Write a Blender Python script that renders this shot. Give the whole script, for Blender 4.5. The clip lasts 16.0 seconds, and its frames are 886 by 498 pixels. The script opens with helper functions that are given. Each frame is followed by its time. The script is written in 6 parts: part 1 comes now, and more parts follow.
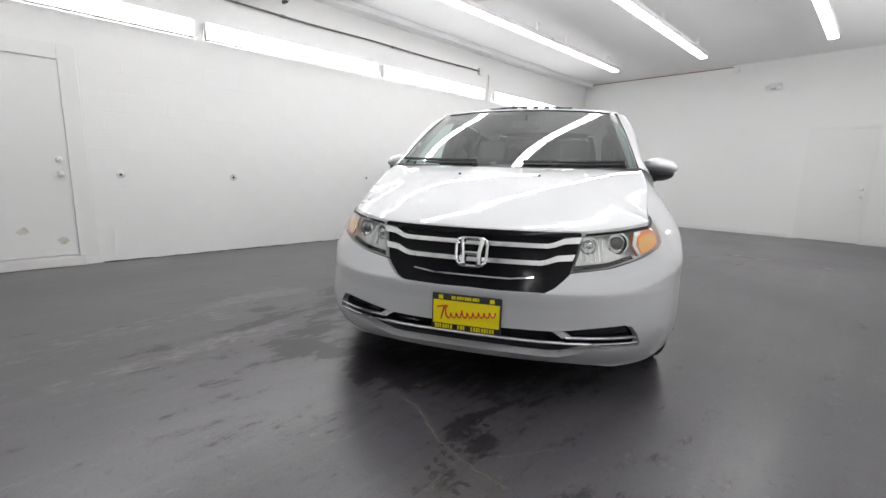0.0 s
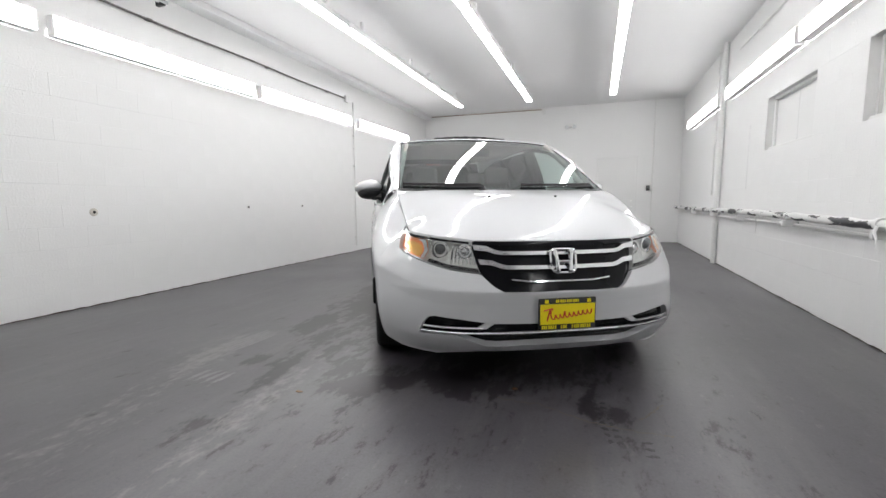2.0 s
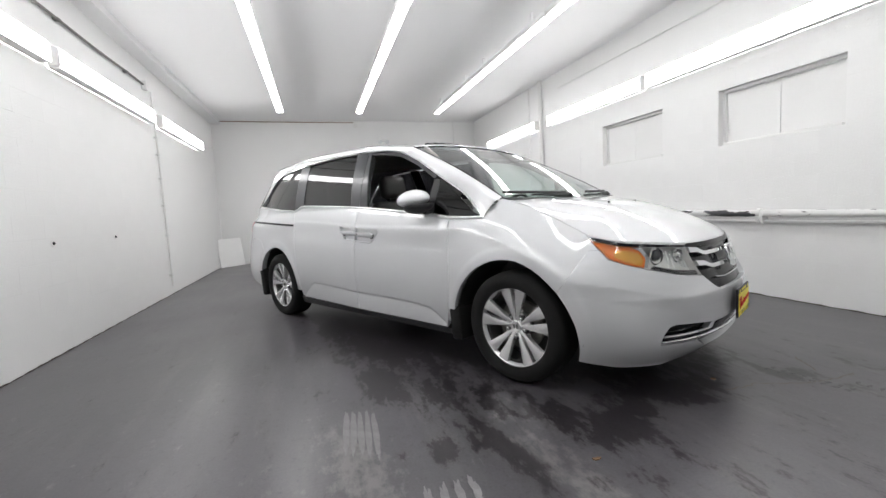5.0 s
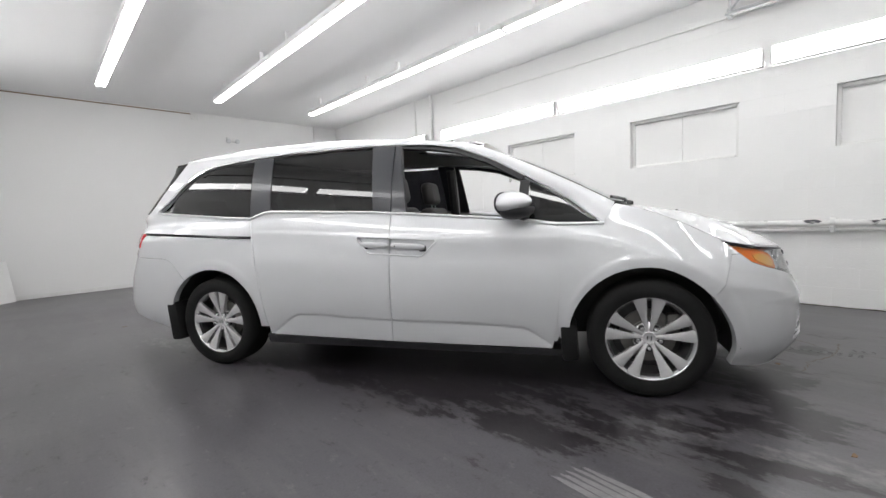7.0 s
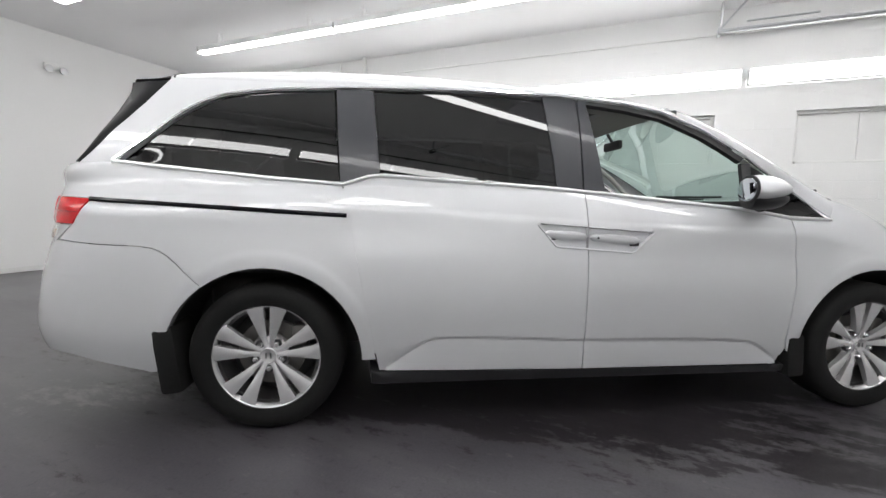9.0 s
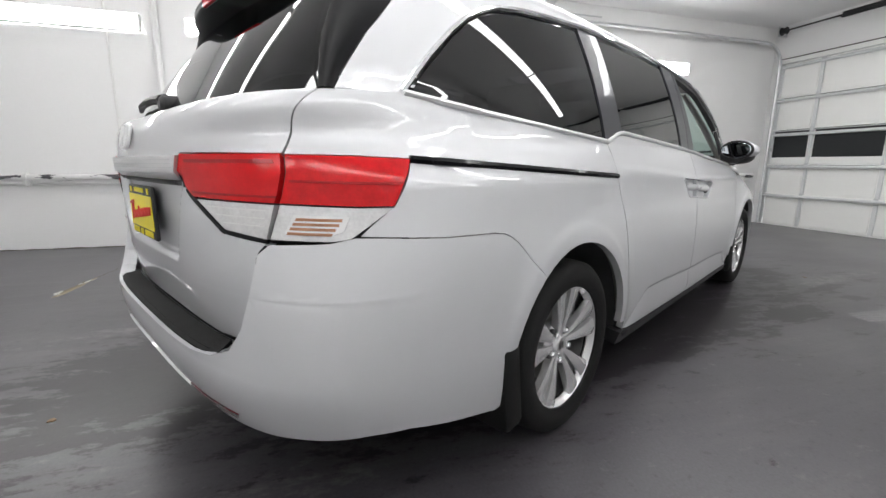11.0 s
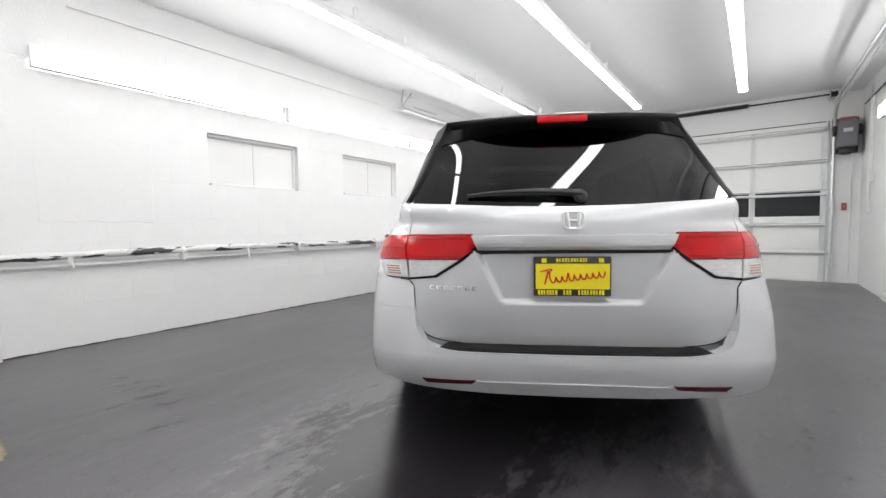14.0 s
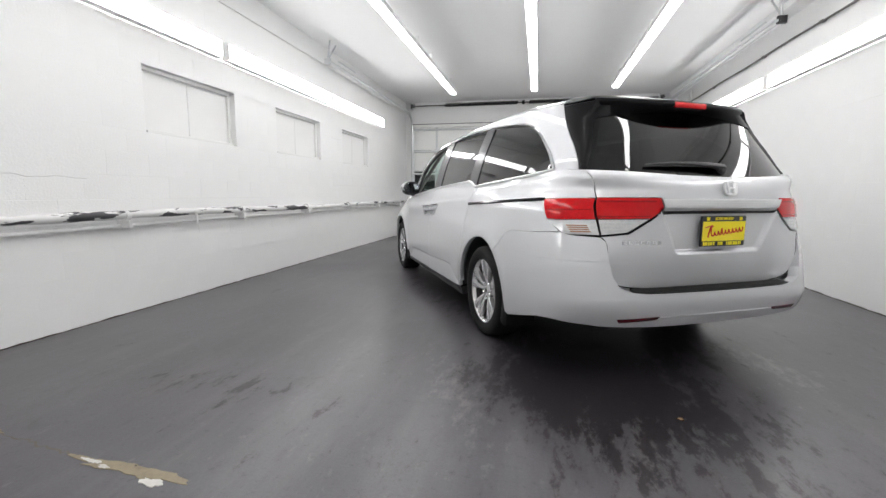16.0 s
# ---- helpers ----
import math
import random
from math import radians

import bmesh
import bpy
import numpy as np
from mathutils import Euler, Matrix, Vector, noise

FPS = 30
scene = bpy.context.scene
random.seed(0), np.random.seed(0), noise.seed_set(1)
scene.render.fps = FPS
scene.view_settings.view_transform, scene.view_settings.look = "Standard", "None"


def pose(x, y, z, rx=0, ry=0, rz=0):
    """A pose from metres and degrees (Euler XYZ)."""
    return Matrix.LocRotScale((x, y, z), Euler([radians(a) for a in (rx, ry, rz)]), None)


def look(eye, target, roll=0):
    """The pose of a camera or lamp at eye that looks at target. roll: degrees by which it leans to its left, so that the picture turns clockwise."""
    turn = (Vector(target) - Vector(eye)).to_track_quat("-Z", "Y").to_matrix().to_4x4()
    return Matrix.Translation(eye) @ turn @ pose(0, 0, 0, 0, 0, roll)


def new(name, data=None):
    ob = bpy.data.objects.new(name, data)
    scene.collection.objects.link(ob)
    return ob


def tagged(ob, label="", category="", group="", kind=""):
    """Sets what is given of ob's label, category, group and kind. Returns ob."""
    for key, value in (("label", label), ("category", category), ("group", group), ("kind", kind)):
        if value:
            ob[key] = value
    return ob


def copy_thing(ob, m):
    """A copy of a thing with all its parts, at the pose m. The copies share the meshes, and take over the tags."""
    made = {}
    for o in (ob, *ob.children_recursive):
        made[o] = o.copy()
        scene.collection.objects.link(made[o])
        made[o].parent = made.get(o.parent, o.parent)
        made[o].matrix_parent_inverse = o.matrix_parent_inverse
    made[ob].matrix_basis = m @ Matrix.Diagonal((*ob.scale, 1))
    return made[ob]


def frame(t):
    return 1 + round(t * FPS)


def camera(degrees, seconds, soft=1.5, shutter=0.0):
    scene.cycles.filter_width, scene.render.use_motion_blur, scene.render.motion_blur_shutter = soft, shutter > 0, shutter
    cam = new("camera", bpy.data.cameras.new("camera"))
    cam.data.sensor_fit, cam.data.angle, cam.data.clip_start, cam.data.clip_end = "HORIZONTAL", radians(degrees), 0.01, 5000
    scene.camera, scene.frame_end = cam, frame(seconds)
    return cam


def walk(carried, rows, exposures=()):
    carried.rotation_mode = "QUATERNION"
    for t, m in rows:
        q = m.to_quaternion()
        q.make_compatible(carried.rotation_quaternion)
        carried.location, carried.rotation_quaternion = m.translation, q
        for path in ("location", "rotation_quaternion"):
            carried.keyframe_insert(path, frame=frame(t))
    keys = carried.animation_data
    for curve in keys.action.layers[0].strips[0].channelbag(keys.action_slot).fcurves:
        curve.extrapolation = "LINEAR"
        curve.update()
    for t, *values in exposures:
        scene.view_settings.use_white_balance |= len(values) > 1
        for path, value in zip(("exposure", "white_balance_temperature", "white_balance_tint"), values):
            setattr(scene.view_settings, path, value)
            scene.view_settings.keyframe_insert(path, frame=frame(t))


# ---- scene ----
from mathutils.geometry import tessellate_polygon

cam = camera(92.2, 16.0, soft=1.5, shutter=0.0)
PATH = [
    (0, (2.497, -3.523, 1.05), (1.061, -2.122, 0.698), 1.6),
    (0.5, (2.274, -3.725, 1.064), (0.929, -2.216, 0.825), 2.6),
    (1, (2.02, -4.015, 1.069), (0.869, -2.355, 0.817), 2.4),
    (1.5, (1.708, -4.243, 1.022), (0.732, -2.469, 0.81), 0.5),
    (2, (1.396, -4.439, 1.026), (0.707, -2.536, 0.799), -0.3),
    (2.5, (1.03, -4.619, 1.051), (0.634, -2.634, 0.837), -0.8),
    (3, (0.612, -4.649, 1.069), (0.393, -2.632, 0.889), -2.8),
    (5.5, (-1.548, -3.796, 1.068), (-0.739, -1.937, 0.875), -1.9),
    (6, (-1.922, -3.486, 1.057), (-0.878, -1.749, 0.854), -1.4),
    (6.5, (-2.244, -3.116, 1.055), (-1.024, -1.494, 0.881), -3.5),
    (7, (-2.515, -2.704, 1.083), (-1.12, -1.229, 0.927), -2.5),
    (7.5, (-2.742, -2.263, 1.106), (-1.183, -0.959, 0.991), -1.5),
    (8, (-2.869, -1.744, 1.085), (-1.233, -0.546, 0.899), -1.3),
    (8.5, (-2.958, -1.191, 1.063), (-1.174, -0.234, 0.853), 0.2),
    (9, (-2.964, -0.57, 1.037), (-1.1, 0.223, 0.832), 1.1),
    (9.5, (-2.939, 0.064, 1.028), (-0.966, 0.528, 0.839), 2.1),
    (10, (-2.926, 0.702, 1.025), (-0.915, 0.839, 0.737), 0.9),
    (12.5, (-2.693, 3.071, 1.057), (-1.366, 1.547, 0.8), -0.4),
    (13, (-2.522, 3.457, 1.077), (-1.387, 1.779, 0.869), -1.4),
    (13.5, (-2.215, 3.78, 1.07), (-1.014, 2.143, 0.925), -1.1),
    (14, (-1.887, 4.108, 1.088), (-0.683, 2.469, 0.98), -0.7),
    (14.5, (-1.523, 4.373, 1.084), (-0.411, 2.675, 0.923), -0.7),
    (15, (-1.122, 4.597, 1.079), (-0.189, 2.798, 0.881), 2.2),
    (15.5, (-0.693, 4.844, 1.079), (-0.011, 2.941, 0.841), 1.9),
    (16, (-0.259, 4.985, 1.065), (0.179, 3.014, 0.803), 0.4),
]
walk(cam, [(t, look(eye, target, roll)) for t, eye, target, roll in PATH], exposures=[(0.0, 0.46), (10.0, 0.43), (12.5, 0.72), (13.5, 0.72), (14.5, 0.62), (16.0, 0.50)])

world = bpy.data.worlds.new("world")
scene.world = world
world.use_nodes = True
world.node_tree.nodes["Background"].inputs[0].default_value = (0.75, 0.8, 0.9, 1)
world.node_tree.nodes["Background"].inputs[1].default_value = 0.05

TUBE_GLOW, WALL_GLOW = 12.0, 8.3


# ---- materials ----
def nodes_of(name):
    m = bpy.data.materials.new(name)
    m.use_nodes = True
    return m, m.node_tree.nodes, m.node_tree.links, m.node_tree.nodes["Principled BSDF"]


def surface(name, color, rough=0.5, metal=0.0, coat=0.0, coat_ior=1.5, vary=0.06, scale=3.0, fine=60.0, grain=0.03, bump=0.0, bump_scale=120.0, rough_vary=0.08, specular=0.5, stretch=(1, 1, 1), each=0.0):
    """A material with variation at two scales, relief and uneven gloss."""
    m, nodes, links, bsdf = nodes_of(name)
    co = nodes.new("ShaderNodeTexCoord")
    mp = nodes.new("ShaderNodeMapping")
    mp.inputs["Scale"].default_value = stretch
    links.new(co.outputs["Object"], mp.inputs["Vector"])
    big = nodes.new("ShaderNodeTexNoise")
    big.inputs["Scale"].default_value, big.inputs["Detail"].default_value = scale, 4
    small = nodes.new("ShaderNodeTexNoise")
    small.inputs["Scale"].default_value, small.inputs["Detail"].default_value = fine, 3
    for n in (big, small):
        links.new(mp.outputs["Vector"], n.inputs["Vector"])
    total = nodes.new("ShaderNodeMath")
    total.operation = "MULTIPLY_ADD"
    total.inputs[1].default_value, total.inputs[2].default_value = vary * 2, 1.0 - vary - grain
    links.new(big.outputs["Fac"], total.inputs[0])
    more = nodes.new("ShaderNodeMath")
    more.operation = "MULTIPLY_ADD"
    more.inputs[1].default_value = grain * 2
    links.new(small.outputs["Fac"], more.inputs[0])
    links.new(total.outputs[0], more.inputs[2])
    value = more.outputs[0]
    if each:
        info = nodes.new("ShaderNodeObjectInfo")
        own = nodes.new("ShaderNodeMath")
        own.operation = "MULTIPLY_ADD"
        own.inputs[1].default_value, own.inputs[2].default_value = each, 1.0 - each / 2
        links.new(info.outputs["Random"], own.inputs[0])
        both = nodes.new("ShaderNodeMath")
        both.operation = "MULTIPLY"
        links.new(own.outputs[0], both.inputs[0])
        links.new(value, both.inputs[1])
        value = both.outputs[0]
    tint = nodes.new("ShaderNodeVectorMath")
    tint.operation = "SCALE"
    tint.inputs[0].default_value = color
    links.new(value, tint.inputs["Scale"])
    links.new(tint.outputs[0], bsdf.inputs["Base Color"])
    gloss = nodes.new("ShaderNodeMath")
    gloss.operation = "MULTIPLY_ADD"
    gloss.inputs[1].default_value, gloss.inputs[2].default_value = rough_vary * 2, max(0.0, rough - rough_vary)
    links.new(big.outputs["Fac"], gloss.inputs[0])
    links.new(gloss.outputs[0], bsdf.inputs["Roughness"])
    bsdf.inputs["Metallic"].default_value = metal
    bsdf.inputs["Coat Weight"].default_value, bsdf.inputs["Coat Roughness"].default_value = coat, 0.012
    bsdf.inputs["Coat IOR"].default_value = coat_ior
    bsdf.inputs["Specular IOR Level"].default_value = specular
    if bump:
        rel = nodes.new("ShaderNodeTexNoise")
        rel.inputs["Scale"].default_value, rel.inputs["Detail"].default_value = bump_scale, 4
        links.new(mp.outputs["Vector"], rel.inputs["Vector"])
        b = nodes.new("ShaderNodeBump")
        b.inputs["Strength"].default_value, b.inputs["Distance"].default_value = bump, 0.004
        links.new(rel.outputs["Fac"], b.inputs["Height"])
        links.new(b.outputs[0], bsdf.inputs["Normal"])
    return m


def glass(name, tint, gloss=0.02, least=0.07):
    """A pane: tinted see-through with a mirror gloss that grows towards the edge of sight."""
    m = bpy.data.materials.new(name)
    m.use_nodes = True
    nodes, links = m.node_tree.nodes, m.node_tree.links
    nodes.clear()
    out = nodes.new("ShaderNodeOutputMaterial")
    clear = nodes.new("ShaderNodeBsdfTransparent")
    clear.inputs[0].default_value = (*tint, 1)
    shine = nodes.new("ShaderNodeBsdfGlossy")
    shine.inputs["Color"].default_value = (1, 1, 1, 1)
    shine.inputs["Roughness"].default_value = gloss
    look_at = nodes.new("ShaderNodeLayerWeight")
    look_at.inputs["Blend"].default_value = 0.5
    power = nodes.new("ShaderNodeMath")
    power.operation, power.inputs[1].default_value = "POWER", 4.0
    links.new(look_at.outputs["Facing"], power.inputs[0])
    share = nodes.new("ShaderNodeMath")
    share.operation, share.inputs[1].default_value, share.inputs[2].default_value = "MULTIPLY_ADD", 0.9, least
    links.new(power.outputs[0], share.inputs[0])
    mix = nodes.new("ShaderNodeMixShader")
    links.new(share.outputs[0], mix.inputs[0])
    links.new(clear.outputs[0], mix.inputs[1])
    links.new(shine.outputs[0], mix.inputs[2])
    links.new(mix.outputs[0], out.inputs[0])
    return m


def glowing(name, color, strength):
    m, nodes, links, bsdf = nodes_of(name)
    bsdf.inputs["Base Color"].default_value = (0.9, 0.9, 0.9, 1)
    bsdf.inputs["Emission Color"].default_value = (*color, 1)
    bsdf.inputs["Emission Strength"].default_value = strength
    return m


# wet marks, plus the car's shade and dark reflection painted under and around it
WET_AND_SHADE_POOLS = [
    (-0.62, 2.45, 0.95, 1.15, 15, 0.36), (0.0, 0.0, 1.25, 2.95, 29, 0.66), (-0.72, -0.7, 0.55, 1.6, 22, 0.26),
    (-0.82, -1.46, 0.20, 0.62, 4, 0.34), (-0.55, -1.75, 0.24, 0.70, 6, 0.22), (-0.44, -2.25, 0.18, 0.70, 8, 0.21),
    (-0.05, -2.20, 0.40, 0.40, 0, 0.20), (0.16, -2.42, 0.40, 0.26, 20, 0.28), (0.36, -2.33, 0.16, 0.13, 0, 0.42),
    (0.74, -2.37, 0.16, 0.12, 0, 0.28), (0.62, -2.20, 0.75, 0.30, 0, 0.26), (1.42, -2.30, 0.30, 0.16, -30, 0.22),
    (-0.68, -2.30, 0.12, 0.18, 0, 0.26), (-0.28, -3.07, 0.22, 0.45, 10, 0.14), (0.1, -2.75, 0.9, 0.6, 0, 0.08),
    (1.66, -2.95, 0.30, 0.60, -12, 0.10), (0.8, -2.9, 0.9, 0.6, 0, 0.06), (1.9, -2.5, 1.3, 1.0, 0, 0.05), (-0.35, -1.95, 0.5, 0.6, 0, 0.15), (-1.0, -0.1, 0.35, 0.6, 10, 0.24),
    (-0.9, 3.0, 0.9, 0.9, 20, 0.18), (1.4, 3.05, 0.9, 0.25, 0, 0.12)]

# tyre dust, plus a soft lamp reflection painted pale at (0.15, 2.8)
DUST_AND_SHEEN_BANDS = [(-0.22, -2.8, 0.14, 1.1, 8, 0.26), (-1.05, -2.3, 0.20, 0.7, 14, 0.30), (-0.8, -3.2, 0.25, 1.0, 20, 0.16), (0.15, 2.8, 0.2, 0.9, 25, 0.20), (-1.7, 2.0, 0.25, 0.6, 20, 0.22)]


def floor_material():
    """Sealed dark grey concrete: cloudy tone, scuffs, fine grit, uneven gloss and shade painted under the car."""
    m, nodes, links, bsdf = nodes_of("sealed_concrete")
    co = nodes.new("ShaderNodeTexCoord")

    def noise_at(scale, detail, stretch=(1, 1, 1), turn=0.0, rough=0.55):
        mp = nodes.new("ShaderNodeMapping")
        mp.inputs["Scale"].default_value = stretch
        mp.inputs["Rotation"].default_value = (0, 0, turn)
        links.new(co.outputs["Object"], mp.inputs["Vector"])
        n = nodes.new("ShaderNodeTexNoise")
        n.inputs["Scale"].default_value, n.inputs["Detail"].default_value, n.inputs["Roughness"].default_value = scale, detail, rough
        links.new(mp.outputs["Vector"], n.inputs["Vector"])
        return n.outputs["Fac"]

    def ramp(value, stops):
        r = nodes.new("ShaderNodeValToRGB")
        r.color_ramp.elements[0].position, r.color_ramp.elements[0].color = stops[0][0], (*stops[0][1], 1)
        r.color_ramp.elements[1].position, r.color_ramp.elements[1].color = stops[1][0], (*stops[1][1], 1)
        for p, c in stops[2:]:
            r.color_ramp.elements.new(p).color = (*c, 1)
        links.new(value, r.inputs[0])
        return r.outputs[0]

    def mixed(kind, a, b, share):
        n = nodes.new("ShaderNodeMix")
        n.data_type, n.blend_type = "RGBA", kind
        if isinstance(share, float):
            n.inputs[0].default_value = share
        else:
            links.new(share, n.inputs[0])
        links.new(a, n.inputs[6])
        links.new(b, n.inputs[7])
        return n.outputs[2]

    base = ramp(noise_at(0.7, 6), [(0.3, (0.054, 0.051, 0.058)), (0.7, (0.082, 0.077, 0.087))])
    grit = ramp(noise_at(90, 3), [(0.3, (0.75, 0.75, 0.75)), (0.7, (1.2, 1.2, 1.2))])
    tone = mixed("MULTIPLY", base, grit, 0.6)
    scuff = ramp(noise_at(1.1, 4, (5.0, 0.7, 1), 0.5, 0.65), [(0.50, (0, 0, 0)), (0.78, (1, 1, 1))])
    pale = nodes.new("ShaderNodeRGB")
    pale.outputs[0].default_value = (0.15, 0.145, 0.140, 1)
    soft = nodes.new("ShaderNodeMath")
    soft.operation, soft.inputs[1].default_value = "MULTIPLY", 0.35
    links.new(scuff, soft.inputs[0])
    tone = mixed("MIX", tone, pale.outputs[0], soft.outputs[0])
    spots = ramp(noise_at(6.5, 5), [(0.24, (0.5, 0.49, 0.51)), (0.36, (1, 1, 1))])
    tone = mixed("MULTIPLY", tone, spots, 0.6)
    flecks = ramp(noise_at(23, 4, rough=0.7), [(0.30, (0.45, 0.44, 0.46)), (0.42, (1, 1, 1)), (0.68, (1, 1, 1)), (0.78, (1.3, 1.28, 1.25))])
    tone = mixed("MULTIPLY", tone, flecks, 0.7)

    def calc(kind, p, q, r=None):
        n = nodes.new("ShaderNodeMath")
        n.operation = kind
        for k, v in enumerate((p, q, r)):
            if v is None:
                continue
            if isinstance(v, float):
                n.inputs[k].default_value = v
            else:
                links.new(v, n.inputs[k])
        return n.outputs[0]

    # wet ground, plus car shade and reflection painted dark: ragged where it dries, each pool with a middle, two radii,
    # a turn and a strength
    wet_shade = None
    for x, y, rx, ry, turn, strength in WET_AND_SHADE_POOLS:
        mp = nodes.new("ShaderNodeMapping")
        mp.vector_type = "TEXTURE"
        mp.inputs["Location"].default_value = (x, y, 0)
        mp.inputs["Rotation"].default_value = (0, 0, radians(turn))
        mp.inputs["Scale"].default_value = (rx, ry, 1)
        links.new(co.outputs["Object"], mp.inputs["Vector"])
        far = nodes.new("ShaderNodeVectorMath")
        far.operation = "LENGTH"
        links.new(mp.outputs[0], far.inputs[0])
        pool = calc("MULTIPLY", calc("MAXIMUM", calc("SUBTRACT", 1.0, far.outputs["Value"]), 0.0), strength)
        wet_shade = pool if wet_shade is None else calc("MAXIMUM", wet_shade, pool)
    # dry dust dragged in by tyres, and one painted lamp reflection, in long broken bands
    dust_sheen = None
    for x, y, rx, ry, turn, strength in DUST_AND_SHEEN_BANDS:
        mp = nodes.new("ShaderNodeMapping")
        mp.vector_type = "TEXTURE"
        mp.inputs["Location"].default_value = (x, y, 0)
        mp.inputs["Rotation"].default_value = (0, 0, radians(turn))
        mp.inputs["Scale"].default_value = (rx, ry, 1)
        links.new(co.outputs["Object"], mp.inputs["Vector"])
        far = nodes.new("ShaderNodeVectorMath")
        far.operation = "LENGTH"
        links.new(mp.outputs[0], far.inputs[0])
        band = calc("MULTIPLY", calc("MAXIMUM", calc("SUBTRACT", 1.0, far.outputs["Value"]), 0.0), strength)
        dust_sheen = band if dust_sheen is None else calc("MAXIMUM", dust_sheen, band)
    crumbs = noise_at(11, 6, (1.5, 0.7, 1), radians(-8), 0.7)
    pale_bands = ramp(calc("ADD", crumbs, dust_sheen), [(0.60, (0, 0, 0)), (0.78, (1, 1, 1))])
    chalk = nodes.new("ShaderNodeRGB")
    chalk.outputs[0].default_value = (0.21, 0.20, 0.195, 1)
    tone = mixed("MIX", tone, chalk.outputs[0], calc("MULTIPLY", pale_bands, 0.55))
    streak = noise_at(2.6, 6, (3.2, 0.8, 1), radians(-26), 0.6)
    clump = noise_at(9.5, 6, (1.7, 0.8, 1), radians(-26), 0.72)
    drip = calc("ADD", calc("MULTIPLY", streak, 0.5), calc("MULTIPLY", clump, 0.5))
    # darkens the wet marks and the painted shade of the car alike
    damp_shade = ramp(calc("ADD", drip, wet_shade), [(0.60, (0, 0, 0)), (0.655, (1, 1, 1))])
    moist_shade = ramp(calc("ADD", drip, wet_shade), [(0.53, (0, 0, 0)), (0.63, (1, 1, 1))])
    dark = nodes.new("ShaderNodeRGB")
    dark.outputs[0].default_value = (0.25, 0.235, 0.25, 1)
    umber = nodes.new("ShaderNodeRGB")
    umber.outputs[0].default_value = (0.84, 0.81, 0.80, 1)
    tone = mixed("MULTIPLY", tone, umber.outputs[0], moist_shade)
    tone = mixed("MULTIPLY", tone, dark.outputs[0], calc("MULTIPLY", damp_shade, 0.80))
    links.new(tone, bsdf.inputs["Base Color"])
    gloss = ramp(noise_at(0.55, 2), [(0.35, (0.277, 0.277, 0.277)), (0.65, (0.34, 0.34, 0.34))])
    film = nodes.new("ShaderNodeRGB")
    film.outputs[0].default_value = (0.277, 0.277, 0.277, 1)
    links.new(mixed("MIX", gloss, film.outputs[0], calc("MULTIPLY", damp_shade, 0.25)), bsdf.inputs["Roughness"])
    links.new(calc("MULTIPLY_ADD", damp_shade, -0.24, 0.70), bsdf.inputs["Specular IOR Level"])
    b = nodes.new("ShaderNodeBump")
    b.inputs["Strength"].default_value, b.inputs["Distance"].default_value = 0.14, 0.004
    links.new(noise_at(14, 6, rough=0.6), b.inputs["Height"])
    links.new(b.outputs[0], bsdf.inputs["Normal"])
    return m


def lagging_material():
    """White-painted pipe wrap with torn black patches."""
    m, nodes, links, bsdf = nodes_of("torn_pipe_wrap")
    co = nodes.new("ShaderNodeTexCoord")
    mp = nodes.new("ShaderNodeMapping")
    mp.inputs["Scale"].default_value = (8, 2.2, 8)
    links.new(co.outputs["Object"], mp.inputs["Vector"])
    n = nodes.new("ShaderNodeTexNoise")
    n.inputs["Scale"].default_value, n.inputs["Detail"].default_value = 1.6, 5
    links.new(mp.outputs["Vector"], n.inputs["Vector"])
    r = nodes.new("ShaderNodeValToRGB")
    r.color_ramp.elements[0].position, r.color_ramp.elements[0].color = 0.425, (0.05, 0.05, 0.055, 1)
    r.color_ramp.elements[1].position, r.color_ramp.elements[1].color = 0.45, (0.76, 0.76, 0.75, 1)
    links.new(n.outputs["Fac"], r.inputs[0])
    links.new(r.outputs[0], bsdf.inputs["Base Color"])
    bsdf.inputs["Roughness"].default_value = 0.5
    b = nodes.new("ShaderNodeBump")
    b.inputs["Strength"].default_value, b.inputs["Distance"].default_value = 0.6, 0.01
    links.new(n.outputs["Fac"], b.inputs["Height"])
    links.new(b.outputs[0], bsdf.inputs["Normal"])
    return m


FLOOR = floor_material()
LAGGING = lagging_material()
WALL = surface("white_wall_paint", (0.83, 0.83, 0.827), 0.55, vary=0.03, scale=0.8, fine=30, grain=0.015, bump=0.25, bump_scale=45)
BLOCK = surface("white_block_paint", (0.835, 0.835, 0.832), 0.5, vary=0.03, scale=1.5, fine=50, grain=0.015, bump=0.5, bump_scale=60, each=0.01)
PLASTER = surface("ceiling_paint", (0.87, 0.87, 0.875), 0.75, vary=0.02, scale=0.5, fine=20, grain=0.01, bump=0.08, bump_scale=30)
TRIM = surface("white_gloss_trim", (0.78, 0.78, 0.77), 0.35, vary=0.04, scale=4, grain=0.02, bump=0.1, bump_scale=40)
DOORWHITE = surface("white_door_paint", (0.80, 0.80, 0.795), 0.4, vary=0.03, scale=2, grain=0.02, bump=0.1, bump_scale=35)
SCUFF = surface("scuffed_grime", (0.60, 0.57, 0.52), 0.7, vary=0.3, scale=20, grain=0.1)
PALEMETAL = surface("galvanised_steel", (0.62, 0.63, 0.64), 0.35, metal=0.85, vary=0.12, scale=15, grain=0.05)
GATEWHITE = surface("garage_panel_white", (0.885, 0.89, 0.87), 0.45, vary=0.03, scale=2.5, grain=0.02, bump=0.12, bump_scale=80)
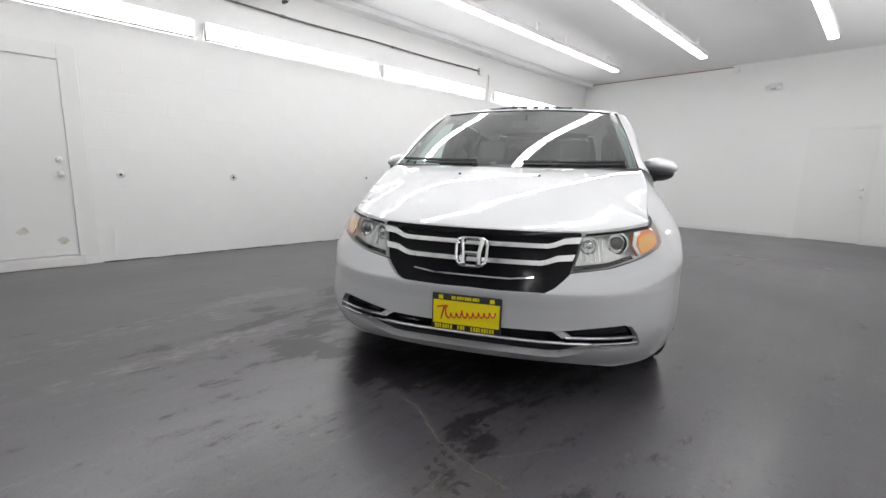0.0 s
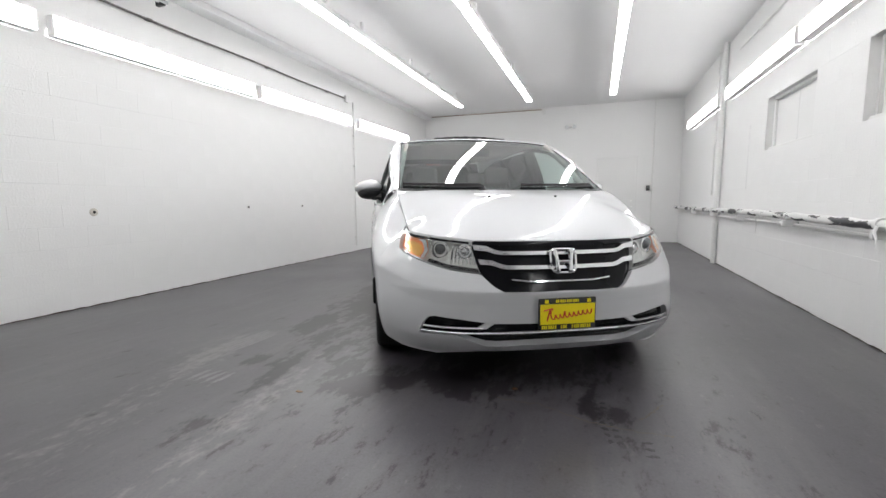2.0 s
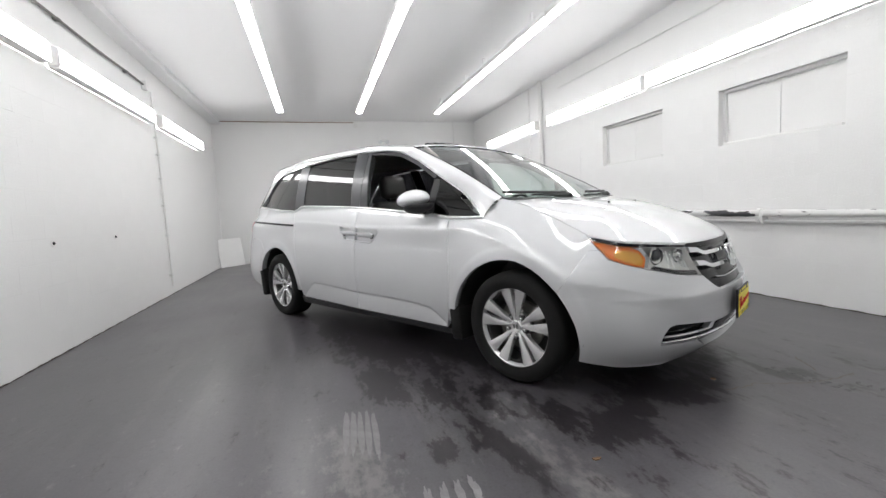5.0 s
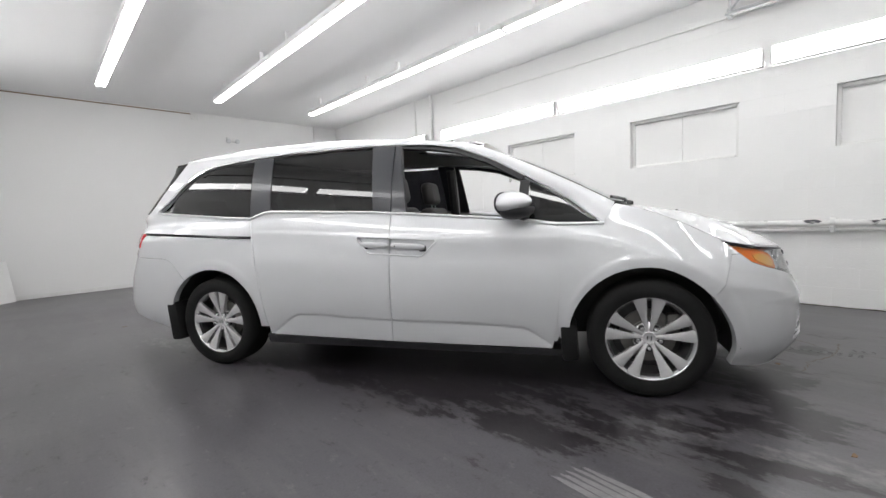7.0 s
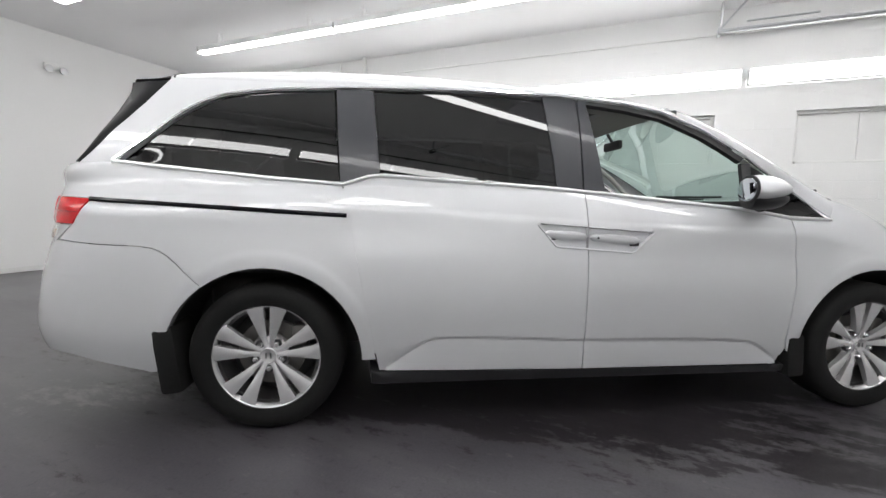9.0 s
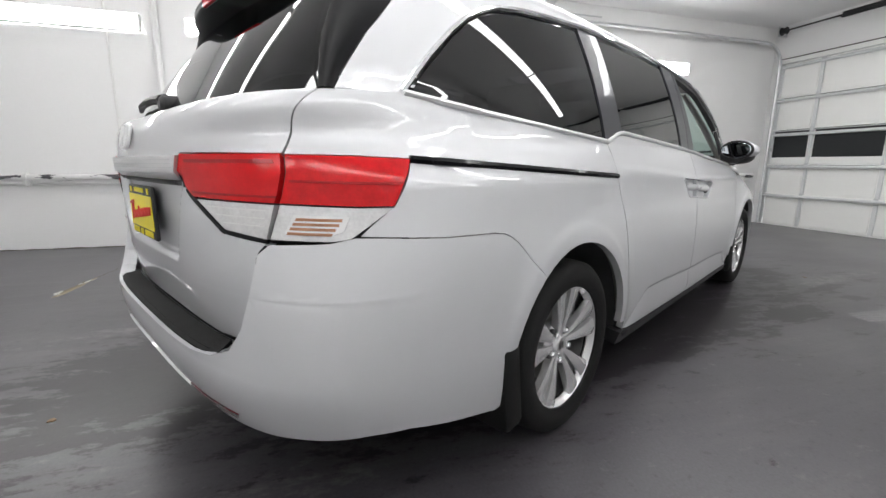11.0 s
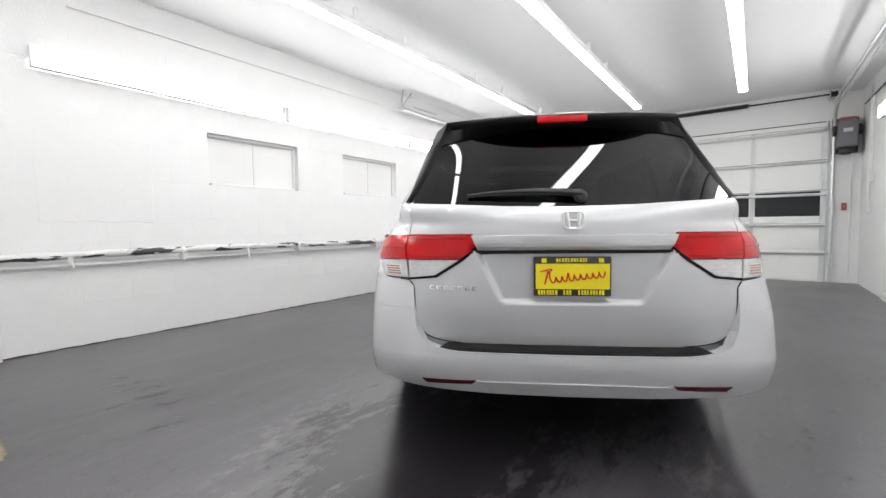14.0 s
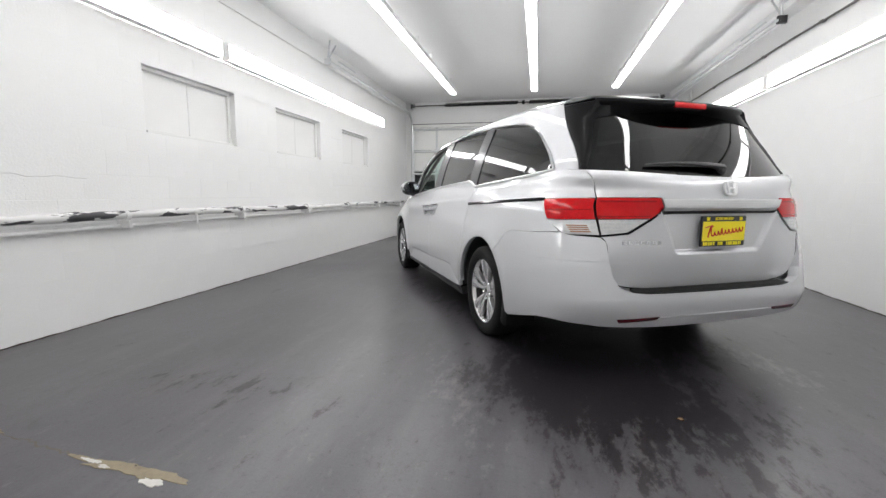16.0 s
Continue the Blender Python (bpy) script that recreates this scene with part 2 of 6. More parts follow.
GATERIB = surface("garage_rib_grey", (0.68, 0.695, 0.70), 0.4, metal=0.15, vary=0.08, scale=8)
NIGHTGLASS = surface("dark_window_glass", (0.018, 0.02, 0.022), 0.35, vary=0.1, coat=0.0, specular=0.3)
BLACKSTEEL = surface("black_steel", (0.03, 0.03, 0.032), 0.5, metal=0.4, vary=0.2, scale=20, bump=0.3, bump_scale=200)
MOTORGREY = surface("motor_grey", (0.16, 0.165, 0.175), 0.5, vary=0.1, scale=10)
MOTORRED = surface("faded_red_label", (0.32, 0.10, 0.09), 0.5)
PALELABEL = surface("pale_label", (0.6, 0.6, 0.62), 0.5)
LAMPBODY = surface("white_enamel", (0.88, 0.88, 0.88), 0.35, vary=0.03)
GLOW = glowing("lit_diffuser", (0.995, 0.99, 0.985), TUBE_GLOW)
WALLGLOW = glowing("lit_wall_diffuser", (0.995, 0.99, 0.985), WALL_GLOW)
BLACKPLASTIC = surface("black_plastic", (0.022, 0.022, 0.024), 0.45, vary=0.15, scale=12, bump=0.15, bump_scale=300)
GLOSSBLACK = surface("gloss_black", (0.006, 0.006, 0.008), 0.12, specular=0.2, coat=0.0, vary=0.05, rough_vary=0.02)
PILLAR = surface("pillar_film", (0.032, 0.034, 0.041), 0.30, coat=0.25, vary=0.08, scale=6, rough_vary=0.04)
SILVER = surface("silver_paint", (0.635, 0.643, 0.662), 0.5, metal=0.30, coat=1.0, coat_ior=1.6, vary=0.015, scale=2, fine=900, grain=0.03, rough_vary=0.02)
SATIN = surface("satin_silver_trim", (0.78, 0.785, 0.79), 0.30, metal=0.55, vary=0.03, rough_vary=0.03)
CHROME = surface("chrome", (0.86, 0.87, 0.88), 0.06, metal=1.0, vary=0.02, rough_vary=0.02)
ALLOY = surface("alloy_wheel_silver", (0.80, 0.80, 0.81), 0.26, metal=0.7, coat=0.5, vary=0.015, scale=6, rough_vary=0.015)
DARKALLOY = surface("dark_cast_metal", (0.10, 0.10, 0.10), 0.5, metal=0.7, vary=0.2, scale=20)
BRAKESTEEL = surface("brake_steel", (0.17, 0.165, 0.155), 0.45, metal=0.7, vary=0.25, scale=14)
RUBBER = surface("tyre_rubber", (0.011, 0.011, 0.011), 0.75, specular=0.25, vary=0.2, scale=10, bump=0.3, bump_scale=150)
LEATHER = surface("grey_leather", (0.042, 0.039, 0.038), 0.45, vary=0.1, scale=8, bump=0.3, bump_scale=160)
CABIN = surface("cabin_trim_grey", (0.40, 0.395, 0.38), 0.65, vary=0.06, scale=6)
CABINDARK = surface("cabin_trim_dark", (0.035, 0.035, 0.036), 0.6, vary=0.1, scale=6)
LENSLINE = surface("red_lens_rib", (0.36, 0.006, 0.010), 0.2, vary=0.2, scale=60)
REDLENS = surface("red_lens", (0.62, 0.008, 0.012), 0.14, coat=0.0, specular=0.35, vary=0.12, scale=25, fine=120, grain=0.1, rough_vary=0.02)
REDOUTER = surface("deep_red_lens", (0.60, 0.008, 0.012), 0.12, specular=0.35, vary=0.25, scale=45, fine=140, grain=0.15, rough_vary=0.02)
SPOILERBLACK = surface("spoiler_black", (0.005, 0.005, 0.006), 0.34, specular=0.10, vary=0.1, rough_vary=0.04)
DARKRED = surface("dark_red_reflector", (0.085, 0.004, 0.010), 0.15, coat=0.5, vary=0.15, scale=40)
AMBERPALE = surface("pale_amber_reflector", (0.95, 0.50, 0.10), 0.15, metal=0.3, coat=0.4, vary=0.2, scale=50, fine=160, grain=0.12)
AMBER = surface("amber_lens", (0.80, 0.20, 0.035), 0.12, coat=0.3, vary=0.12, scale=40, fine=150, grain=0.1)
CLEARLENS = surface("clear_lens_insert", (0.70, 0.70, 0.70), 0.16, metal=0.35, coat=0.8, vary=0.2, scale=30, fine=120, grain=0.12)
LAMPBOWL = surface("lamp_bowl_chrome", (0.95, 0.95, 0.94), 0.22, metal=0.5, vary=0.12, scale=45)
LAMPDARK = surface("projector_lens", (0.05, 0.055, 0.06), 0.05, coat=1.0, vary=0.05)
PLATEYELLOW = surface("yellow_plate", (0.92, 0.78, 0.015), 0.35, vary=0.04, scale=15)
PLATERED = surface("red_plate_paint", (0.60, 0.03, 0.02), 0.4)
TYREDUST = surface("dark_tyre_mark", (0.040, 0.038, 0.042), 0.34, vary=0.4, scale=14, fine=80, grain=0.2)
AMBERDIM = surface("smoked_amber_lens", (0.34, 0.17, 0.10), 0.15, coat=0.3, vary=0.2, scale=40)
PALESCUFF = surface("pale_scuff", (0.19, 0.185, 0.19), 0.45, vary=0.35, scale=18, fine=80, grain=0.2)
CRACKTAN = surface("tan_crack_fill", (0.15, 0.13, 0.105), 0.7, vary=0.3, scale=25)
CHIPWHITE = surface("white_paint_chip", (0.55, 0.54, 0.51), 0.6, vary=0.15, scale=25)
WORNDARK = surface("worn_dark_conduit", (0.17, 0.16, 0.155), 0.7, vary=0.7, scale=9, fine=40, grain=0.2)
RUST = surface("rust_brown", (0.20, 0.12, 0.065), 0.7, vary=0.3, scale=25)
WINDSHIELD = glass("clear_green_glass", (0.52, 0.68, 0.63), least=0.16)
PRIVACY = glass("dark_privacy_glass", (0.016, 0.016, 0.019), least=0.05)
LAMPCOVER = glass("clear_lamp_cover", (0.93, 0.94, 0.93))
MIRRORGLASS = surface("mirror_glass", (0.62, 0.66, 0.70), 0.02, metal=1.0, vary=0.0, grain=0.0, rough_vary=0.0)


# ---- mesh helpers ----
def mesh_object(name, bm, material, smooth=40.0):
    me = bpy.data.meshes.new(name)
    bmesh.ops.recalc_face_normals(bm, faces=bm.faces)
    bm.to_mesh(me)
    bm.free()
    me.materials.append(material)
    if smooth:
        me.polygons.foreach_set("use_smooth", [True] * len(me.polygons))
        me.set_sharp_from_angle(angle=radians(smooth))
    return new(name, me)


def part(name, bm, material, parent, label="", smooth=40.0):
    ob = mesh_object(name, bm, material, smooth)
    ob.parent = parent
    return tagged(ob, label)


def base(name, m=None):
    ob = new(name)
    ob.empty_display_size = 0.2
    if m is not None:
        ob.matrix_world = m
    return ob


def box(x0, y0, z0, x1, y1, z1, bevel=0.0, segments=2, bm=None):
    bm = bm or bmesh.new()
    made = bmesh.ops.create_cube(bm, size=1.0, matrix=Matrix.Translation(((x0 + x1) / 2, (y0 + y1) / 2, (z0 + z1) / 2)) @ Matrix.Diagonal((abs(x1 - x0), abs(y1 - y0), abs(z1 - z0), 1)))
    if bevel:
        edges = list({e for v in made["verts"] for e in v.link_edges})
        bmesh.ops.bevel(bm, geom=edges, offset=bevel, segments=segments, affect="EDGES", profile=0.5)
    return bm


def turned(bm, m):
    bmesh.ops.transform(bm, matrix=m, verts=bm.verts)
    return bm


def lathe(profile, axis="X", steps=32, bm=None, centre=(0, 0, 0), closed=False):
    """Turns a profile of (along, radius) round an axis through centre."""
    bm = bm or bmesh.new()
    rings = []
    for a, r in profile:
        ring_v = []
        for k in range(steps):
            c, s = math.cos(2 * math.pi * k / steps), math.sin(2 * math.pi * k / steps)
            p = {"X": (a, r * c, r * s), "Y": (r * c, a, r * s), "Z": (r * c, r * s, a)}[axis]
            ring_v.append(bm.verts.new(Vector(p) + Vector(centre)))
        rings.append(ring_v)
    pairs = list(zip(rings, rings[1:])) + ([(rings[-1], rings[0])] if closed else [])
    for p, q in pairs:
        for k in range(steps):
            bm.faces.new((p[k], p[(k + 1) % steps], q[(k + 1) % steps], q[k]))
    if not closed:
        for ring_v in (rings[0], rings[-1]):
            bm.faces.new(ring_v)
    return bm


def tube(points, radius, sides=8, bm=None, flat=1.0):
    """A round bar along a line of points."""
    bm = bm or bmesh.new()
    pts = [Vector(p) for p in points]
    rings, up = [], None
    for i, p in enumerate(pts):
        way = (pts[min(i + 1, len(pts) - 1)] - pts[max(i - 1, 0)]).normalized()
        if up is None:
            up = Vector((0, 0, 1)) if abs(way.z) < 0.9 else Vector((1, 0, 0))
        side = way.cross(up).normalized()
        up = side.cross(way).normalized()
        r = radius[i] if isinstance(radius, (list, tuple)) else radius
        rings.append([bm.verts.new(p + side * (r * math.cos(2 * math.pi * k / sides)) + up * (r * flat * math.sin(2 * math.pi * k / sides))) for k in range(sides)])
    for a, b in zip(rings, rings[1:]):
        for k in range(sides):
            bm.faces.new((a[k], a[(k + 1) % sides], b[(k + 1) % sides], b[k]))
    bm.faces.new(rings[0])
    bm.faces.new(rings[-1])
    return bm


def sheet_with_openings(us, vs, open_cells, place, thick):
    """A slab cut into cells by us and vs, with holes, both faces and the reveals."""
    bm = bmesh.new()
    made = {}

    def v(i, j, back):
        if (i, j, back) not in made:
            made[i, j, back] = bm.verts.new(place(us[i], vs[j], thick if back else 0.0))
        return made[i, j, back]

    def is_open(i, j):
        if not (0 <= i < len(us) - 1 and 0 <= j < len(vs) - 1):
            return True
        u, w = (us[i] + us[i + 1]) / 2, (vs[j] + vs[j + 1]) / 2
        return any(a < u < b and c < w < d for a, b, c, d in open_cells)

    for i in range(len(us) - 1):
        for j in range(len(vs) - 1):
            if is_open(i, j):
                continue
            bm.faces.new((v(i, j, 0), v(i + 1, j, 0), v(i + 1, j + 1, 0), v(i, j + 1, 0)))
            bm.faces.new((v(i, j, 1), v(i, j + 1, 1), v(i + 1, j + 1, 1), v(i + 1, j, 1)))
            for di, dj, p, q in ((-1, 0, (i, j), (i, j + 1)), (1, 0, (i + 1, j), (i + 1, j + 1)), (0, -1, (i, j), (i + 1, j)), (0, 1, (i, j + 1), (i + 1, j + 1))):
                if is_open(i + di, j + dj):
                    bm.faces.new((v(*p, 0), v(*q, 0), v(*q, 1), v(*p, 1)))
    return bm

# ---- the room ----
EAST, WEST, NORTH, SOUTH, TOP = 3.23, -3.33, 7.20, -6.15, 3.42
WINDOWS = ((0.50, 1.70), (-1.50, -0.30), (-3.50, -2.30))
COURSE, LONG = 0.2, 0.4


def structure(name, bm, material, label="", smooth=0.0):
    return tagged(mesh_object(name, bm, material, smooth), label, kind="structure")


structure("floor", box(WEST - 0.3, SOUTH - 0.3, -0.15, EAST + 0.3, NORTH + 0.3, 0.0), FLOOR, "dark grey sealed concrete floor with scuffs, stains and painted car shade")
structure("ceiling", box(WEST - 0.3, SOUTH - 0.3, TOP, EAST + 0.3, NORTH + 0.3, TOP + 0.15), PLASTER, "smooth pale grey painted ceiling")

structure("trim_soffit", box(WEST - 0.003, SOUTH + 0.001, TOP - 0.085, WEST + 0.20, NORTH - 0.001, TOP + 0.01, 0.004, 1), PLASTER, "low painted soffit along the top of the block wall")

win_z = (1.60, 2.20)
ys = sorted({SOUTH, NORTH + 0.2, *[y for w in WINDOWS for y in w]})
wall_east = structure("wall_east", sheet_with_openings(ys, [0.0, *win_z, TOP], [(a, b, *win_z) for a, b in WINDOWS], lambda u, v, d: (EAST + 0.0035 + d, u, v), 0.13), WALL, "white painted concrete block wall with blocked-up windows")
structure("wall_east_outer", box(EAST + 0.134, SOUTH, 0, EAST + 0.25, NORTH + 0.2, TOP), WALL, "outer leaf of the block wall")

DOOR_W = (-4.09, -3.17, 0.10, 2.07)
wall_west = structure("wall_west", sheet_with_openings([SOUTH, DOOR_W[0], DOOR_W[1], NORTH + 0.2], [0.0, DOOR_W[2], DOOR_W[3], TOP], [DOOR_W], lambda u, v, d: (WEST - 0.0035 - d, u, v), 0.2), WALL, "white painted concrete block wall")
DOOR_N = (1.35, 2.26, 0.0, 2.07)
structure("wall_north", sheet_with_openings([WEST - 0.2, DOOR_N[0], DOOR_N[1], EAST + 0.2], [0.0, DOOR_N[3], TOP], [DOOR_N], lambda u, v, d: (u, NORTH + d, v), 0.2), WALL, "smooth white painted plaster wall")
GX0, GX1, GTOP = -2.90, 3.10, 2.87
structure("wall_south", sheet_with_openings([WEST - 0.2, GX0, GX1, EAST + 0.2], [0.0, GTOP, TOP], [(GX0, GX1, 0.0, GTOP)], lambda u, v, d: (u, SOUTH - d, v), 0.2), WALL, "white painted wall round the garage door")

# filled windows of the east wall
for k, (a, b) in enumerate(WINDOWS):
    w = base("window_%d" % (k + 1), Matrix.Translation((EAST, (a + b) / 2, 1.6)))
    tagged(w, "blocked-up window recess with white painted boards", kind="structure")
    h = (b - a) / 2
    for s in (-1, 1):
        part("board", box(0.095, min(0.0015 * s, s * (h - 0.03)), 0.03, 0.115, max(0.0015 * s, s * (h - 0.03)), 0.57, 0.003, 1), DOORWHITE, w)
        part("window_frame", box(0.07, s * h - 0.035 * (s > 0), 0.0, 0.128, s * h + 0.035 * (s < 0), 0.6, 0.004, 1), TRIM, w)
    part("window_head", box(0.055, -h + 0.036, 0.565, 0.128, h - 0.036, 0.6, 0.004, 1), TRIM, w)
    part("window_sill", box(0.02, -h + 0.036, 0.0, 0.128, h - 0.036, 0.028, 0.004, 1), TRIM, w)

# shallow patch where a fourth window was filled flush
patch = bmesh.new()
rng = random.Random(4)
rim = [(2.28 + 0.9 * f, 1.17) for f in np.linspace(0, 1, 14)] + [(3.18, 1.17 + 0.83 * f) for f in np.linspace(0.08, 1, 10)] + [(3.18 - 0.9 * f, 2.0) for f in np.linspace(0.07, 1, 13)] + [(2.28, 2.0 - 0.83 * f) for f in np.linspace(0.08, 0.92, 10)]
rim = [(y + rng.uniform(-0.012, 0.012), z + rng.uniform(-0.012, 0.012)) for y, z in rim]
front_v = [patch.verts.new((EAST - 0.004, y * 0.99 + 0.027, z * 0.99 + 0.016)) for y, z in rim]
back_v = [patch.verts.new((EAST + 0.002, y, z)) for y, z in rim]
patch.faces.new(front_v)
for k in range(len(rim)):
    patch.faces.new((front_v[k], front_v[(k + 1) % len(rim)], back_v[(k + 1) % len(rim)], back_v[k]))
structure("wall_patch", patch, BLOCK, "rough plastered patch over a filled window, painted white", 30)


# doors
def panel_door(name, m, width, height, label, hinge_side, grime=False, trim=0.13, proud=0.006, sunk=0.018):
    """A flush door in a frame; its face looks along local -y, its foot is at z 0."""
    d = base(name, m)
    tagged(d, label, kind="structure")
    part("leaf", box(0.0168, sunk, 0.012, width - 0.0168, sunk + 0.045, height - 0.0185, 0.001, 1), DOORWHITE, d)
    for x0, x1, z0, z1 in ((-trim, 0.016, 0, height + trim), (width - 0.016, width + trim, 0, height + trim), (0.018, width - 0.018, height - 0.016, height + trim)):
        part("frame", box(x0, -proud, z0, x1, 0.02, z1, 0.002, 1), DOORWHITE, d)
    kx = 0.09 if hinge_side > 0 else width - 0.09
    for z in (0.85, 0.99):
        part("knob" if z < 0.9 else "deadbolt", lathe([(0.03, 0.028), (0.012, 0.03), (0.0, 0.012), (-0.03, 0.012), (-0.035, 0.028), (-0.06, 0.026), (-0.066, 0.012)] if z < 0.9 else [(0.03, 0.028), (0.0, 0.028), (-0.012, 0.02)], "Y", 16, centre=(kx, sunk - 0.018, z)), DOORWHITE, d)
    if grime:
        rg = random.Random(9)
        for gx, gz, gr in ((width - 0.13, 0.17, 0.05), (width - 0.42, 0.28, 0.05), (width - 0.62, 0.33, 0.035)):
            b = bmesh.new()
            b.faces.new([b.verts.new((gx + gr * rg.uniform(0.6, 1.2) * math.cos(a), sunk - 0.0015, gz + 0.8 * gr * rg.uniform(0.6, 1.2) * math.sin(a))) for a in np.linspace(0, 6.0, 14)])
            part("scuff_mark", b, SCUFF, d, smooth=0)
    return d


panel_door("door_1", Matrix.Translation((WEST, DOOR_W[0], DOOR_W[2])) @ pose(0, 0, 0, 0, 0, 90), 0.92, 1.97, "closed white flush door with scuffs near its foot", -1, True)
panel_door("door_2", Matrix.Translation((DOOR_N[0], NORTH, 0)), 0.91, 2.07, "closed white flush door in the plaster wall", -1, trim=0.035, proud=0.004, sunk=-0.001)
structure("door_step", box(WEST - 0.1, -4.22, 0.0, WEST + 0.035, -3.14, 0.095, 0.008), TRIM, "worn painted timber threshold")


# concrete blocks: the face of each, with its chamfered edge
def block_mesh(name, length, height, sign, joint):
    """One block face; joint is the width of its bed joint's chamfer, the upright joints are filled nearly flush."""
    bm = bmesh.new()
    a, b = length / 2 - 0.0001, 0.0004
    c, d = length / 2 - 0.0005, 0.0004 + joint
    outer = [(-a, b), (a, b), (a, height - b), (-a, height - b)]
    inner = [(-c, d), (c, d), (c, height - d * 0.6), (-c, height - d * 0.6)]
    ov = [bm.verts.new(((0.0002 + 0.25 * joint) * sign, u, v)) for u, v in outer]
    iv = [bm.verts.new((0.0, u, v)) for u, v in inner]
    order = (lambda f: f) if sign < 0 else (lambda f: f[::-1])
    bm.faces.new(order(iv))
    for k in range(4):
        bm.faces.new(order([ov[k], ov[(k + 1) % 4], iv[(k + 1) % 4], iv[k]]))
    me = bpy.data.meshes.new(name)
    bm.to_mesh(me)
    bm.free()
    me.materials.append(BLOCK)
    return me


def block_rows(y0, y1, start, holes):
    """Places (y centre, z, length) of blocks in running bond between y0 and y1."""
    out = []
    for row in range(17):
        z, h = row * COURSE, COURSE if row < 16 else TOP - 16 * COURSE
        y = start + (LONG / 2 if row % 2 else 0.0)
        while y > y0:
            y -= LONG
        while y < y1:
            spans = [(max(y, y0), min(y + LONG, y1))]
            for ha, hb, hc, hd in holes:
                if hc < z + h / 2 < hd:
                    cut = []
                    for a, b in spans:
                        cut += [(a, min(b, ha)), (max(a, hb), b)]
                    spans = [(a, b) for a, b in cut if b - a > 0.03]
            out += [((a + b) / 2, z, round(b - a, 2), round(h, 2)) for a, b in spans if b - a > 0.03]
            y += LONG
    return out


def block_wall(wall, x, sign, rows):
    meshes, rest, rng = {}, bmesh.new(), random.Random(31)
    near = sorted(rows, key=lambda r: abs(r[1] - 1.2) + 0.12 * abs(r[0] - 0.5))
    stretch = {}
    for k, (y, z, length, height) in enumerate(near):
        # the bed joints show in stretches of a few blocks
        where = (round(z, 2), math.floor(y / 1.7 + z))
        if where not in stretch:
            stretch[where] = rng.choice((0.0006, 0.0006, 0.0010, 0.0022, 0.0045))
        joint = stretch[where]
        key = (length, height, joint)
        if key not in meshes:
            meshes[key] = block_mesh("block", *key[:2], sign, joint)
        if k < 300:
            ob = new("block", meshes[key])
            ob.location = (x, y, z)
            ob.parent = wall
        else:
            count = len(rest.verts)
            rest.from_mesh(meshes[key])
            rest.verts.ensure_lookup_table()
            bmesh.ops.translate(rest, verts=rest.verts[count:], vec=(x, y, z))
    me = bpy.data.meshes.new("upper_blocks")
    rest.to_mesh(me)
    rest.free()
    me.materials.append(BLOCK)
    ob = new("upper_blocks", me)
    ob.parent = wall
    tagged(ob, kind="stuff")


EAST_ROWS = block_rows(SOUTH + 0.01, 3.46, 0.50, [(a, b, *win_z) for a, b in WINDOWS])
WEST_ROWS = block_rows(SOUTH + 0.01, 3.22, -3.08, [(DOOR_W[0] - 0.14, DOOR_W[1] + 0.14, 0.0, 2.22)])


# strip lights
def strip_light(name, m, label, wall=False):
    """A 2.4 m fixture along local y; hangs from its rods, or is fixed to a wall at local x 0."""
    f = base(name, m)
    tagged(f, label, "strip light", "fluorescent strip lights")
    if wall:
        part("tray", box(0.0, -1.2, -0.02, 0.07, 1.2, 0.10, 0.01), LAMPBODY, f)
        for y in (-1.19, 0.004):
            part("diffuser", box(0.012, y, -0.088, 0.105, y + 1.186, 0.083, 0.03, 3), WALLGLOW, f, "glowing white diffuser")
        # lips added to keep lamp light off the wall above and below
        for z in (-0.093, 0.084):
            part("light_stop_lip", box(0.0, -1.2, z, 0.090, 1.2, z + 0.004, 0.001, 1), LAMPBODY, f)
        for y in (-1.2, 1.2):
            part("end_cap", box(0.005, y - 0.006, -0.088, 0.100, y + 0.006, 0.083, 0.01, 1), LAMPBODY, f)
    else:
        part("tray", box(-0.066, -1.2, 0.004, 0.066, 1.2, 0.075, 0.004), LAMPBODY, f)
        part("diffuser", box(-0.06, -1.19, -0.02, 0.06, 1.19, 0.034, 0.02, 3), GLOW, f, "glowing white diffuser")
        for y in (-1.2, 1.2):
            part("end_cap", box(-0.066, y - 0.008, -0.022, 0.066, y + 0.008, 0.04, 0.008, 1), LAMPBODY, f)
        for y in (-0.8, 0.8):
            part("hanger", box(-0.02, y - 0.02, 0.075, 0.02, y + 0.02, TOP - 3.20 + 0.01), LAMPBODY, f)
    return f


first = strip_light("strip_light", Matrix.Translation((-1.67, -3.18, 3.20)), "white strip light with glowing diffuser hung below the ceiling")
for x in (-1.67, -0.095, 1.615):
    for k in range(4):
        if (x, k) != (-1.67, 0):
            copy_thing(first, Matrix.Translation((x, -3.18 + 2.425 * k, 3.20)))
first = strip_light("wall_strip_light", Matrix.Translation((WEST + 0.005, -3.17, 2.61)), "white strip light with glowing diffuser on the block wall", True)
for k, y in enumerate((-0.65, 1.88, 4.60)):
    copy_thing(first, Matrix.Translation((WEST + 0.005, y, 2.61)))
for y in (-3.0, -0.52, 1.98, 4.85):
    copy_thing(first, Matrix.Translation((EAST - 0.005, y, 2.60)) @ pose(0, 0, 0, 0, 0, 180))

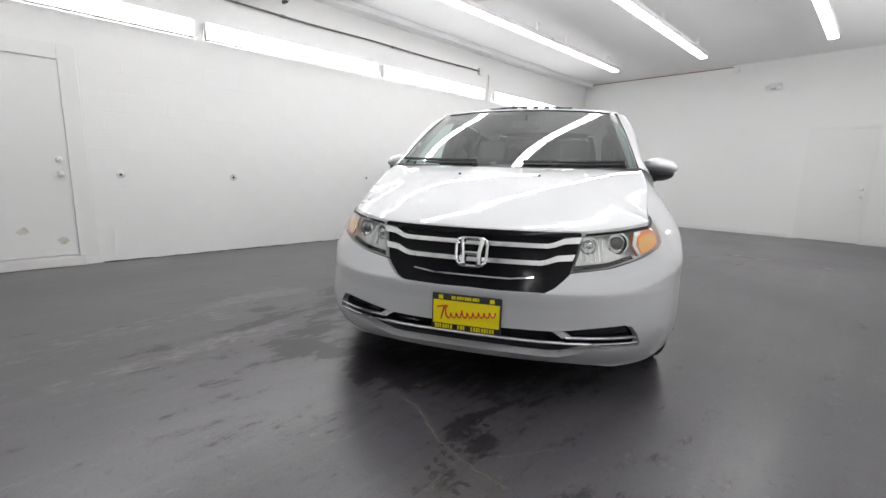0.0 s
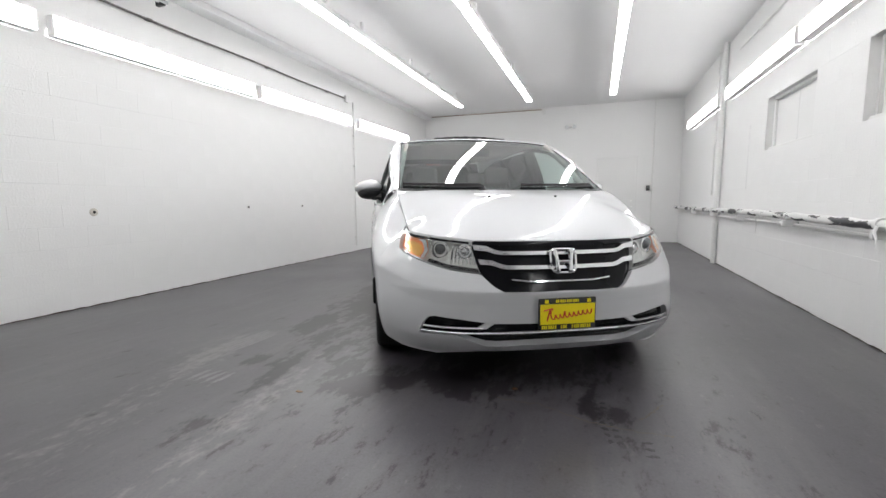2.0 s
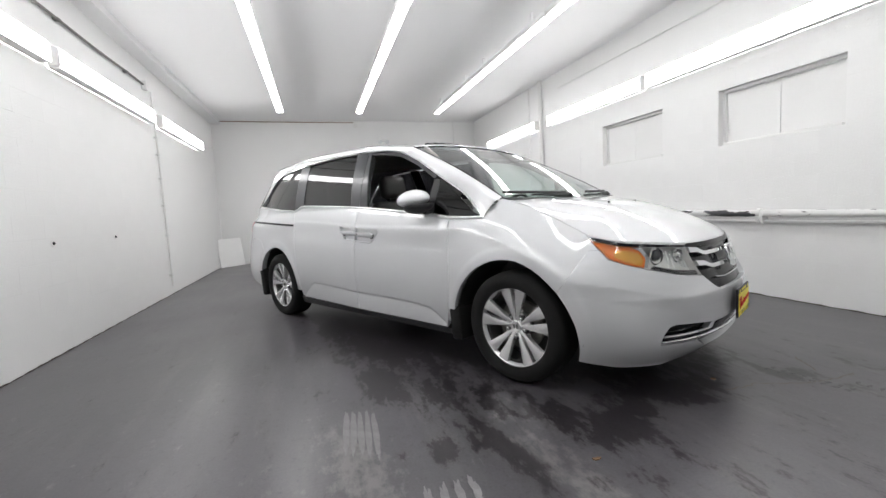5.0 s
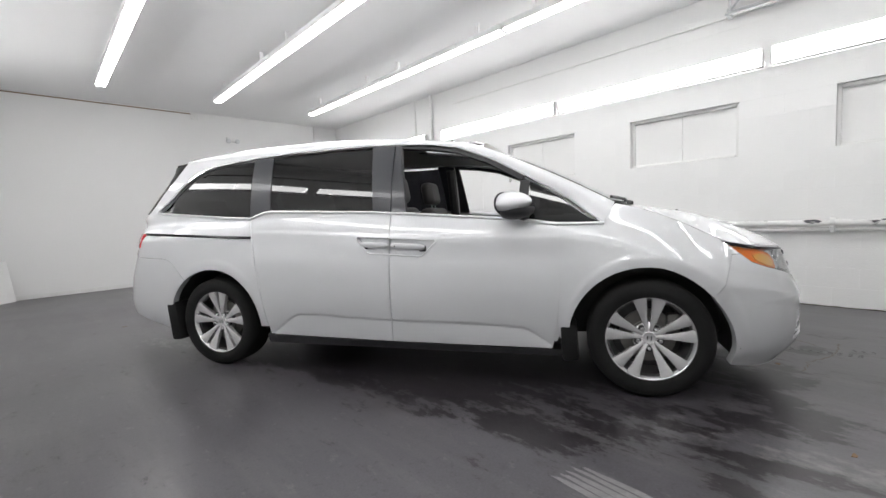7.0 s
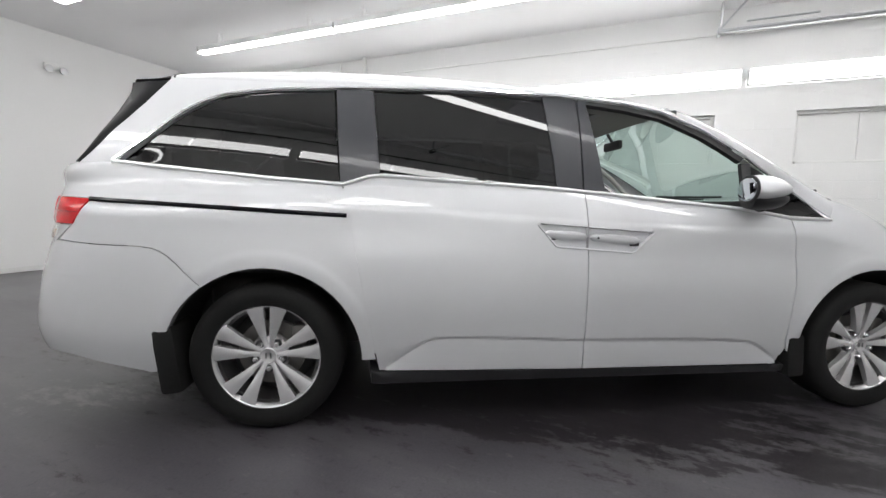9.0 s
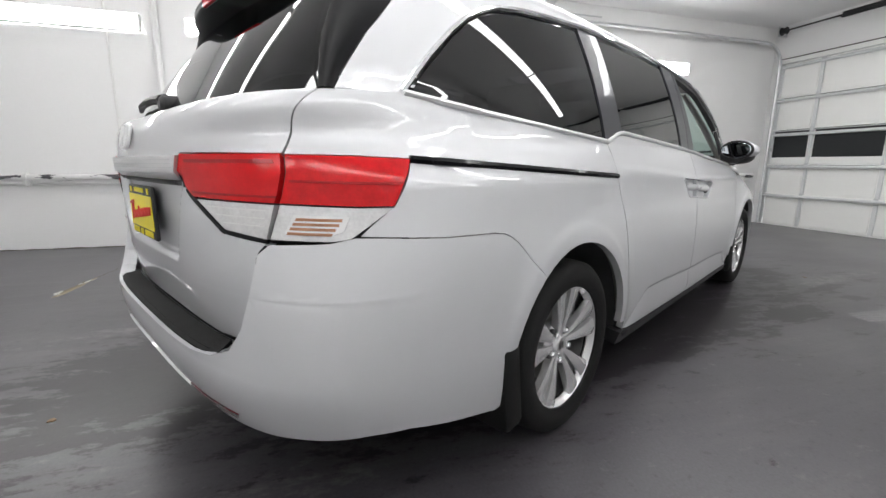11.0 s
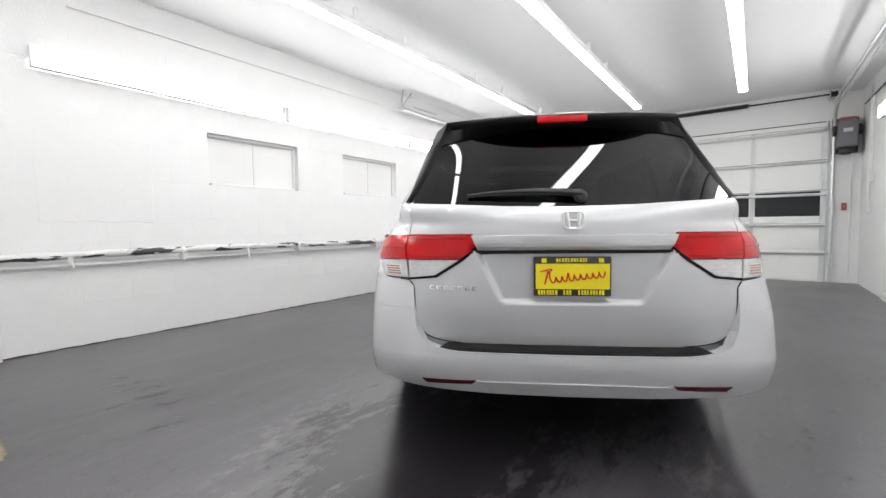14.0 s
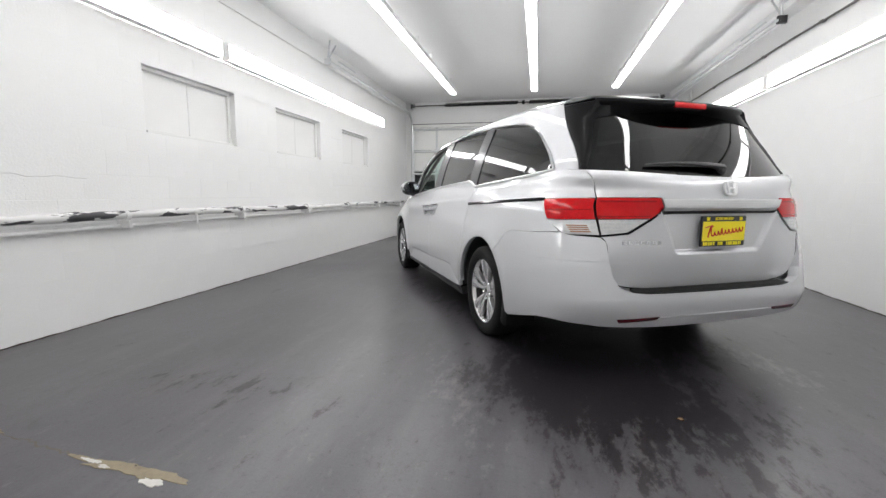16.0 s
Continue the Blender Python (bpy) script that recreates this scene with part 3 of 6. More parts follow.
# ---- fixtures along the walls ----
def pipe_run():
    """The lagged heating pipe with its conduit below, on brackets."""
    p = base("lagged_pipe", Matrix.Translation((EAST - 0.09, 0, 0.86)))
    tagged(p, "white lagged pipe with torn black wrap on the block wall", "pipe")
    rg = random.Random(12)
    pts, radii, y = [], [], -5.9
    while y < 7.15:
        pts.append((rg.uniform(-0.004, 0.004), y, 0.012 * math.sin(y * 0.9) + rg.uniform(-0.003, 0.003)))
        radii.append(0.034 + rg.uniform(-0.005, 0.006))
        y += 0.11
    part("wrapped_pipe", tube(pts, radii, 12), LAGGING, p, "white painted wrap torn to black in places")
    part("conduit", tube([(0.05, y, -0.085 + 0.006 * math.sin(y * 1.7)) for y in np.arange(-5.9, 7.1, 0.3)], 0.016, 8), TRIM, p)
    for y in np.arange(-5.2, 7.0, 1.45):
        part("bracket", box(-0.05, y - 0.018, -0.10, 0.085, y + 0.018, -0.035, 0.004, 1), TRIM, p)
        part("strap", lathe([(y - 0.02, 0.044), (y + 0.02, 0.044)], "Y", 14), TRIM, p)
    for y, l in ((1.33, 0.16), (-0.9, 0.09), (3.0, 0.07)):
        part("torn_strip", tube([(-0.045, y, -0.01), (-0.052, y + 0.01, -0.05), (-0.047, y - 0.012, -0.05 - l * 0.5), (-0.053, y - 0.02, -0.05 - l)], [0.022, 0.018, 0.012, 0.004], 6, flat=0.3), TRIM, p)


pipe_run()


def wall_conduit(name, points, radius, label, material=TRIM, straps=()):
    c = base(name)
    tagged(c, label, "conduit")
    part("run", tube(points, radius, 8), material, c)
    for q in straps:
        part("strap", box(q[0] - 0.03, q[1] - 0.03, q[2] - 0.012, q[0] + 0.03, q[1] + 0.03, q[2] + 0.012, 0.004, 1), material, c)


wall_conduit("drain_pipe", [(EAST - 0.05, 3.50, 0.0), (EAST - 0.05, 3.50, TOP)], 0.038, "white painted pipe standing against the block wall", straps=[(EAST - 0.04, 3.50, z) for z in (0.5, 1.6, 2.9)])
wall_conduit("upright_conduit", [(EAST - 0.02, 4.00, 1.1), (EAST - 0.02, 4.00, TOP)], 0.013, "thin white conduit running up the wall")
wall_conduit("high_conduit", [(EAST - 0.02, y, 3.13) for y in np.arange(-5.9, 3.3, 0.4)], 0.010, "thin white conduit high on the wall")
wall_conduit("high_conduit", [(WEST + 0.03, y, 3.02 + 0.006 * math.sin(3 * y)) for y in np.arange(-5.8, 3.0, 0.25)], 0.013, "dark conduit high on the block wall with worn paint", WORNDARK, [(WEST + 0.02, y, 3.02) for y in (-4.0, -2.2, -0.9, 0.9, 2.4)])
wall_conduit("upright_conduit", [(WEST + 0.025, 3.27, 0.12), (WEST + 0.025, 3.27, 3.0)], 0.014, "thin white conduit with straps running up the wall", straps=[(WEST + 0.02, 3.27, z) for z in (0.3, 0.9, 1.35, 1.75, 2.1, 2.35)])
wall_conduit("upright_conduit", [(2.62, NORTH - 0.02, 0.0), (2.62, NORTH - 0.02, TOP)], 0.012, "thin white conduit on the plaster wall")


def junction_box(m, label, size=(0.1, 0.06, 0.12), material=TRIM):
    j = base("junction_box", m)
    tagged(j, label, "junction box")
    x, y, z = size
    part("case", box(-x / 2, -y, -z / 2, x / 2, 0, z / 2, 0.006, 2), material, j)
    part("cover", box(-x / 2 - 0.006, -y - 0.006, -z / 2 - 0.006, x / 2 + 0.006, -y + 0.001, z / 2 + 0.006, 0.004, 1), material, j)
    part("screw", lathe([(-y - 0.010, 0.006), (-y - 0.004, 0.007)], "Y", 8), PALEMETAL, j)


junction_box(Matrix.Translation((WEST, 3.02, 3.02)) @ pose(0, 0, 0, 0, 0, 90), "white junction box at the end of a conduit")
junction_box(Matrix.Translation((0.0, NORTH, TOP - 0.10)), "small white box under the ceiling edge")
junction_box(Matrix.Translation((2.53, NORTH, 1.32)), "small black wall switch on the plaster wall", (0.07, 0.03, 0.11), BLACKPLASTIC)

wall_conduit("ceiling_cable", [(x, NORTH - 0.014, TOP - 0.022 - 0.02 * (x - WEST) / 3.3) for x in np.linspace(WEST + 0.02, -0.06, 12)], 0.009, "thin dark brown cable along the ceiling edge", RUST)

# emergency lamp high on the plaster wall
lamp = base("emergency_light", Matrix.Translation((0.68, NORTH, 2.92)))
tagged(lamp, "small white twin-head emergency light, unlit, on the plaster wall", "emergency light")
part("case", box(-0.10, -0.07, -0.05, 0.10, 0.0, 0.05, 0.012, 2), TRIM, lamp)
for s in (-1, 1):
    part("head", lathe([(-0.15, 0.035), (-0.145, 0.05), (-0.10, 0.042), (-0.08, 0.02)], "Y", 16, centre=(s * 0.09, 0, -0.045)), PALEMETAL, lamp)

# bolt holes along the west wall
for k, (y, z) in enumerate(((-2.77, 0.95), (-1.61, 0.935), (0.40, 0.957), (1.59, 0.96))):
    h = base("bolt_socket", Matrix.Translation((WEST, y, z)))
    tagged(h, "rusty bolt socket in chipped paint on the block wall", "bolt socket", "bolt sockets")
    part("flange", lathe([(0.0, 0.04 - 0.008 * (k > 1)), (0.006, 0.032 - 0.008 * (k > 1)), (0.007, 0.015)], "X", 14), TRIM if k != 1 else SCUFF, h)
    part("bolt", lathe([(0.005, 0.015), (0.014, 0.013), (0.018, 0.008)], "X", 8), BLACKSTEEL, h)

# board leaning in the corner
board = base("leaning_board", Matrix.Translation((-3.08, 6.86, 0.0)) @ pose(0, 0, 0, 0, 0, 42) @ pose(0, 0, 0, -9, 0, 0))
tagged(board, "white painted board leaning in the corner on the floor", "board")
part("sheet", box(-0.30, -0.009, 0.0, 0.30, 0.009, 0.66, 0.003, 1), DOORWHITE, board)
part("batten", box(-0.28, 0.010, 0.05, 0.28, 0.028, 0.10, 0.003, 1), TRIM, board)

# skirting crack line where walls meet the floor
structure("baseboard", box(WEST + 0.0, NORTH - 0.012, 0.0, 1.22, NORTH + 0.0, 0.07, 0.003, 1), TRIM, "low white skirting along the plaster wall")

# dark open joint where the long walls meet the floor
FOOTJOINT = surface("grimy_joint", (0.06, 0.045, 0.038), 0.8, vary=0.4, scale=12)
for wall_name, x, y0, y1 in (("east", EAST - 0.001, SOUTH + 0.1, NORTH - 0.01), ("west", WEST + 0.001, -3.0, NORTH - 0.01)):
    rg = random.Random(17)
    foot = bmesh.new()
    last = None
    for y in np.arange(y0, y1, 0.07):
        h, d = rg.uniform(0.004, 0.013), 0.004 if wall_name == "west" else -0.004
        now = [foot.verts.new(p) for p in ((x, y, 0.001), (x + d, y, 0.001), (x + d, y, h * 0.6), (x, y, h))]
        if last:
            for k in range(4):
                foot.faces.new((last[k], last[(k + 1) % 4], now[(k + 1) % 4], now[k]))
        last = now
    structure("trim_" + wall_name, foot, FOOTJOINT, "grimy open joint along the foot of the wall")

# ---- garage door ----
STILES = [GX0 + 0.03, -1.81, -0.73, 0.31, 1.36, 2.40, GX1 - 0.03]
RAILS = [0.0, 0.545, 1.06, 1.66, 2.20, 2.78]
STRUTS = [0.525, 1.03, 1.58, 2.16, 2.715]
gate = base("garage_door", Matrix.Translation((0, SOUTH, 0)))
tagged(gate, "closed white sectional garage door with a row of dark windows", kind="structure")
for r in range(5):
    z0, z1 = RAILS[r], RAILS[r + 1]
    section = part("section", box(GX0 + 0.01, -0.02, z0 + 0.004, GX1 - 0.01, 0.0, z1 - 0.004, 0.003, 1), GATEWHITE, gate)
    for c in range(6):
        x0, x1 = STILES[c] + 0.05, STILES[c + 1] - 0.05
        if r == 2:
            part("pane", box(x0, 0.001, z0 + 0.135, x1, 0.008, z1 - 0.022), NIGHTGLASS, section, "dark window glass")
            for a, b in ((z0 + 0.03, z0 + 0.133), (z1 - 0.020, z1 - 0.006)):
                part("window_frame", box(x0 - 0.02, 0.001, a, x1 + 0.02, 0.022, b, 0.004, 1), GATERIB if a > z0 + 0.2 else GATEWHITE, section)
        else:
            part("panel", box(x0, 0.001, z0 + 0.05, x1, 0.007, z1 - 0.05, 0.003, 1), GATEWHITE, section)
    for x in STILES[1:-1]:
        part("stile", box(x - 0.028, 0.001, z0 + 0.006, x + 0.028, 0.026, z1 - 0.006, 0.004, 1), GATERIB, section)
    for x in (STILES[0] + 0.02, STILES[-1] - 0.02):
        part("end_stile", box(x - 0.045, 0.001, z0 + 0.006, x + 0.045, 0.03, z1 - 0.006, 0.004, 1), GATERIB, section)
    part("strut", tube([(GX0 + 0.02, 0.054, STRUTS[r]), (GX1 - 0.02, 0.054, STRUTS[r])], 0.027, 8), GATERIB, section)
    part("lower_rail", box(GX0 + 0.02, 0.027, z0 + 0.002, GX1 - 0.02, 0.034, z0 + 0.022, 0.003, 1), GATEWHITE, section)
    for x in STILES[1:-1]:
        part("hinge", box(x - 0.030, 0.027, z1 - 0.05, x + 0.030, 0.036, z1 + 0.04 if r < 4 else z1 - 0.005, 0.003, 1), PALEMETAL, section)
part("top_seal", box(GX0 + 0.02, -0.03, 2.782, GX1 - 0.02, 0.02, GTOP, 0.004, 1), GATEWHITE, gate)
part("top_strut", tube([(GX0 + 0.05, 0.04, 2.86), (GX1 - 0.05, 0.04, 2.86)], 0.008, 6), BLACKSTEEL, gate)
part("bottom_seal", box(GX0 + 0.02, -0.02, 0.001, GX1 - 0.02, 0.012, 0.02, 0.003, 1), BLACKPLASTIC, gate)

# tracks at both sides: upright, bend, level run with its hanger
for s, x, y_end in ((-1, -2.955, -1.02), (1, 3.04, -1.45)):
    tr = base("door_track", Matrix.Translation((x, SOUTH, 0)))
    tagged(tr, "galvanised steel door track with bend and level run", "door track", "garage door tracks")
    bend = [(0, 0.09 + 0.38 * (1 - math.cos(a)), 2.72 + 0.38 * math.sin(a)) for a in np.linspace(0, math.pi / 2, 9)]
    line = [(0, 0.09, 0.02), (0, 0.09, 1.4), *bend, (0, 2.4, 3.105), (0, y_end - SOUTH, 3.11)]
    part("channel", tube(line, 0.026, 6), PALEMETAL, tr)
    part("second_channel", tube([(p[0] - 0.06 * s, p[1] + 0.03, p[2] - 0.02) for p in line[10:]], 0.016, 6), PALEMETAL, tr)
    for z in (0.5, 1.3, 2.1):
        part("wall_bracket", box(-0.03, 0.0, z, 0.04, 0.075, z + 0.06, 0.004, 1), PALEMETAL, tr)
    part("hanger", tube([(0, y_end - SOUTH, 3.11), (-0.04 * s, y_end - SOUTH - 0.01, TOP)], 0.014, 6), PALEMETAL, tr)
    part("brace", tube([(0, y_end - SOUTH, 3.13), (-0.02 * s, y_end - SOUTH - 0.25, TOP)], 0.012, 6), PALEMETAL, tr)
    part("spring_bar", tube([(-0.06 * s, y_end - SOUTH - 0.9, 3.17), (-0.06 * s, y_end - SOUTH - 0.25, 3.17)], 0.012, 6), PALEMETAL, tr)
    part("end_plate", box(-0.05, y_end - SOUTH - 0.02, 3.06, 0.05, y_end - SOUTH + 0.02, 3.15, 0.004, 1), BLACKSTEEL if s < 0 else PALEMETAL, tr)

shaft = base("torsion_shaft", Matrix.Translation((0, SOUTH + 0.16, 3.30)))
tagged(shaft, "steel torsion shaft with two black coil springs above the door", "torsion spring")
part("rod", tube([(-3.0, 0, 0), (3.05, 0, 0)], 0.013, 8), BLACKSTEEL, shaft)
for x0, x1 in ((-1.72, 0.05), (0.33, 2.15)):
    turns = int((x1 - x0) / 0.03)
    part("coil_spring", tube([(x0 + (x1 - x0) * k / (turns * 8), 0.034 * math.cos(k * math.pi / 4), 0.034 * math.sin(k * math.pi / 4)) for k in range(turns * 8 + 1)], 0.013, 5), BLACKSTEEL, shaft, "black coil spring")
part("centre_plate", box(0.07, -0.158, -0.42, 0.32, -0.10, 0.10, 0.005, 1), TRIM, shaft)
part("bearing", lathe([(0.16, 0.05), (0.22, 0.05)], "X", 14), BLACKSTEEL, shaft)
for x in (-2.93, 3.0):
    part("drum", lathe([(x - 0.04, 0.06), (x - 0.03, 0.045), (x + 0.03, 0.045), (x + 0.04, 0.065)], "X", 16), BLACKSTEEL, shaft)
    part("bearing_plate", box(x + 0.05, -0.15, -0.08, x + 0.06, 0.06, 0.08, 0.003, 1), PALEMETAL, shaft)

motor = base("door_motor", Matrix.Translation((-3.10, SOUTH + 0.001, 2.30)))
tagged(motor, "grey wall-mounted garage door motor with a faded red label", "door motor")
part("back_plate", box(-0.17, 0.0, -0.02, 0.17, 0.06, 0.58, 0.006, 1), BLACKSTEEL, motor)
part("housing", box(-0.13, 0.061, 0.05, 0.13, 0.36, 0.50, 0.025, 3), MOTORGREY, motor)
part("cap", box(-0.11, 0.08, 0.501, 0.11, 0.34, 0.55, 0.015, 2), MOTORRED, motor, "faded red cap")
part("label", box(-0.06, 0.361, 0.30, 0.06, 0.364, 0.36), PALELABEL, motor)
part("gear_case", lathe([(-0.20, 0.07), (-0.19, 0.09), (-0.135, 0.09)], "X", 18, centre=(0, 0.2, 0.35)), BLACKSTEEL, motor)
part("gear_case", lathe([(0.135, 0.09), (0.175, 0.09), (0.185, 0.06)], "X", 18, centre=(0, 0.2, 0.35)), BLACKSTEEL, motor)
part("sump", lathe([(-0.06, 0.05), (-0.03, 0.10), (0.045, 0.11)], "Z", 18, centre=(0, 0.2, 0)), BLACKSTEEL, motor)
wall_conduit("upright_conduit", [(-3.20, SOUTH + 0.03, 0.1), (-3.20, SOUTH + 0.03, 2.2)], 0.012, "thin white conduit beside the garage door")
wall_conduit("upright_conduit", [(WEST + 0.03, -5.3, 1.3), (WEST + 0.03, -5.3, 3.2), (WEST + 0.03, -5.9, 3.3)], 0.014, "thin white conduit beside the garage door")
wall_conduit("upright_conduit", [(WEST + 0.03, -5.15, 1.7), (WEST + 0.03, -5.15, 3.25)], 0.012, "thin white conduit beside the garage door")
junction_box(Matrix.Translation((WEST, -5.3, 1.3)) @ pose(0, 0, 0, 0, 0, 90), "white switch box on the block wall", (0.08, 0.05, 0.14))
junction_box(Matrix.Translation((WEST, -5.15, 1.75)) @ pose(0, 0, 0, 0, 0, 90), "white switch box on the block wall", (0.07, 0.05, 0.11))
junction_box(Matrix.Translation((-3.12, SOUTH, 1.35)) @ pose(0, 0, 0, 0, 0, 180), "small red and grey door control on the wall", (0.06, 0.04, 0.12), MOTORRED)


# ---- marks on the floor ----
def ragged(name, x, y, rx, ry, turn, material, label, seed, height=0.0012, rough=0.35, count=40):
    """A thin film with an uneven outline lying on the floor."""
    rg = random.Random(seed)
    bm = bmesh.new()
    ph = [rg.uniform(0, 6.28) for _ in range(6)]
    ring_v = []
    for k in range(count):
        a = 2 * math.pi * k / count
        f = 1 + rough * (0.5 * math.sin(2 * a + ph[0]) + 0.35 * math.sin(3 * a + ph[1]) + 0.3 * math.sin(5 * a + ph[2]) + 0.3 * math.sin(9 * a + ph[3]) + 0.25 * rg.uniform(-1, 1))
        ring_v.append(bm.verts.new((f * rx * math.cos(a), f * ry * math.sin(a), 0)))
    low = [bm.verts.new((v.co.x * 1.01, v.co.y * 1.01, -height * 0.9)) for v in ring_v]
    top = bm.faces.new(ring_v)
    for k in range(count):
        bm.faces.new((ring_v[k], ring_v[(k + 1) % count], low[(k + 1) % count], low[k]))
    ob = mesh_object(name, bm, material, 0)
    ob.matrix_world = Matrix.Translation((x, y, height)) @ pose(0, 0, 0, 0, 0, turn)
    return tagged(ob, label, "floor stain", "floor stains")


MARK = "dark tyre mark scuffed across the concrete floor"
for k in range(8):
    for c in (-1, 1):
        ragged("tyre_mark", 1.50 - 0.010 * k + 0.020 * c, -2.58 + 0.052 * k, 0.013, 0.012, 20 * c, TYREDUST, MARK, 70 + 2 * k + c, 0.0012, 0.45, 18)
for k in range(3):
    ragged("tyre_mark", 1.64 - 0.006 * k, -2.64 + 0.05 * k, 0.020, 0.009, 12, TYREDUST, MARK, 100 + k, 0.0012, 0.45, 18)
for k in range(5):
    ragged("pale_scuff", -1.08 + 0.034 * k, -1.97 - 0.02 * k, 0.015, 0.22, -4, PALESCUFF, "pale comb-like scuff on the concrete floor", 90 + k, 0.0011, 0.14, 40)
for k in range(4):
    ragged("pale_scuff", -0.82 + 0.06 * k, -2.62, 0.014, 0.09, -6, PALESCUFF, "pale comb-like scuff on the concrete floor", 96 + k, 0.0011, 0.4, 30)


def crack(points, width, material, label, seed):
    rg2 = random.Random(seed)
    fine = []
    for a, b in zip(points, points[1:]):
        for f in np.linspace(0, 1, 9)[:-1]:
            fine.append((a[0] + (b[0] - a[0]) * f + rg2.uniform(-0.012, 0.012), a[1] + (b[1] - a[1]) * f + rg2.uniform(-0.012, 0.012), 0.0014))
    bm = bmesh.new()
    rows_v = []
    for i, p in enumerate(fine):
        q = fine[min(i + 1, len(fine) - 1)]
        o = fine[max(i - 1, 0)]
        d = Vector((q[0] - o[0], q[1] - o[1], 0)).normalized()
        w = width * rg2.uniform(0.4, 1.2)
        rows_v.append((bm.verts.new((p[0] - d.y * w, p[1] + d.x * w, p[2])), bm.verts.new((p[0] + d.y * w, p[1] - d.x * w, p[2]))))
    for (a, b), (c, d2) in zip(rows_v, rows_v[1:]):
        bm.faces.new((a, b, d2, c))
    return tagged(mesh_object("floor_crack", bm, material, 0), label, "floor crack")


crack([(0.94, -2.34), (1.15, -2.34), (1.38, -2.43), (1.53, -2.46), (1.68, -2.455), (1.75, -2.455)], 0.004, CRACKTAN, "thin tan crack in the concrete floor", 1)
crack([(1.615, -2.345), (1.68, -2.24), (1.75, -2.12)], 0.004, CRACKTAN, "thin tan crack in the concrete floor", 2)
crack([(1.55, 3.74), (1.75, 3.72), (1.95, 3.69), (2.3, 3.67)], 0.004, CRACKTAN, "thin crack in the concrete floor", 3)
TANFILL = surface("tan_patch_fill", (0.25, 0.21, 0.14), 0.7, vary=0.3, scale=14, fine=60, grain=0.15)
for k, (x, y, a, b, turn) in enumerate(((1.13, 3.765, 0.13, 0.030, -4), (1.33, 3.755, 0.13, 0.022, 4), (1.50, 3.745, 0.06, 0.014, -2), (2.08, 3.68, 0.05, 0.016, 0))):
    ragged("crack_filler", x, y, a, b, turn, TANFILL, "tan filler smeared along a floor crack", 190 + k, 0.0022, 0.35, 36)
for k, (x, y, a, b) in enumerate(((1.10, 3.805, 0.048, 0.020), (1.44, 3.752, 0.050, 0.010), (1.36, 3.770, 0.030, 0.008), (2.11, 3.695, 0.04, 0.018))):
    ragged("paint_chip", x, y, a, b, -8, CHIPWHITE, "chip of white paint beside a floor crack", 200 + k, 0.0032, 0.4, 24)
for k, (x, y) in enumerate(((-0.96, 2.86), (-0.10, -2.62), (1.0, -2.2), (-1.9, 3.2))):
    ragged("rust_spot", x, y, 0.016, 0.011, 0, RUST, "small rust-brown spot on the concrete floor", 220 + k, 0.003, 0.4, 20)

# ---- the car's outline ----
YA, YB = -1.55, 1.95


def table(rows, v):
    """Smooth look-up in rows of (key, value)."""
    if v <= rows[0][0]:
        return rows[0][1]
    for i in range(len(rows) - 1):
        (a, p), (b, q) = rows[i], rows[i + 1]
        if v <= b:
            before = rows[i - 1] if i else rows[i]
            after = rows[i + 2] if i + 2 < len(rows) else rows[i + 1]
            h, f = b - a, (v - a) / (b - a)
            m0 = (q - before[1]) / (b - before[0]) * h
            m1 = (after[1] - p) / (after[0] - a) * h
            return (2 * f**3 - 3 * f**2 + 1) * p + (f**3 - 2 * f**2 + f) * m0 + (3 * f**2 - 2 * f**3) * q + (f**3 - f**2) * m1
    return rows[-1][1]


def ease(a, b, v):
    f = min(1.0, max(0.0, (v - a) / (b - a)))
    return f * f * (3 - 2 * f)


SIDE = [(0.18, 0.930), (0.26, 0.955), (0.36, 0.972), (0.48, 0.981), (0.62, 0.983), (0.75, 0.976), (0.88, 0.958), (0.97, 0.945), (1.04, 0.922), (1.10, 0.894), (1.16, 0.882)]
NOSE = [(0.18, -2.333), (0.24, -2.396), (0.30, -2.436), (0.42, -2.438), (0.50, -2.441), (0.540, -2.441), (0.553, -2.437), (0.65, -2.398), (0.73, -2.369), (0.80, -2.347), (0.86, -2.306), (0.95, -2.217), (1.10, -2.040)]
TAIL = [(0.20, 2.48), (0.26, 2.54), (0.32, 2.580), (0.37, 2.610), (0.42, 2.632), (0.47, 2.643), (0.52, 2.644), (0.56, 2.630), (0.60, 2.605)]
GATE = [(0.52, 2.545), (0.56, 2.557), (0.60, 2.568), (0.70, 2.590), (0.85, 2.607), (0.98, 2.618), (1.05, 2.622), (1.10, 2.615), (1.15, 2.582), (1.20, 2.517), (1.25, 2.447)]
FOLD = [(-1.0, 0.25), (-0.95, 0.297), (-0.80, 0.378), (0.04, 0.399), (0.733, 0.420), (0.82, 0.39), (1.02, 0.25)]
EDGE = [(-2.41, 0.80), (-2.06, 0.832), (-1.92, 0.856), (-1.80, 0.915), (-1.70, 0.967), (-1.60, 1.015), (-1.50, 1.052), (-1.34, 1.095), (-1.0, 1.16), (-0.5, 1.3)]


def rear_taper(y, z):
    """How far the bumper's flank draws in towards the tail."""
    return 0.018 * ease(1.72, 2.42, y) * ease(1.0, 0.66, z)


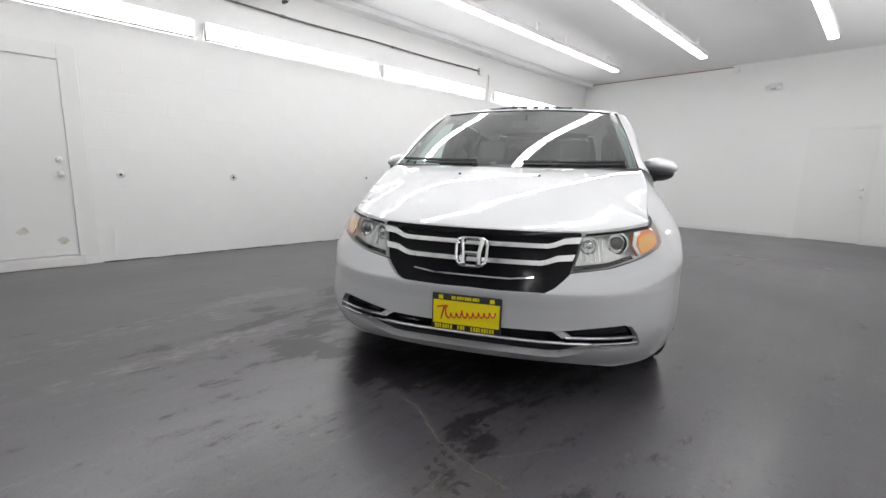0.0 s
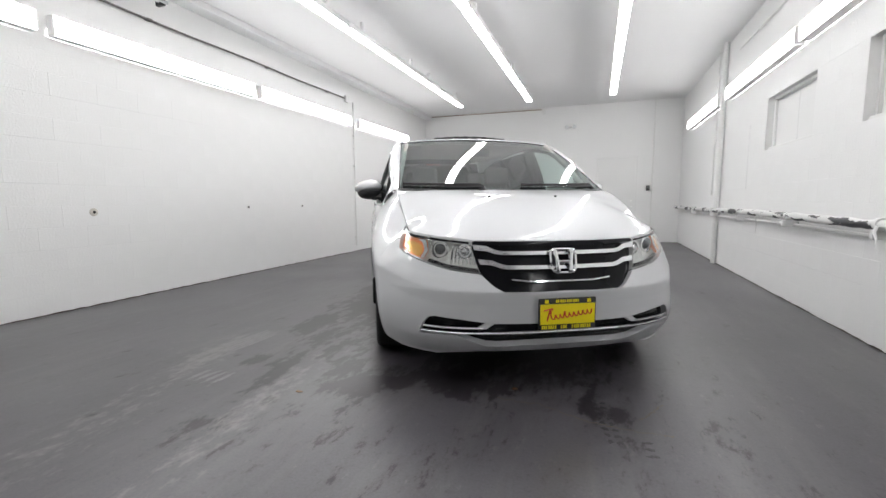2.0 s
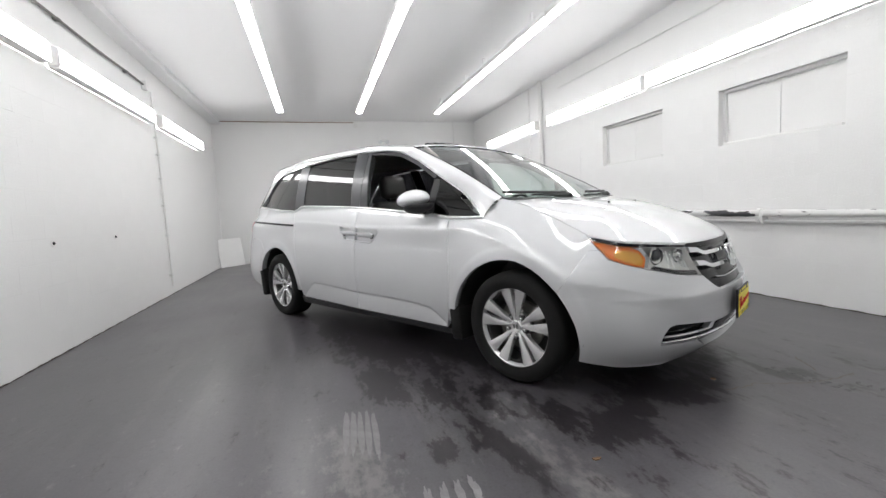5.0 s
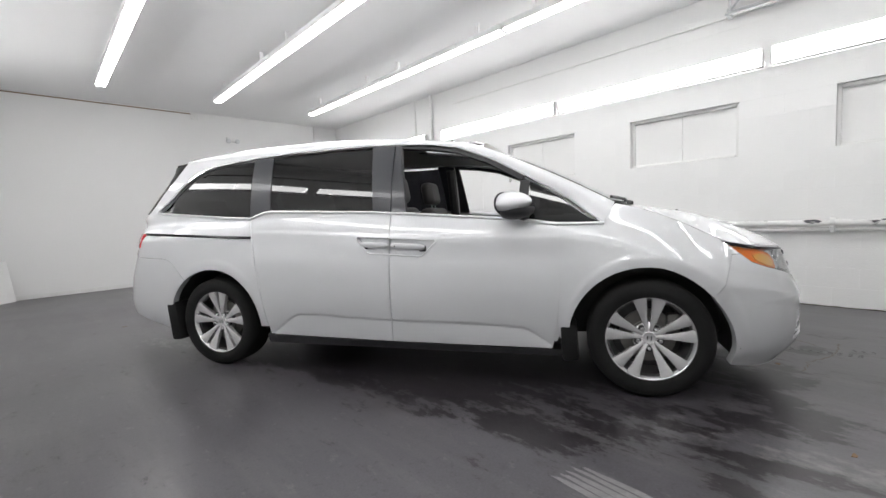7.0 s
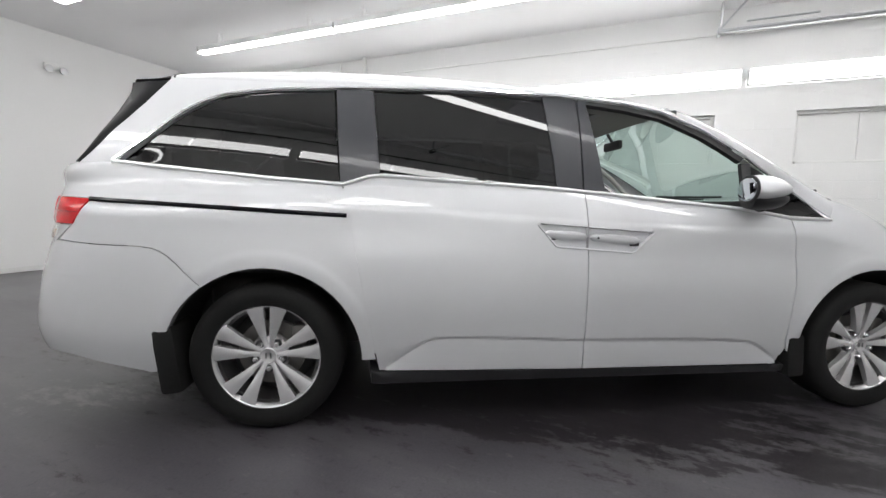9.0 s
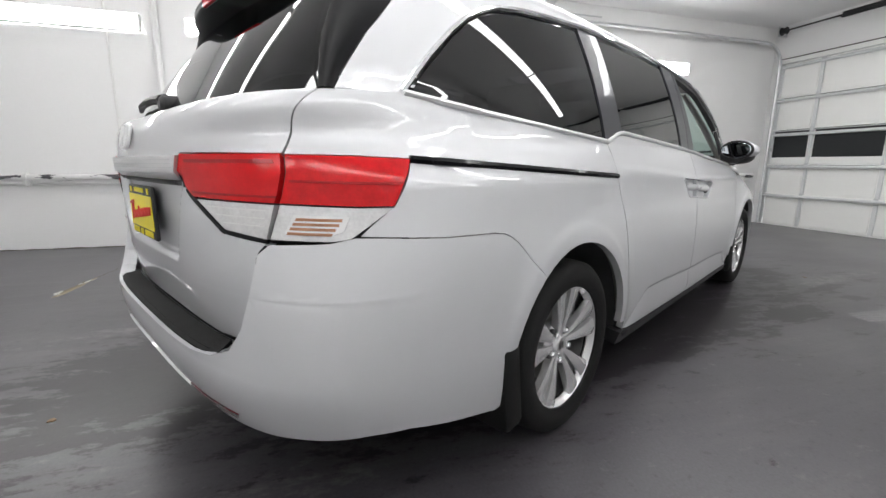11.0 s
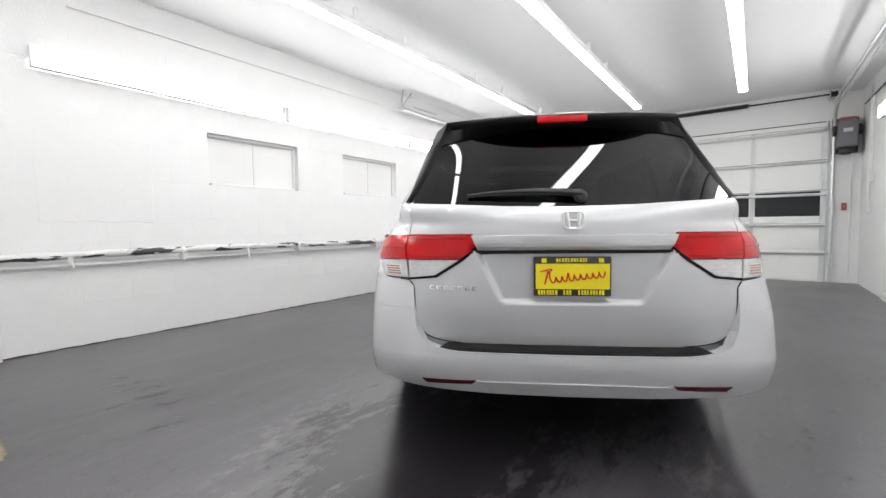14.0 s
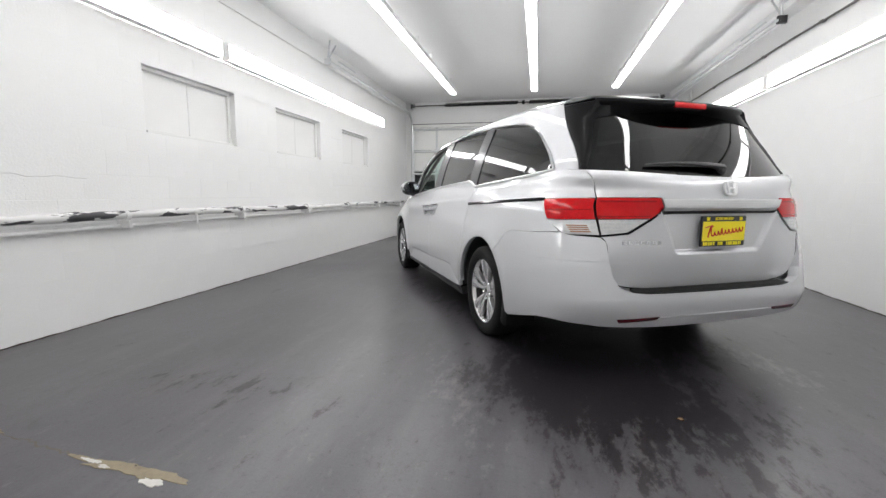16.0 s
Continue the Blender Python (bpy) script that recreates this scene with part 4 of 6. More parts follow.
def shoulder(y, z):
    """Half width of the doors from the crease above the handles up to the windows."""
    c = table([(-1.2, 0.925), (-0.5, 0.935), (0.04, 0.950), (0.34, 0.968), (0.80, 0.995), (1.10, 1.005)], y)
    if z > c:
        up = 1.10 - z
    else:
        up = 1.10 - c + 0.015 - max(0.0, z - c + 0.03) ** 2 / 0.06
    return 0.894 + 0.15 * (1.10 - z) + 0.11 * up + 0.8 * ((1.10 - c) ** 2 - max(0.0, z - c) ** 2) + 0.0030 * (1 - ease(c - 0.012, c + 0.018, z))


def side_x(y, z):
    """Half width of the body at y (nose at -y) and height z, along the flanks."""
    x = table(SIDE, z) if z < 1.10 else 0.882 - 0.22 * (z - 1.16) - 0.2875 * (z - 1.16) ** 2
    x += ease(1.45, 1.85, y) * (0.010 * max(0.0, 1 - abs(z - 1.10) / 0.06) + 0.004 * max(0.0, 1 - abs(z - 1.05) / 0.05))
    if 0.78 < z < 1.10 and -1.25 < y < 1.30:
        w = ease(0.78, 0.92, z) * ease(1.30, 1.08, y) * ease(-1.25, -0.85, y)
        x += w * (shoulder(y, z) - x)
    k = ease(-0.70, -1.30, y) * ease(-2.35, -1.75, y)
    if k > 0:
        top = table(EDGE, y)
        r = min(1.0, max(0.0, (z - top + 0.24) / 0.24))
        x -= k * r**1.6 * max(0.0, x - 0.800)
    if -1.0 < y < 1.02:
        fold = table(FOLD, y)
        x += 0.020 * min(1.0, max(0.0, (fold - z) / max(0.02, fold - 0.262))) - 0.008 * ease(fold + 0.006, fold - 0.007, z)
    for wy in (-1.5, 1.5):
        r = math.hypot(y - wy, z - 0.33)
        if r < 0.6:
            x += 0.003 * ease(0.495, 0.455, r) + 0.007 * math.exp(-(((r - 0.44) / 0.07) ** 2))
    x -= 0.035 * max(0.0, -0.2 - y) ** 1.4 * ease(1.05, 1.3, z)
    x -= 0.098 * max(0.0, y - 1.15) ** 2 * ease(0.95, 1.12, z) + 0.06 * max(0.0, y - 1.15) * max(0.0, z - 1.16)
    return x - rear_taper(y, z)


def corner(a, b, n):
    """Moves a point of the tail corner's unit outline onto one of roundness n: sideways on the flank, lengthwise behind."""
    w = ease(0.42, 0.85, math.atan2(b, a))
    lo, hi = -0.2, 0.3
    for _ in range(22):
        k = (lo + hi) / 2
        if max(0.0, a - (1 - w) * k) ** n + max(0.0, b - w * k) ** n > 1:
            lo = k
        else:
            hi = k
    return max(0.0, a - (1 - w) * lo), max(0.0, b - w * lo)


def ring(u, z, gate=0):
    """The body's outline: u is y along the flank, and runs on round the nose (u < YA) and the tail (u > YB)."""
    if YA <= u <= YB:
        return side_x(u, z), u
    if u < YA:
        s = min(1.0, (YA - u) / LF)
        c = ang(s, FT)
        n, m = 2.4, 2.6 + 0.5 * ease(0.6, 0.35, z)
        d = YA - table(NOSE, z)
        y = YA - d * math.sin(c) ** (2 / m)
        w = side_x(min(y, YA) if y > -2.05 else -2.05, z)
        # crease that rises from the grille round to the wheel
        crease = 0.545 + 0.085 * ease(0.62, 0.20, s)
        lift = 0.006 * max(0.0, 1 - abs(z - crease) / 0.075) * ease(0.08, 0.25, s)
        return w * max(0.0, math.cos(c)) ** (2 / n) + lift * math.cos(c), y - lift * math.sin(c)
    s = min(1.0, (u - YB) / LR)
    c = ang(s, RT)
    d = table(TAIL, z) if gate == 0 else table(GATE, z)
    if gate == 2:
        k = ease(0.46, 0.88, z) * ease(2.96, 2.72, u)
        low = table(TAIL, min(z, 0.52))
        d = low + k * (table(GATE, z) - low)
    d -= YB
    a, b = max(0.0, math.cos(c)) ** (2 / 3.6), math.sin(c) ** (2 / 3.6)
    n = 3.6 + 0.15 * ease(0.80, 0.60, z) - 0.85 * ease(0.64, 0.98, z) * ease(1.18, 1.07, z)
    if abs(n - 3.6) > 0.02:
        a, b = corner(a, b, n)
    y = YB + d * b
    x = (side_x(YB, z) - rear_taper(y, z) + rear_taper(YB, z)) * a
    if gate == 1:
        half = 0.27 + 0.5 * (z - 0.748)
        y -= 0.026 * ease(0.735, 0.756, z) * ease(0.990, 0.960, z) * ease(half + 0.032, half + 0.006, x)
    return x, y


def arcs(w, d, n, m):
    """Angle against share of the arc length for a quarter of a rounded outline."""
    pts = [(w * max(0.0, math.cos(k * math.pi / 400)) ** (2 / n), d * math.sin(k * math.pi / 400) ** (2 / m)) for k in range(201)]
    run = [0.0]
    for p, q in zip(pts, pts[1:]):
        run.append(run[-1] + math.dist(p, q))
    return run[-1], [(r / run[-1], k * math.pi / 400) for k, r in enumerate(run)]


def ang(s, rows):
    lo, hi = 0, len(rows) - 1
    while hi - lo > 1:
        mid = (lo + hi) // 2
        if rows[mid][0] <= s:
            lo = mid
        else:
            hi = mid
    (a, p), (b, q) = rows[lo], rows[hi]
    return p + (q - p) * (s - a) / (b - a)


LF, LR = 1.5805, 1.4753
FT, RT = arcs(0.975, 0.85, 2.4, 2.7)[1], arcs(0.960, 0.70, 3.6, 3.6)[1]


def u_rear(x, z=0.7, gate=False):
    lo, hi = YB, YB + LR
    for _ in range(40):
        mid = (lo + hi) / 2
        if ring(mid, z, gate)[0] > x:
            lo = mid
        else:
            hi = mid
    return lo


def flank(y, z):
    """The side of the cabin: half width at y and z, also behind YB."""
    if y <= YB:
        return side_x(y, z)
    f = min(0.97, (y - YB) / (table(GATE, min(z, 1.2)) - YB))
    low = side_x(YB, min(z, 1.25)) * (1 - f**3.6) ** (1 / 3.6)
    return low + (side_x(y, z) - low) * ease(1.17, 1.25, z)


def u_of_y(y, z):
    """u on the front corner at the lengthwise place y."""
    if y >= YA:
        return y
    lo, hi = YA - LF, YA
    for _ in range(40):
        mid = (lo + hi) / 2
        if ring(mid, z)[1] < y:
            lo = mid
        else:
            hi = mid
    return hi

UF, UR = YA - LF, YB + LR
GRID = 0.055


def on_ring(gate=0):
    return lambda u, v: (ring(u, v, gate)[0], ring(u, v, gate)[1], v)


def on_flank(u, v):
    return (flank(u, v), u, v)


def panel(name, loop, where, material, parent, label="", offset=0.0, rim=0.03, sides=(-1, 1), step=GRID, centre=None):
    """A shell cut to a flat outline and laid on a curved surface, with its edge turned in by rim. Both sides join in one mesh where
    the outline meets the middle of the car (centre: that u); else each side is a part of its own."""
    joined = centre is not None
    groups = [sides] if joined else [(s,) for s in sides]
    made = []
    flat = bmesh.new()
    vs = [flat.verts.new((a, b, 0)) for a, b in loop]
    for tri in tessellate_polygon([[v.co for v in vs]]):
        try:
            flat.faces.new([vs[k] for k in tri])
        except ValueError:
            pass
    for axis in (0, 1):
        values = [p[axis] for p in loop]
        k = math.ceil(min(values) / step) * step
        while k < max(values) - 1e-4:
            if k > min(values) + 1e-4:
                co, no = ((k, 0, 0), (1, 0, 0)) if axis == 0 else ((0, k, 0), (0, 1, 0))
                bmesh.ops.bisect_plane(flat, geom=flat.verts[:] + flat.edges[:] + flat.faces[:], plane_co=co, plane_no=no, dist=1e-5)
            k += step
    bmesh.ops.remove_doubles(flat, verts=flat.verts, dist=1e-5)
    flat.verts.ensure_lookup_table()
    flat.verts.index_update()
    d = 0.004
    coords, normals = [], []
    for v in flat.verts:
        u, w = v.co.x, v.co.y
        p = Vector(where(u, w))
        hi = u + d if centre is None or u + d < max(UR, 9 * (centre < 0)) else u
        lo = u - d if centre is None or u - d > min(UF, -9 * (centre > 0)) else u
        du = Vector(where(hi, w)) - Vector(where(lo, w))
        dw = Vector(where(u, w + d)) - Vector(where(u, w - d))
        n = du.cross(dw)
        n = n.normalized() if n.length > 1e-12 else Vector((1, 0, 0))
        if joined and abs(u - centre) < 1e-4:
            n.x = 0
            n.normalize()
        ref = Vector((p.x, (p.y - 0.1) * 0.25, (p.z - 0.75) * 0.6))
        if n.dot(ref) < 0:
            n = -n
        coords.append(p + n * offset)
        normals.append(n)
    faces = [[v.index for v in f.verts] for f in flat.faces]
    border = [(e.verts[0].index, e.verts[1].index) for e in flat.edges if len(e.link_faces) == 1]
    flat.free()
    for group in groups:
        verts, polys, norms = [], [], []
        for s in group:
            o = len(verts)
            flip = Vector((s, 1, 1))
            verts += [c * flip for c in coords]
            norms += [n * flip for n in normals]
            for f in faces:
                a, b, c = (verts[o + k] for k in f[:3])
                way = (b - a).cross(c - a)
                polys.append([o + k for k in (f if way.dot(norms[o + f[0]]) >= 0 else f[::-1])])
            if rim:
                for i, j in border:
                    if joined and abs(coords[i].x) < 0.002 and abs(coords[j].x) < 0.002:
                        continue
                    p, q = coords[i], coords[j]
                    quad = [p, q, q - normals[j] * rim, p - normals[i] * rim]
                    k = len(verts)
                    verts += [v * flip for v in quad]
                    n = (quad[1] - quad[0]).cross(quad[3] - quad[0]).normalized()
                    norms += [n * flip] * 4
                    polys.append([k, k + 1, k + 2, k + 3] if s > 0 else [k + 3, k + 2, k + 1, k])
        me = bpy.data.meshes.new(name)
        me.from_pydata([tuple(v) for v in verts], [], polys)
        me.polygons.foreach_set("use_smooth", [True] * len(me.polygons))
        me.normals_split_custom_set_from_vertices([tuple(n) for n in norms])
        me.materials.append(material)
        ob = new(name, me)
        ob.parent = parent
        made.append(tagged(ob, label))
    return made


def loft(name, rows, material, parent, label="", rim=0.0, inner=0.0):
    """A smooth sheet through rows of points."""
    bm = bmesh.new()
    grid = [[bm.verts.new(p) for p in row] for row in rows]
    for a, b in zip(grid, grid[1:]):
        for k in range(len(a) - 1):
            if len({a[k], a[k + 1], b[k + 1], b[k]}) == 4:
                bm.faces.new((a[k], a[k + 1], b[k + 1], b[k]))
    if rim:
        edge = [e for e in bm.edges if len(e.link_faces) == 1]
        ext = bmesh.ops.extrude_edge_only(bm, edges=edge)
        vs = [g for g in ext["geom"] if isinstance(g, bmesh.types.BMVert)]
        bmesh.ops.translate(bm, verts=vs, vec=(0, 0, -rim))
    return part(name, bm, material, parent, label, 50)


def mirror_rows(half):
    """Rows given from the edge (x > 0) to the middle, doubled to the other side."""
    return [row + [(-x, y, z) for x, y, z in row[-2::-1]] for row in half]


car = base("minivan", pose(0.0345, 0.026, 0, 0, 0, 29.3) @ Matrix.Scale(1.018, 4))
tagged(car, "silver minivan with dark rear windows and open front windows", "minivan")

# ---- outlines, as (place along the body, height) ----
GATE_U = u_rear(0.735, 1.180, 1)
ARCH_R = [(1.5 - 0.42 * math.cos(a), 0.325 + 0.415 * math.sin(a)) for a in np.linspace(0.0, math.radians(127), 18)]
ARCH_RR = [(1.5 - 0.42 * math.cos(a), 0.325 + 0.415 * math.sin(a)) for a in np.linspace(math.radians(128), math.radians(172), 7)]
ARCH_F = [(-1.485 - 0.42 * math.cos(a), 0.325 + 0.415 * math.sin(a)) for a in np.linspace(math.pi, math.radians(37), 18)]
BELT_F = [(-1.01, 0.992), (-0.775, 1.029), (-0.378, 1.063), (-0.063, 1.091), (0.042, 1.097)]
DOOR = [(-1.012, 0.985), (-1.027, 0.66), (-1.002, 0.38), (-0.975, 0.262), (0.042, 0.258), (0.041, 0.66), (0.041, 0.832), (-0.166, 0.819), (-0.186, 0.823), (-0.276, 0.906), (-0.262, 0.915), (0.041, 0.932), *BELT_F[::-1][:1], *BELT_F[::-1][1:]]
SLIDE = [(0.047, 1.097), (0.046, 0.934), (0.262, 0.946), (0.278, 0.938), (0.197, 0.847), (0.180, 0.842), (0.046, 0.834), (0.046, 0.66), (0.048, 0.258), (1.004, 0.270), (1.013, 0.317), (1.076, 0.664), (1.130, 0.931), (1.170, 1.100), (1.06, 1.140), (1.0, 1.148), (0.175, 1.108)]
QUARTER = [(1.175, 1.102), (1.135, 0.931), (1.081, 0.664), (1.020, 0.325), *ARCH_R, (1.752, 0.664), (1.820, 0.726), (1.85, 0.757), (1.884, 0.788), (1.915, 0.808), (1.948, 0.821), (1.992, 0.828), (2.19, 0.834), (2.361, 0.845), (2.425, 0.848), (2.318, 0.914), (2.246, 1.014), (2.244, 1.024), (2.373, 1.029), (2.626, 1.031), (GATE_U - 0.004, 1.180), (2.2, 1.186), (1.7, 1.150)]
HOODLINE = [(u_of_y(y, table(EDGE, y)), table(EDGE, y)) for y in (-2.02, -1.96, -1.88, -1.8, -1.7, -1.6, -1.5, -1.42, -1.34)]
FENDER = [(-1.017, 0.990), (-1.032, 0.66), (-1.007, 0.38), (-1.02, 0.325), *ARCH_F, (-1.885, 0.64), (-1.985, 0.790), (-2.040, 0.791), (-2.005, 0.826), (-1.966, 0.862), *[(u, z - 0.003) for u, z in HOODLINE[2:]], (-1.30, 1.05), (-1.275, 0.985)]
LAMP_TOP = [(-2.588, 0.794), (-2.42, 0.806), (-2.19, 0.824), (-2.03, 0.844), (-1.970, 0.862)]
LAMP_LOW = [(-2.045, 0.790), (-2.10, 0.748), (-2.20, 0.716), (-2.345, 0.683), (-2.49, 0.652), (-2.672, 0.632)]
FRONT_BUMPER = [(UF, 0.546), (-2.80, 0.540), (-2.745, 0.568), (-2.705, 0.602), (-2.676, 0.627), (-2.49, 0.648), (-2.345, 0.679), (-2.20, 0.712), (-2.10, 0.743), (-2.047, 0.788), (-1.9862, 0.7885), (-1.8862, 0.6388), (ARCH_F[-1][0] - 0.001, ARCH_F[-1][1] - 0.001), (-1.850, 0.50), (-1.864, 0.42), (-1.869, 0.355), (-1.878, 0.28), (-1.888, 0.205), (-2.0, 0.190), (-2.107, 0.178), (-2.40, 0.172), (-2.65, 0.200), (-2.857, 0.206), (UF, 0.207), (UF, 0.252), (-2.92, 0.250), (-2.76, 0.243), (-2.69, 0.246), (-2.62, 0.270), (-2.54, 0.305), (-2.30, 0.305), (-2.29, 0.315), (-2.318, 0.360), (-2.36, 0.398), (-2.40, 0.406), (-2.55, 0.396), (-2.73, 0.377), (-2.936, 0.376), (UF, 0.374)]
GATE_OUT = [(UR, 1.146), (3.1, 1.151), (2.85, 1.163), (GATE_U, 1.180), (2.632, 1.033), (2.972, 1.035), (3.018, 0.976), (2.95, 0.918), (2.83, 0.843), (2.69, 0.828), (2.72, 0.80), (2.728, 0.70), (2.744, 0.625), (2.78, 0.580), (2.85, 0.556), (2.95, 0.548), (UR, 0.543)]
REAR_BUMPER = [(UR, 0.530), (2.95, 0.533), (2.85, 0.542), (2.776, 0.568), (2.740, 0.625), (2.724, 0.70), (2.716, 0.80), (2.685, 0.825), (2.52, 0.832), (2.44, 0.844), (2.361, 0.842), (2.19, 0.831), (1.992, 0.825), (1.948, 0.818), (1.915, 0.805), (1.886, 0.785), (1.852, 0.754), (1.822, 0.723), (1.754, 0.661), *ARCH_RR, (1.925, 0.292), (1.967, 0.284), (2.19, 0.332), (2.32, 0.364), (2.42, 0.372), (2.60, 0.365), (2.69, 0.357), (2.82, 0.350), (3.1, 0.340), (UR, 0.336)]

panel("front_door", DOOR, on_ring(), SILVER, car, step=0.010)
panel("sliding_door", SLIDE, on_ring(), SILVER, car, step=0.010)
panel("rear_quarter", QUARTER, on_ring(1), SILVER, car, step=0.0123)
panel("front_fender", FENDER, on_ring(), SILVER, car, step=0.016)
panel("front_bumper", FRONT_BUMPER, on_ring(), SILVER, car, rim=0.045, centre=UF, step=0.0137)
panel("tailgate", GATE_OUT, on_ring(1), SILVER, car, centre=UR, step=0.011)
panel("rear_bumper", REAR_BUMPER, on_ring(2), SILVER, car, rim=0.05, centre=UR, step=0.025)
for strip in ([(-1.04, 0.98), (-1.055, 0.66), (-1.03, 0.38), (-1.0, 0.30), (-0.96, 0.30), (-0.98, 0.38), (-1.00, 0.66), (-0.98, 0.98)], [(0.02, 0.27), (0.02, 0.815), (0.07, 0.815), (0.07, 0.27)], [(0.02, 0.955), (0.02, 1.085), (0.07, 1.085), (0.07, 0.955)], [(1.14, 1.09), (1.105, 0.931), (1.05, 0.664), (0.99, 0.33), (1.04, 0.36), (1.11, 0.664), (1.165, 0.931), (1.20, 1.09)], [(-1.86, 0.62), (-1.96, 0.78), (-2.01, 0.775), (-1.91, 0.615)]):
    panel("door_jamb", strip, on_ring(), SILVER, car, offset=-0.008, rim=0.004)
panel("gate_jamb", [(2.30, 0.50), (2.90, 0.50), (2.90, 0.55), (2.80, 0.62), (2.77, 0.80), (2.66, 0.82), (2.30, 0.80)], on_ring(1), SILVER, car, offset=-0.016, rim=0.004)
panel("sill_trim", [(-1.03, 0.252), (-1.03, 0.215), (1.04, 0.200), (1.04, 0.262), (0.05, 0.250)], on_ring(), BLACKPLASTIC, car, "black plastic sill trim", rim=0.12)
for s, mesh_y in ((-1, 0), (1, 0)):
    part("slide_track", tube([(s * (flank(y, z) + 0.001), y, z) for y, z in [(1.15 + 0.09 * k, 0.968 + 0.0044 * k) for k in range(12)]] + [(s * ring(2.245, 1.02, 1)[0], ring(2.245, 1.02, 1)[1], 1.021)], 0.011, 6), GLOSSBLACK, car, "black sliding door track")

# ---- nose ----
spine = [(-2.340, 0.797), (-2.306, 0.825), (-2.244, 0.862), (-2.10, 0.929), (-1.95, 0.9826), (-1.80, 1.0245), (-1.70, 1.0478), (-1.60, 1.0663), (-1.51, 1.083)]
edge = [(-2.60, 0.800), (-2.50, 0.808), (-2.36, 0.818), (-2.15, 0.834), HOODLINE[1], HOODLINE[2], HOODLINE[4], HOODLINE[6], HOODLINE[8]]
rows = []
for (cy, cz), (eu, ez) in zip(spine, edge):
    ex, ey = ring(eu, ez)
    ex -= 0.004
    row = []
    for k in range(41):
        f = k / 40
        row.append((ex * (1 - f), ey + (cy - ey) * (1 - (1 - f) ** 1.9), ez + 0.002 + (cz - ez) * (1 - (1 - f) ** 3.68) + 0.006 * (ease(0.10, 0.34, f) - f) * ease(-2.34, -2.0, cy)))
    rows.append(row)
fine = []
for t in np.linspace(0, len(rows) - 1, 41):
    fine.append([tuple(table([(float(r), row[k][c]) for r, row in enumerate(rows)], t) for c in range(3)) for k in range(41)])
loft("hood", mirror_rows(fine), SILVER, car, rim=0.03)
panel("grille", [(UF, 0.795), (-2.888, 0.796), (-2.69, 0.797), (-2.592, 0.793), (-2.676, 0.629), (-2.705, 0.604), (-2.745, 0.570), (-2.80, 0.542), (UF, 0.548)], on_ring(), GLOSSBLACK, car, "gloss black grille", offset=-0.028, rim=0.03, centre=UF)
panel("grille_surround", [(UF, 0.797), (-2.888, 0.797), (-2.60, 0.798), (-2.604, 0.780), (-2.888, 0.770), (UF, 0.768)], on_ring(), GLOSSBLACK, car, offset=-0.004, rim=0.03, centre=UF)
for z, bend, tip in ((0.743, -2.745, -2.612), (0.671, -2.785, -2.656)):
    panel("grille_bar", [(UF, z), (bend - 0.03, z + 0.002), (bend, z + 0.008), (bend + 0.05, z + 0.026), (tip + 0.004, z + 0.033), (tip - 0.012, z + 0.006), (bend + 0.05, z + 0.002), (bend, z - 0.013), (bend - 0.03, z - 0.018), (UF, z - 0.019)], on_ring(), CHROME, car, "chrome grille bar", offset=0.006, rim=0.03, centre=UF)
panel("grille_bar", [(UF, 0.599), (-2.95, 0.599), (-2.842, 0.609), (-2.842, 0.604), (-2.95, 0.593), (UF, 0.593)], on_ring(), CHROME, car, "thin chrome grille line", offset=-0.010, rim=0.015, centre=UF)
panel("lower_intake", [(UF, 0.378), (-2.73, 0.380), (-2.55, 0.400), (-2.40, 0.410), (-2.35, 0.402), (-2.31, 0.360), (-2.284, 0.315), (-2.29, 0.300), (-2.54, 0.300), (-2.62, 0.265), (-2.69, 0.241), (-2.92, 0.246), (UF, 0.247)], on_ring(), GLOSSBLACK, car, "black lower intake", offset=-0.034, rim=0.02, centre=UF)
strip_line = [(-2.306, 0.320), (-2.36, 0.3205), (-2.45, 0.321), (-2.56, 0.322), (-2.67, 0.3235), (-2.80, 0.326), (-2.92, 0.328), (UF, 0.329)]
run = [ring(u, z) + (z,) for u, z in strip_line]
part("intake_strip", tube([(-x + 0.004, y + 0.004, z) for x, y, z in run] + [(x - 0.004, y + 0.004, z) for x, y, z in run[-2::-1]], 0.008, 8), CHROME, car, "chrome intake strip")
for s in (-1, 1):
    run = [ring(u, z) + (z,) for u, z in ((-2.320, 0.347), (-2.38, 0.347), (-2.45, 0.347), (-2.56, 0.348), (-2.67, 0.349))]
    part("intake_strip", tube([(s * (x - 0.006), y + 0.005, z) for x, y, z in run], 0.007, 8), CHROME, car, "chrome intake strip")
panel("intake_fin", [(-2.735, 0.374), (-2.69, 0.377), (-2.645, 0.352), (-2.69, 0.347)], on_ring(), SILVER, car, offset=-0.003, rim=0.05)

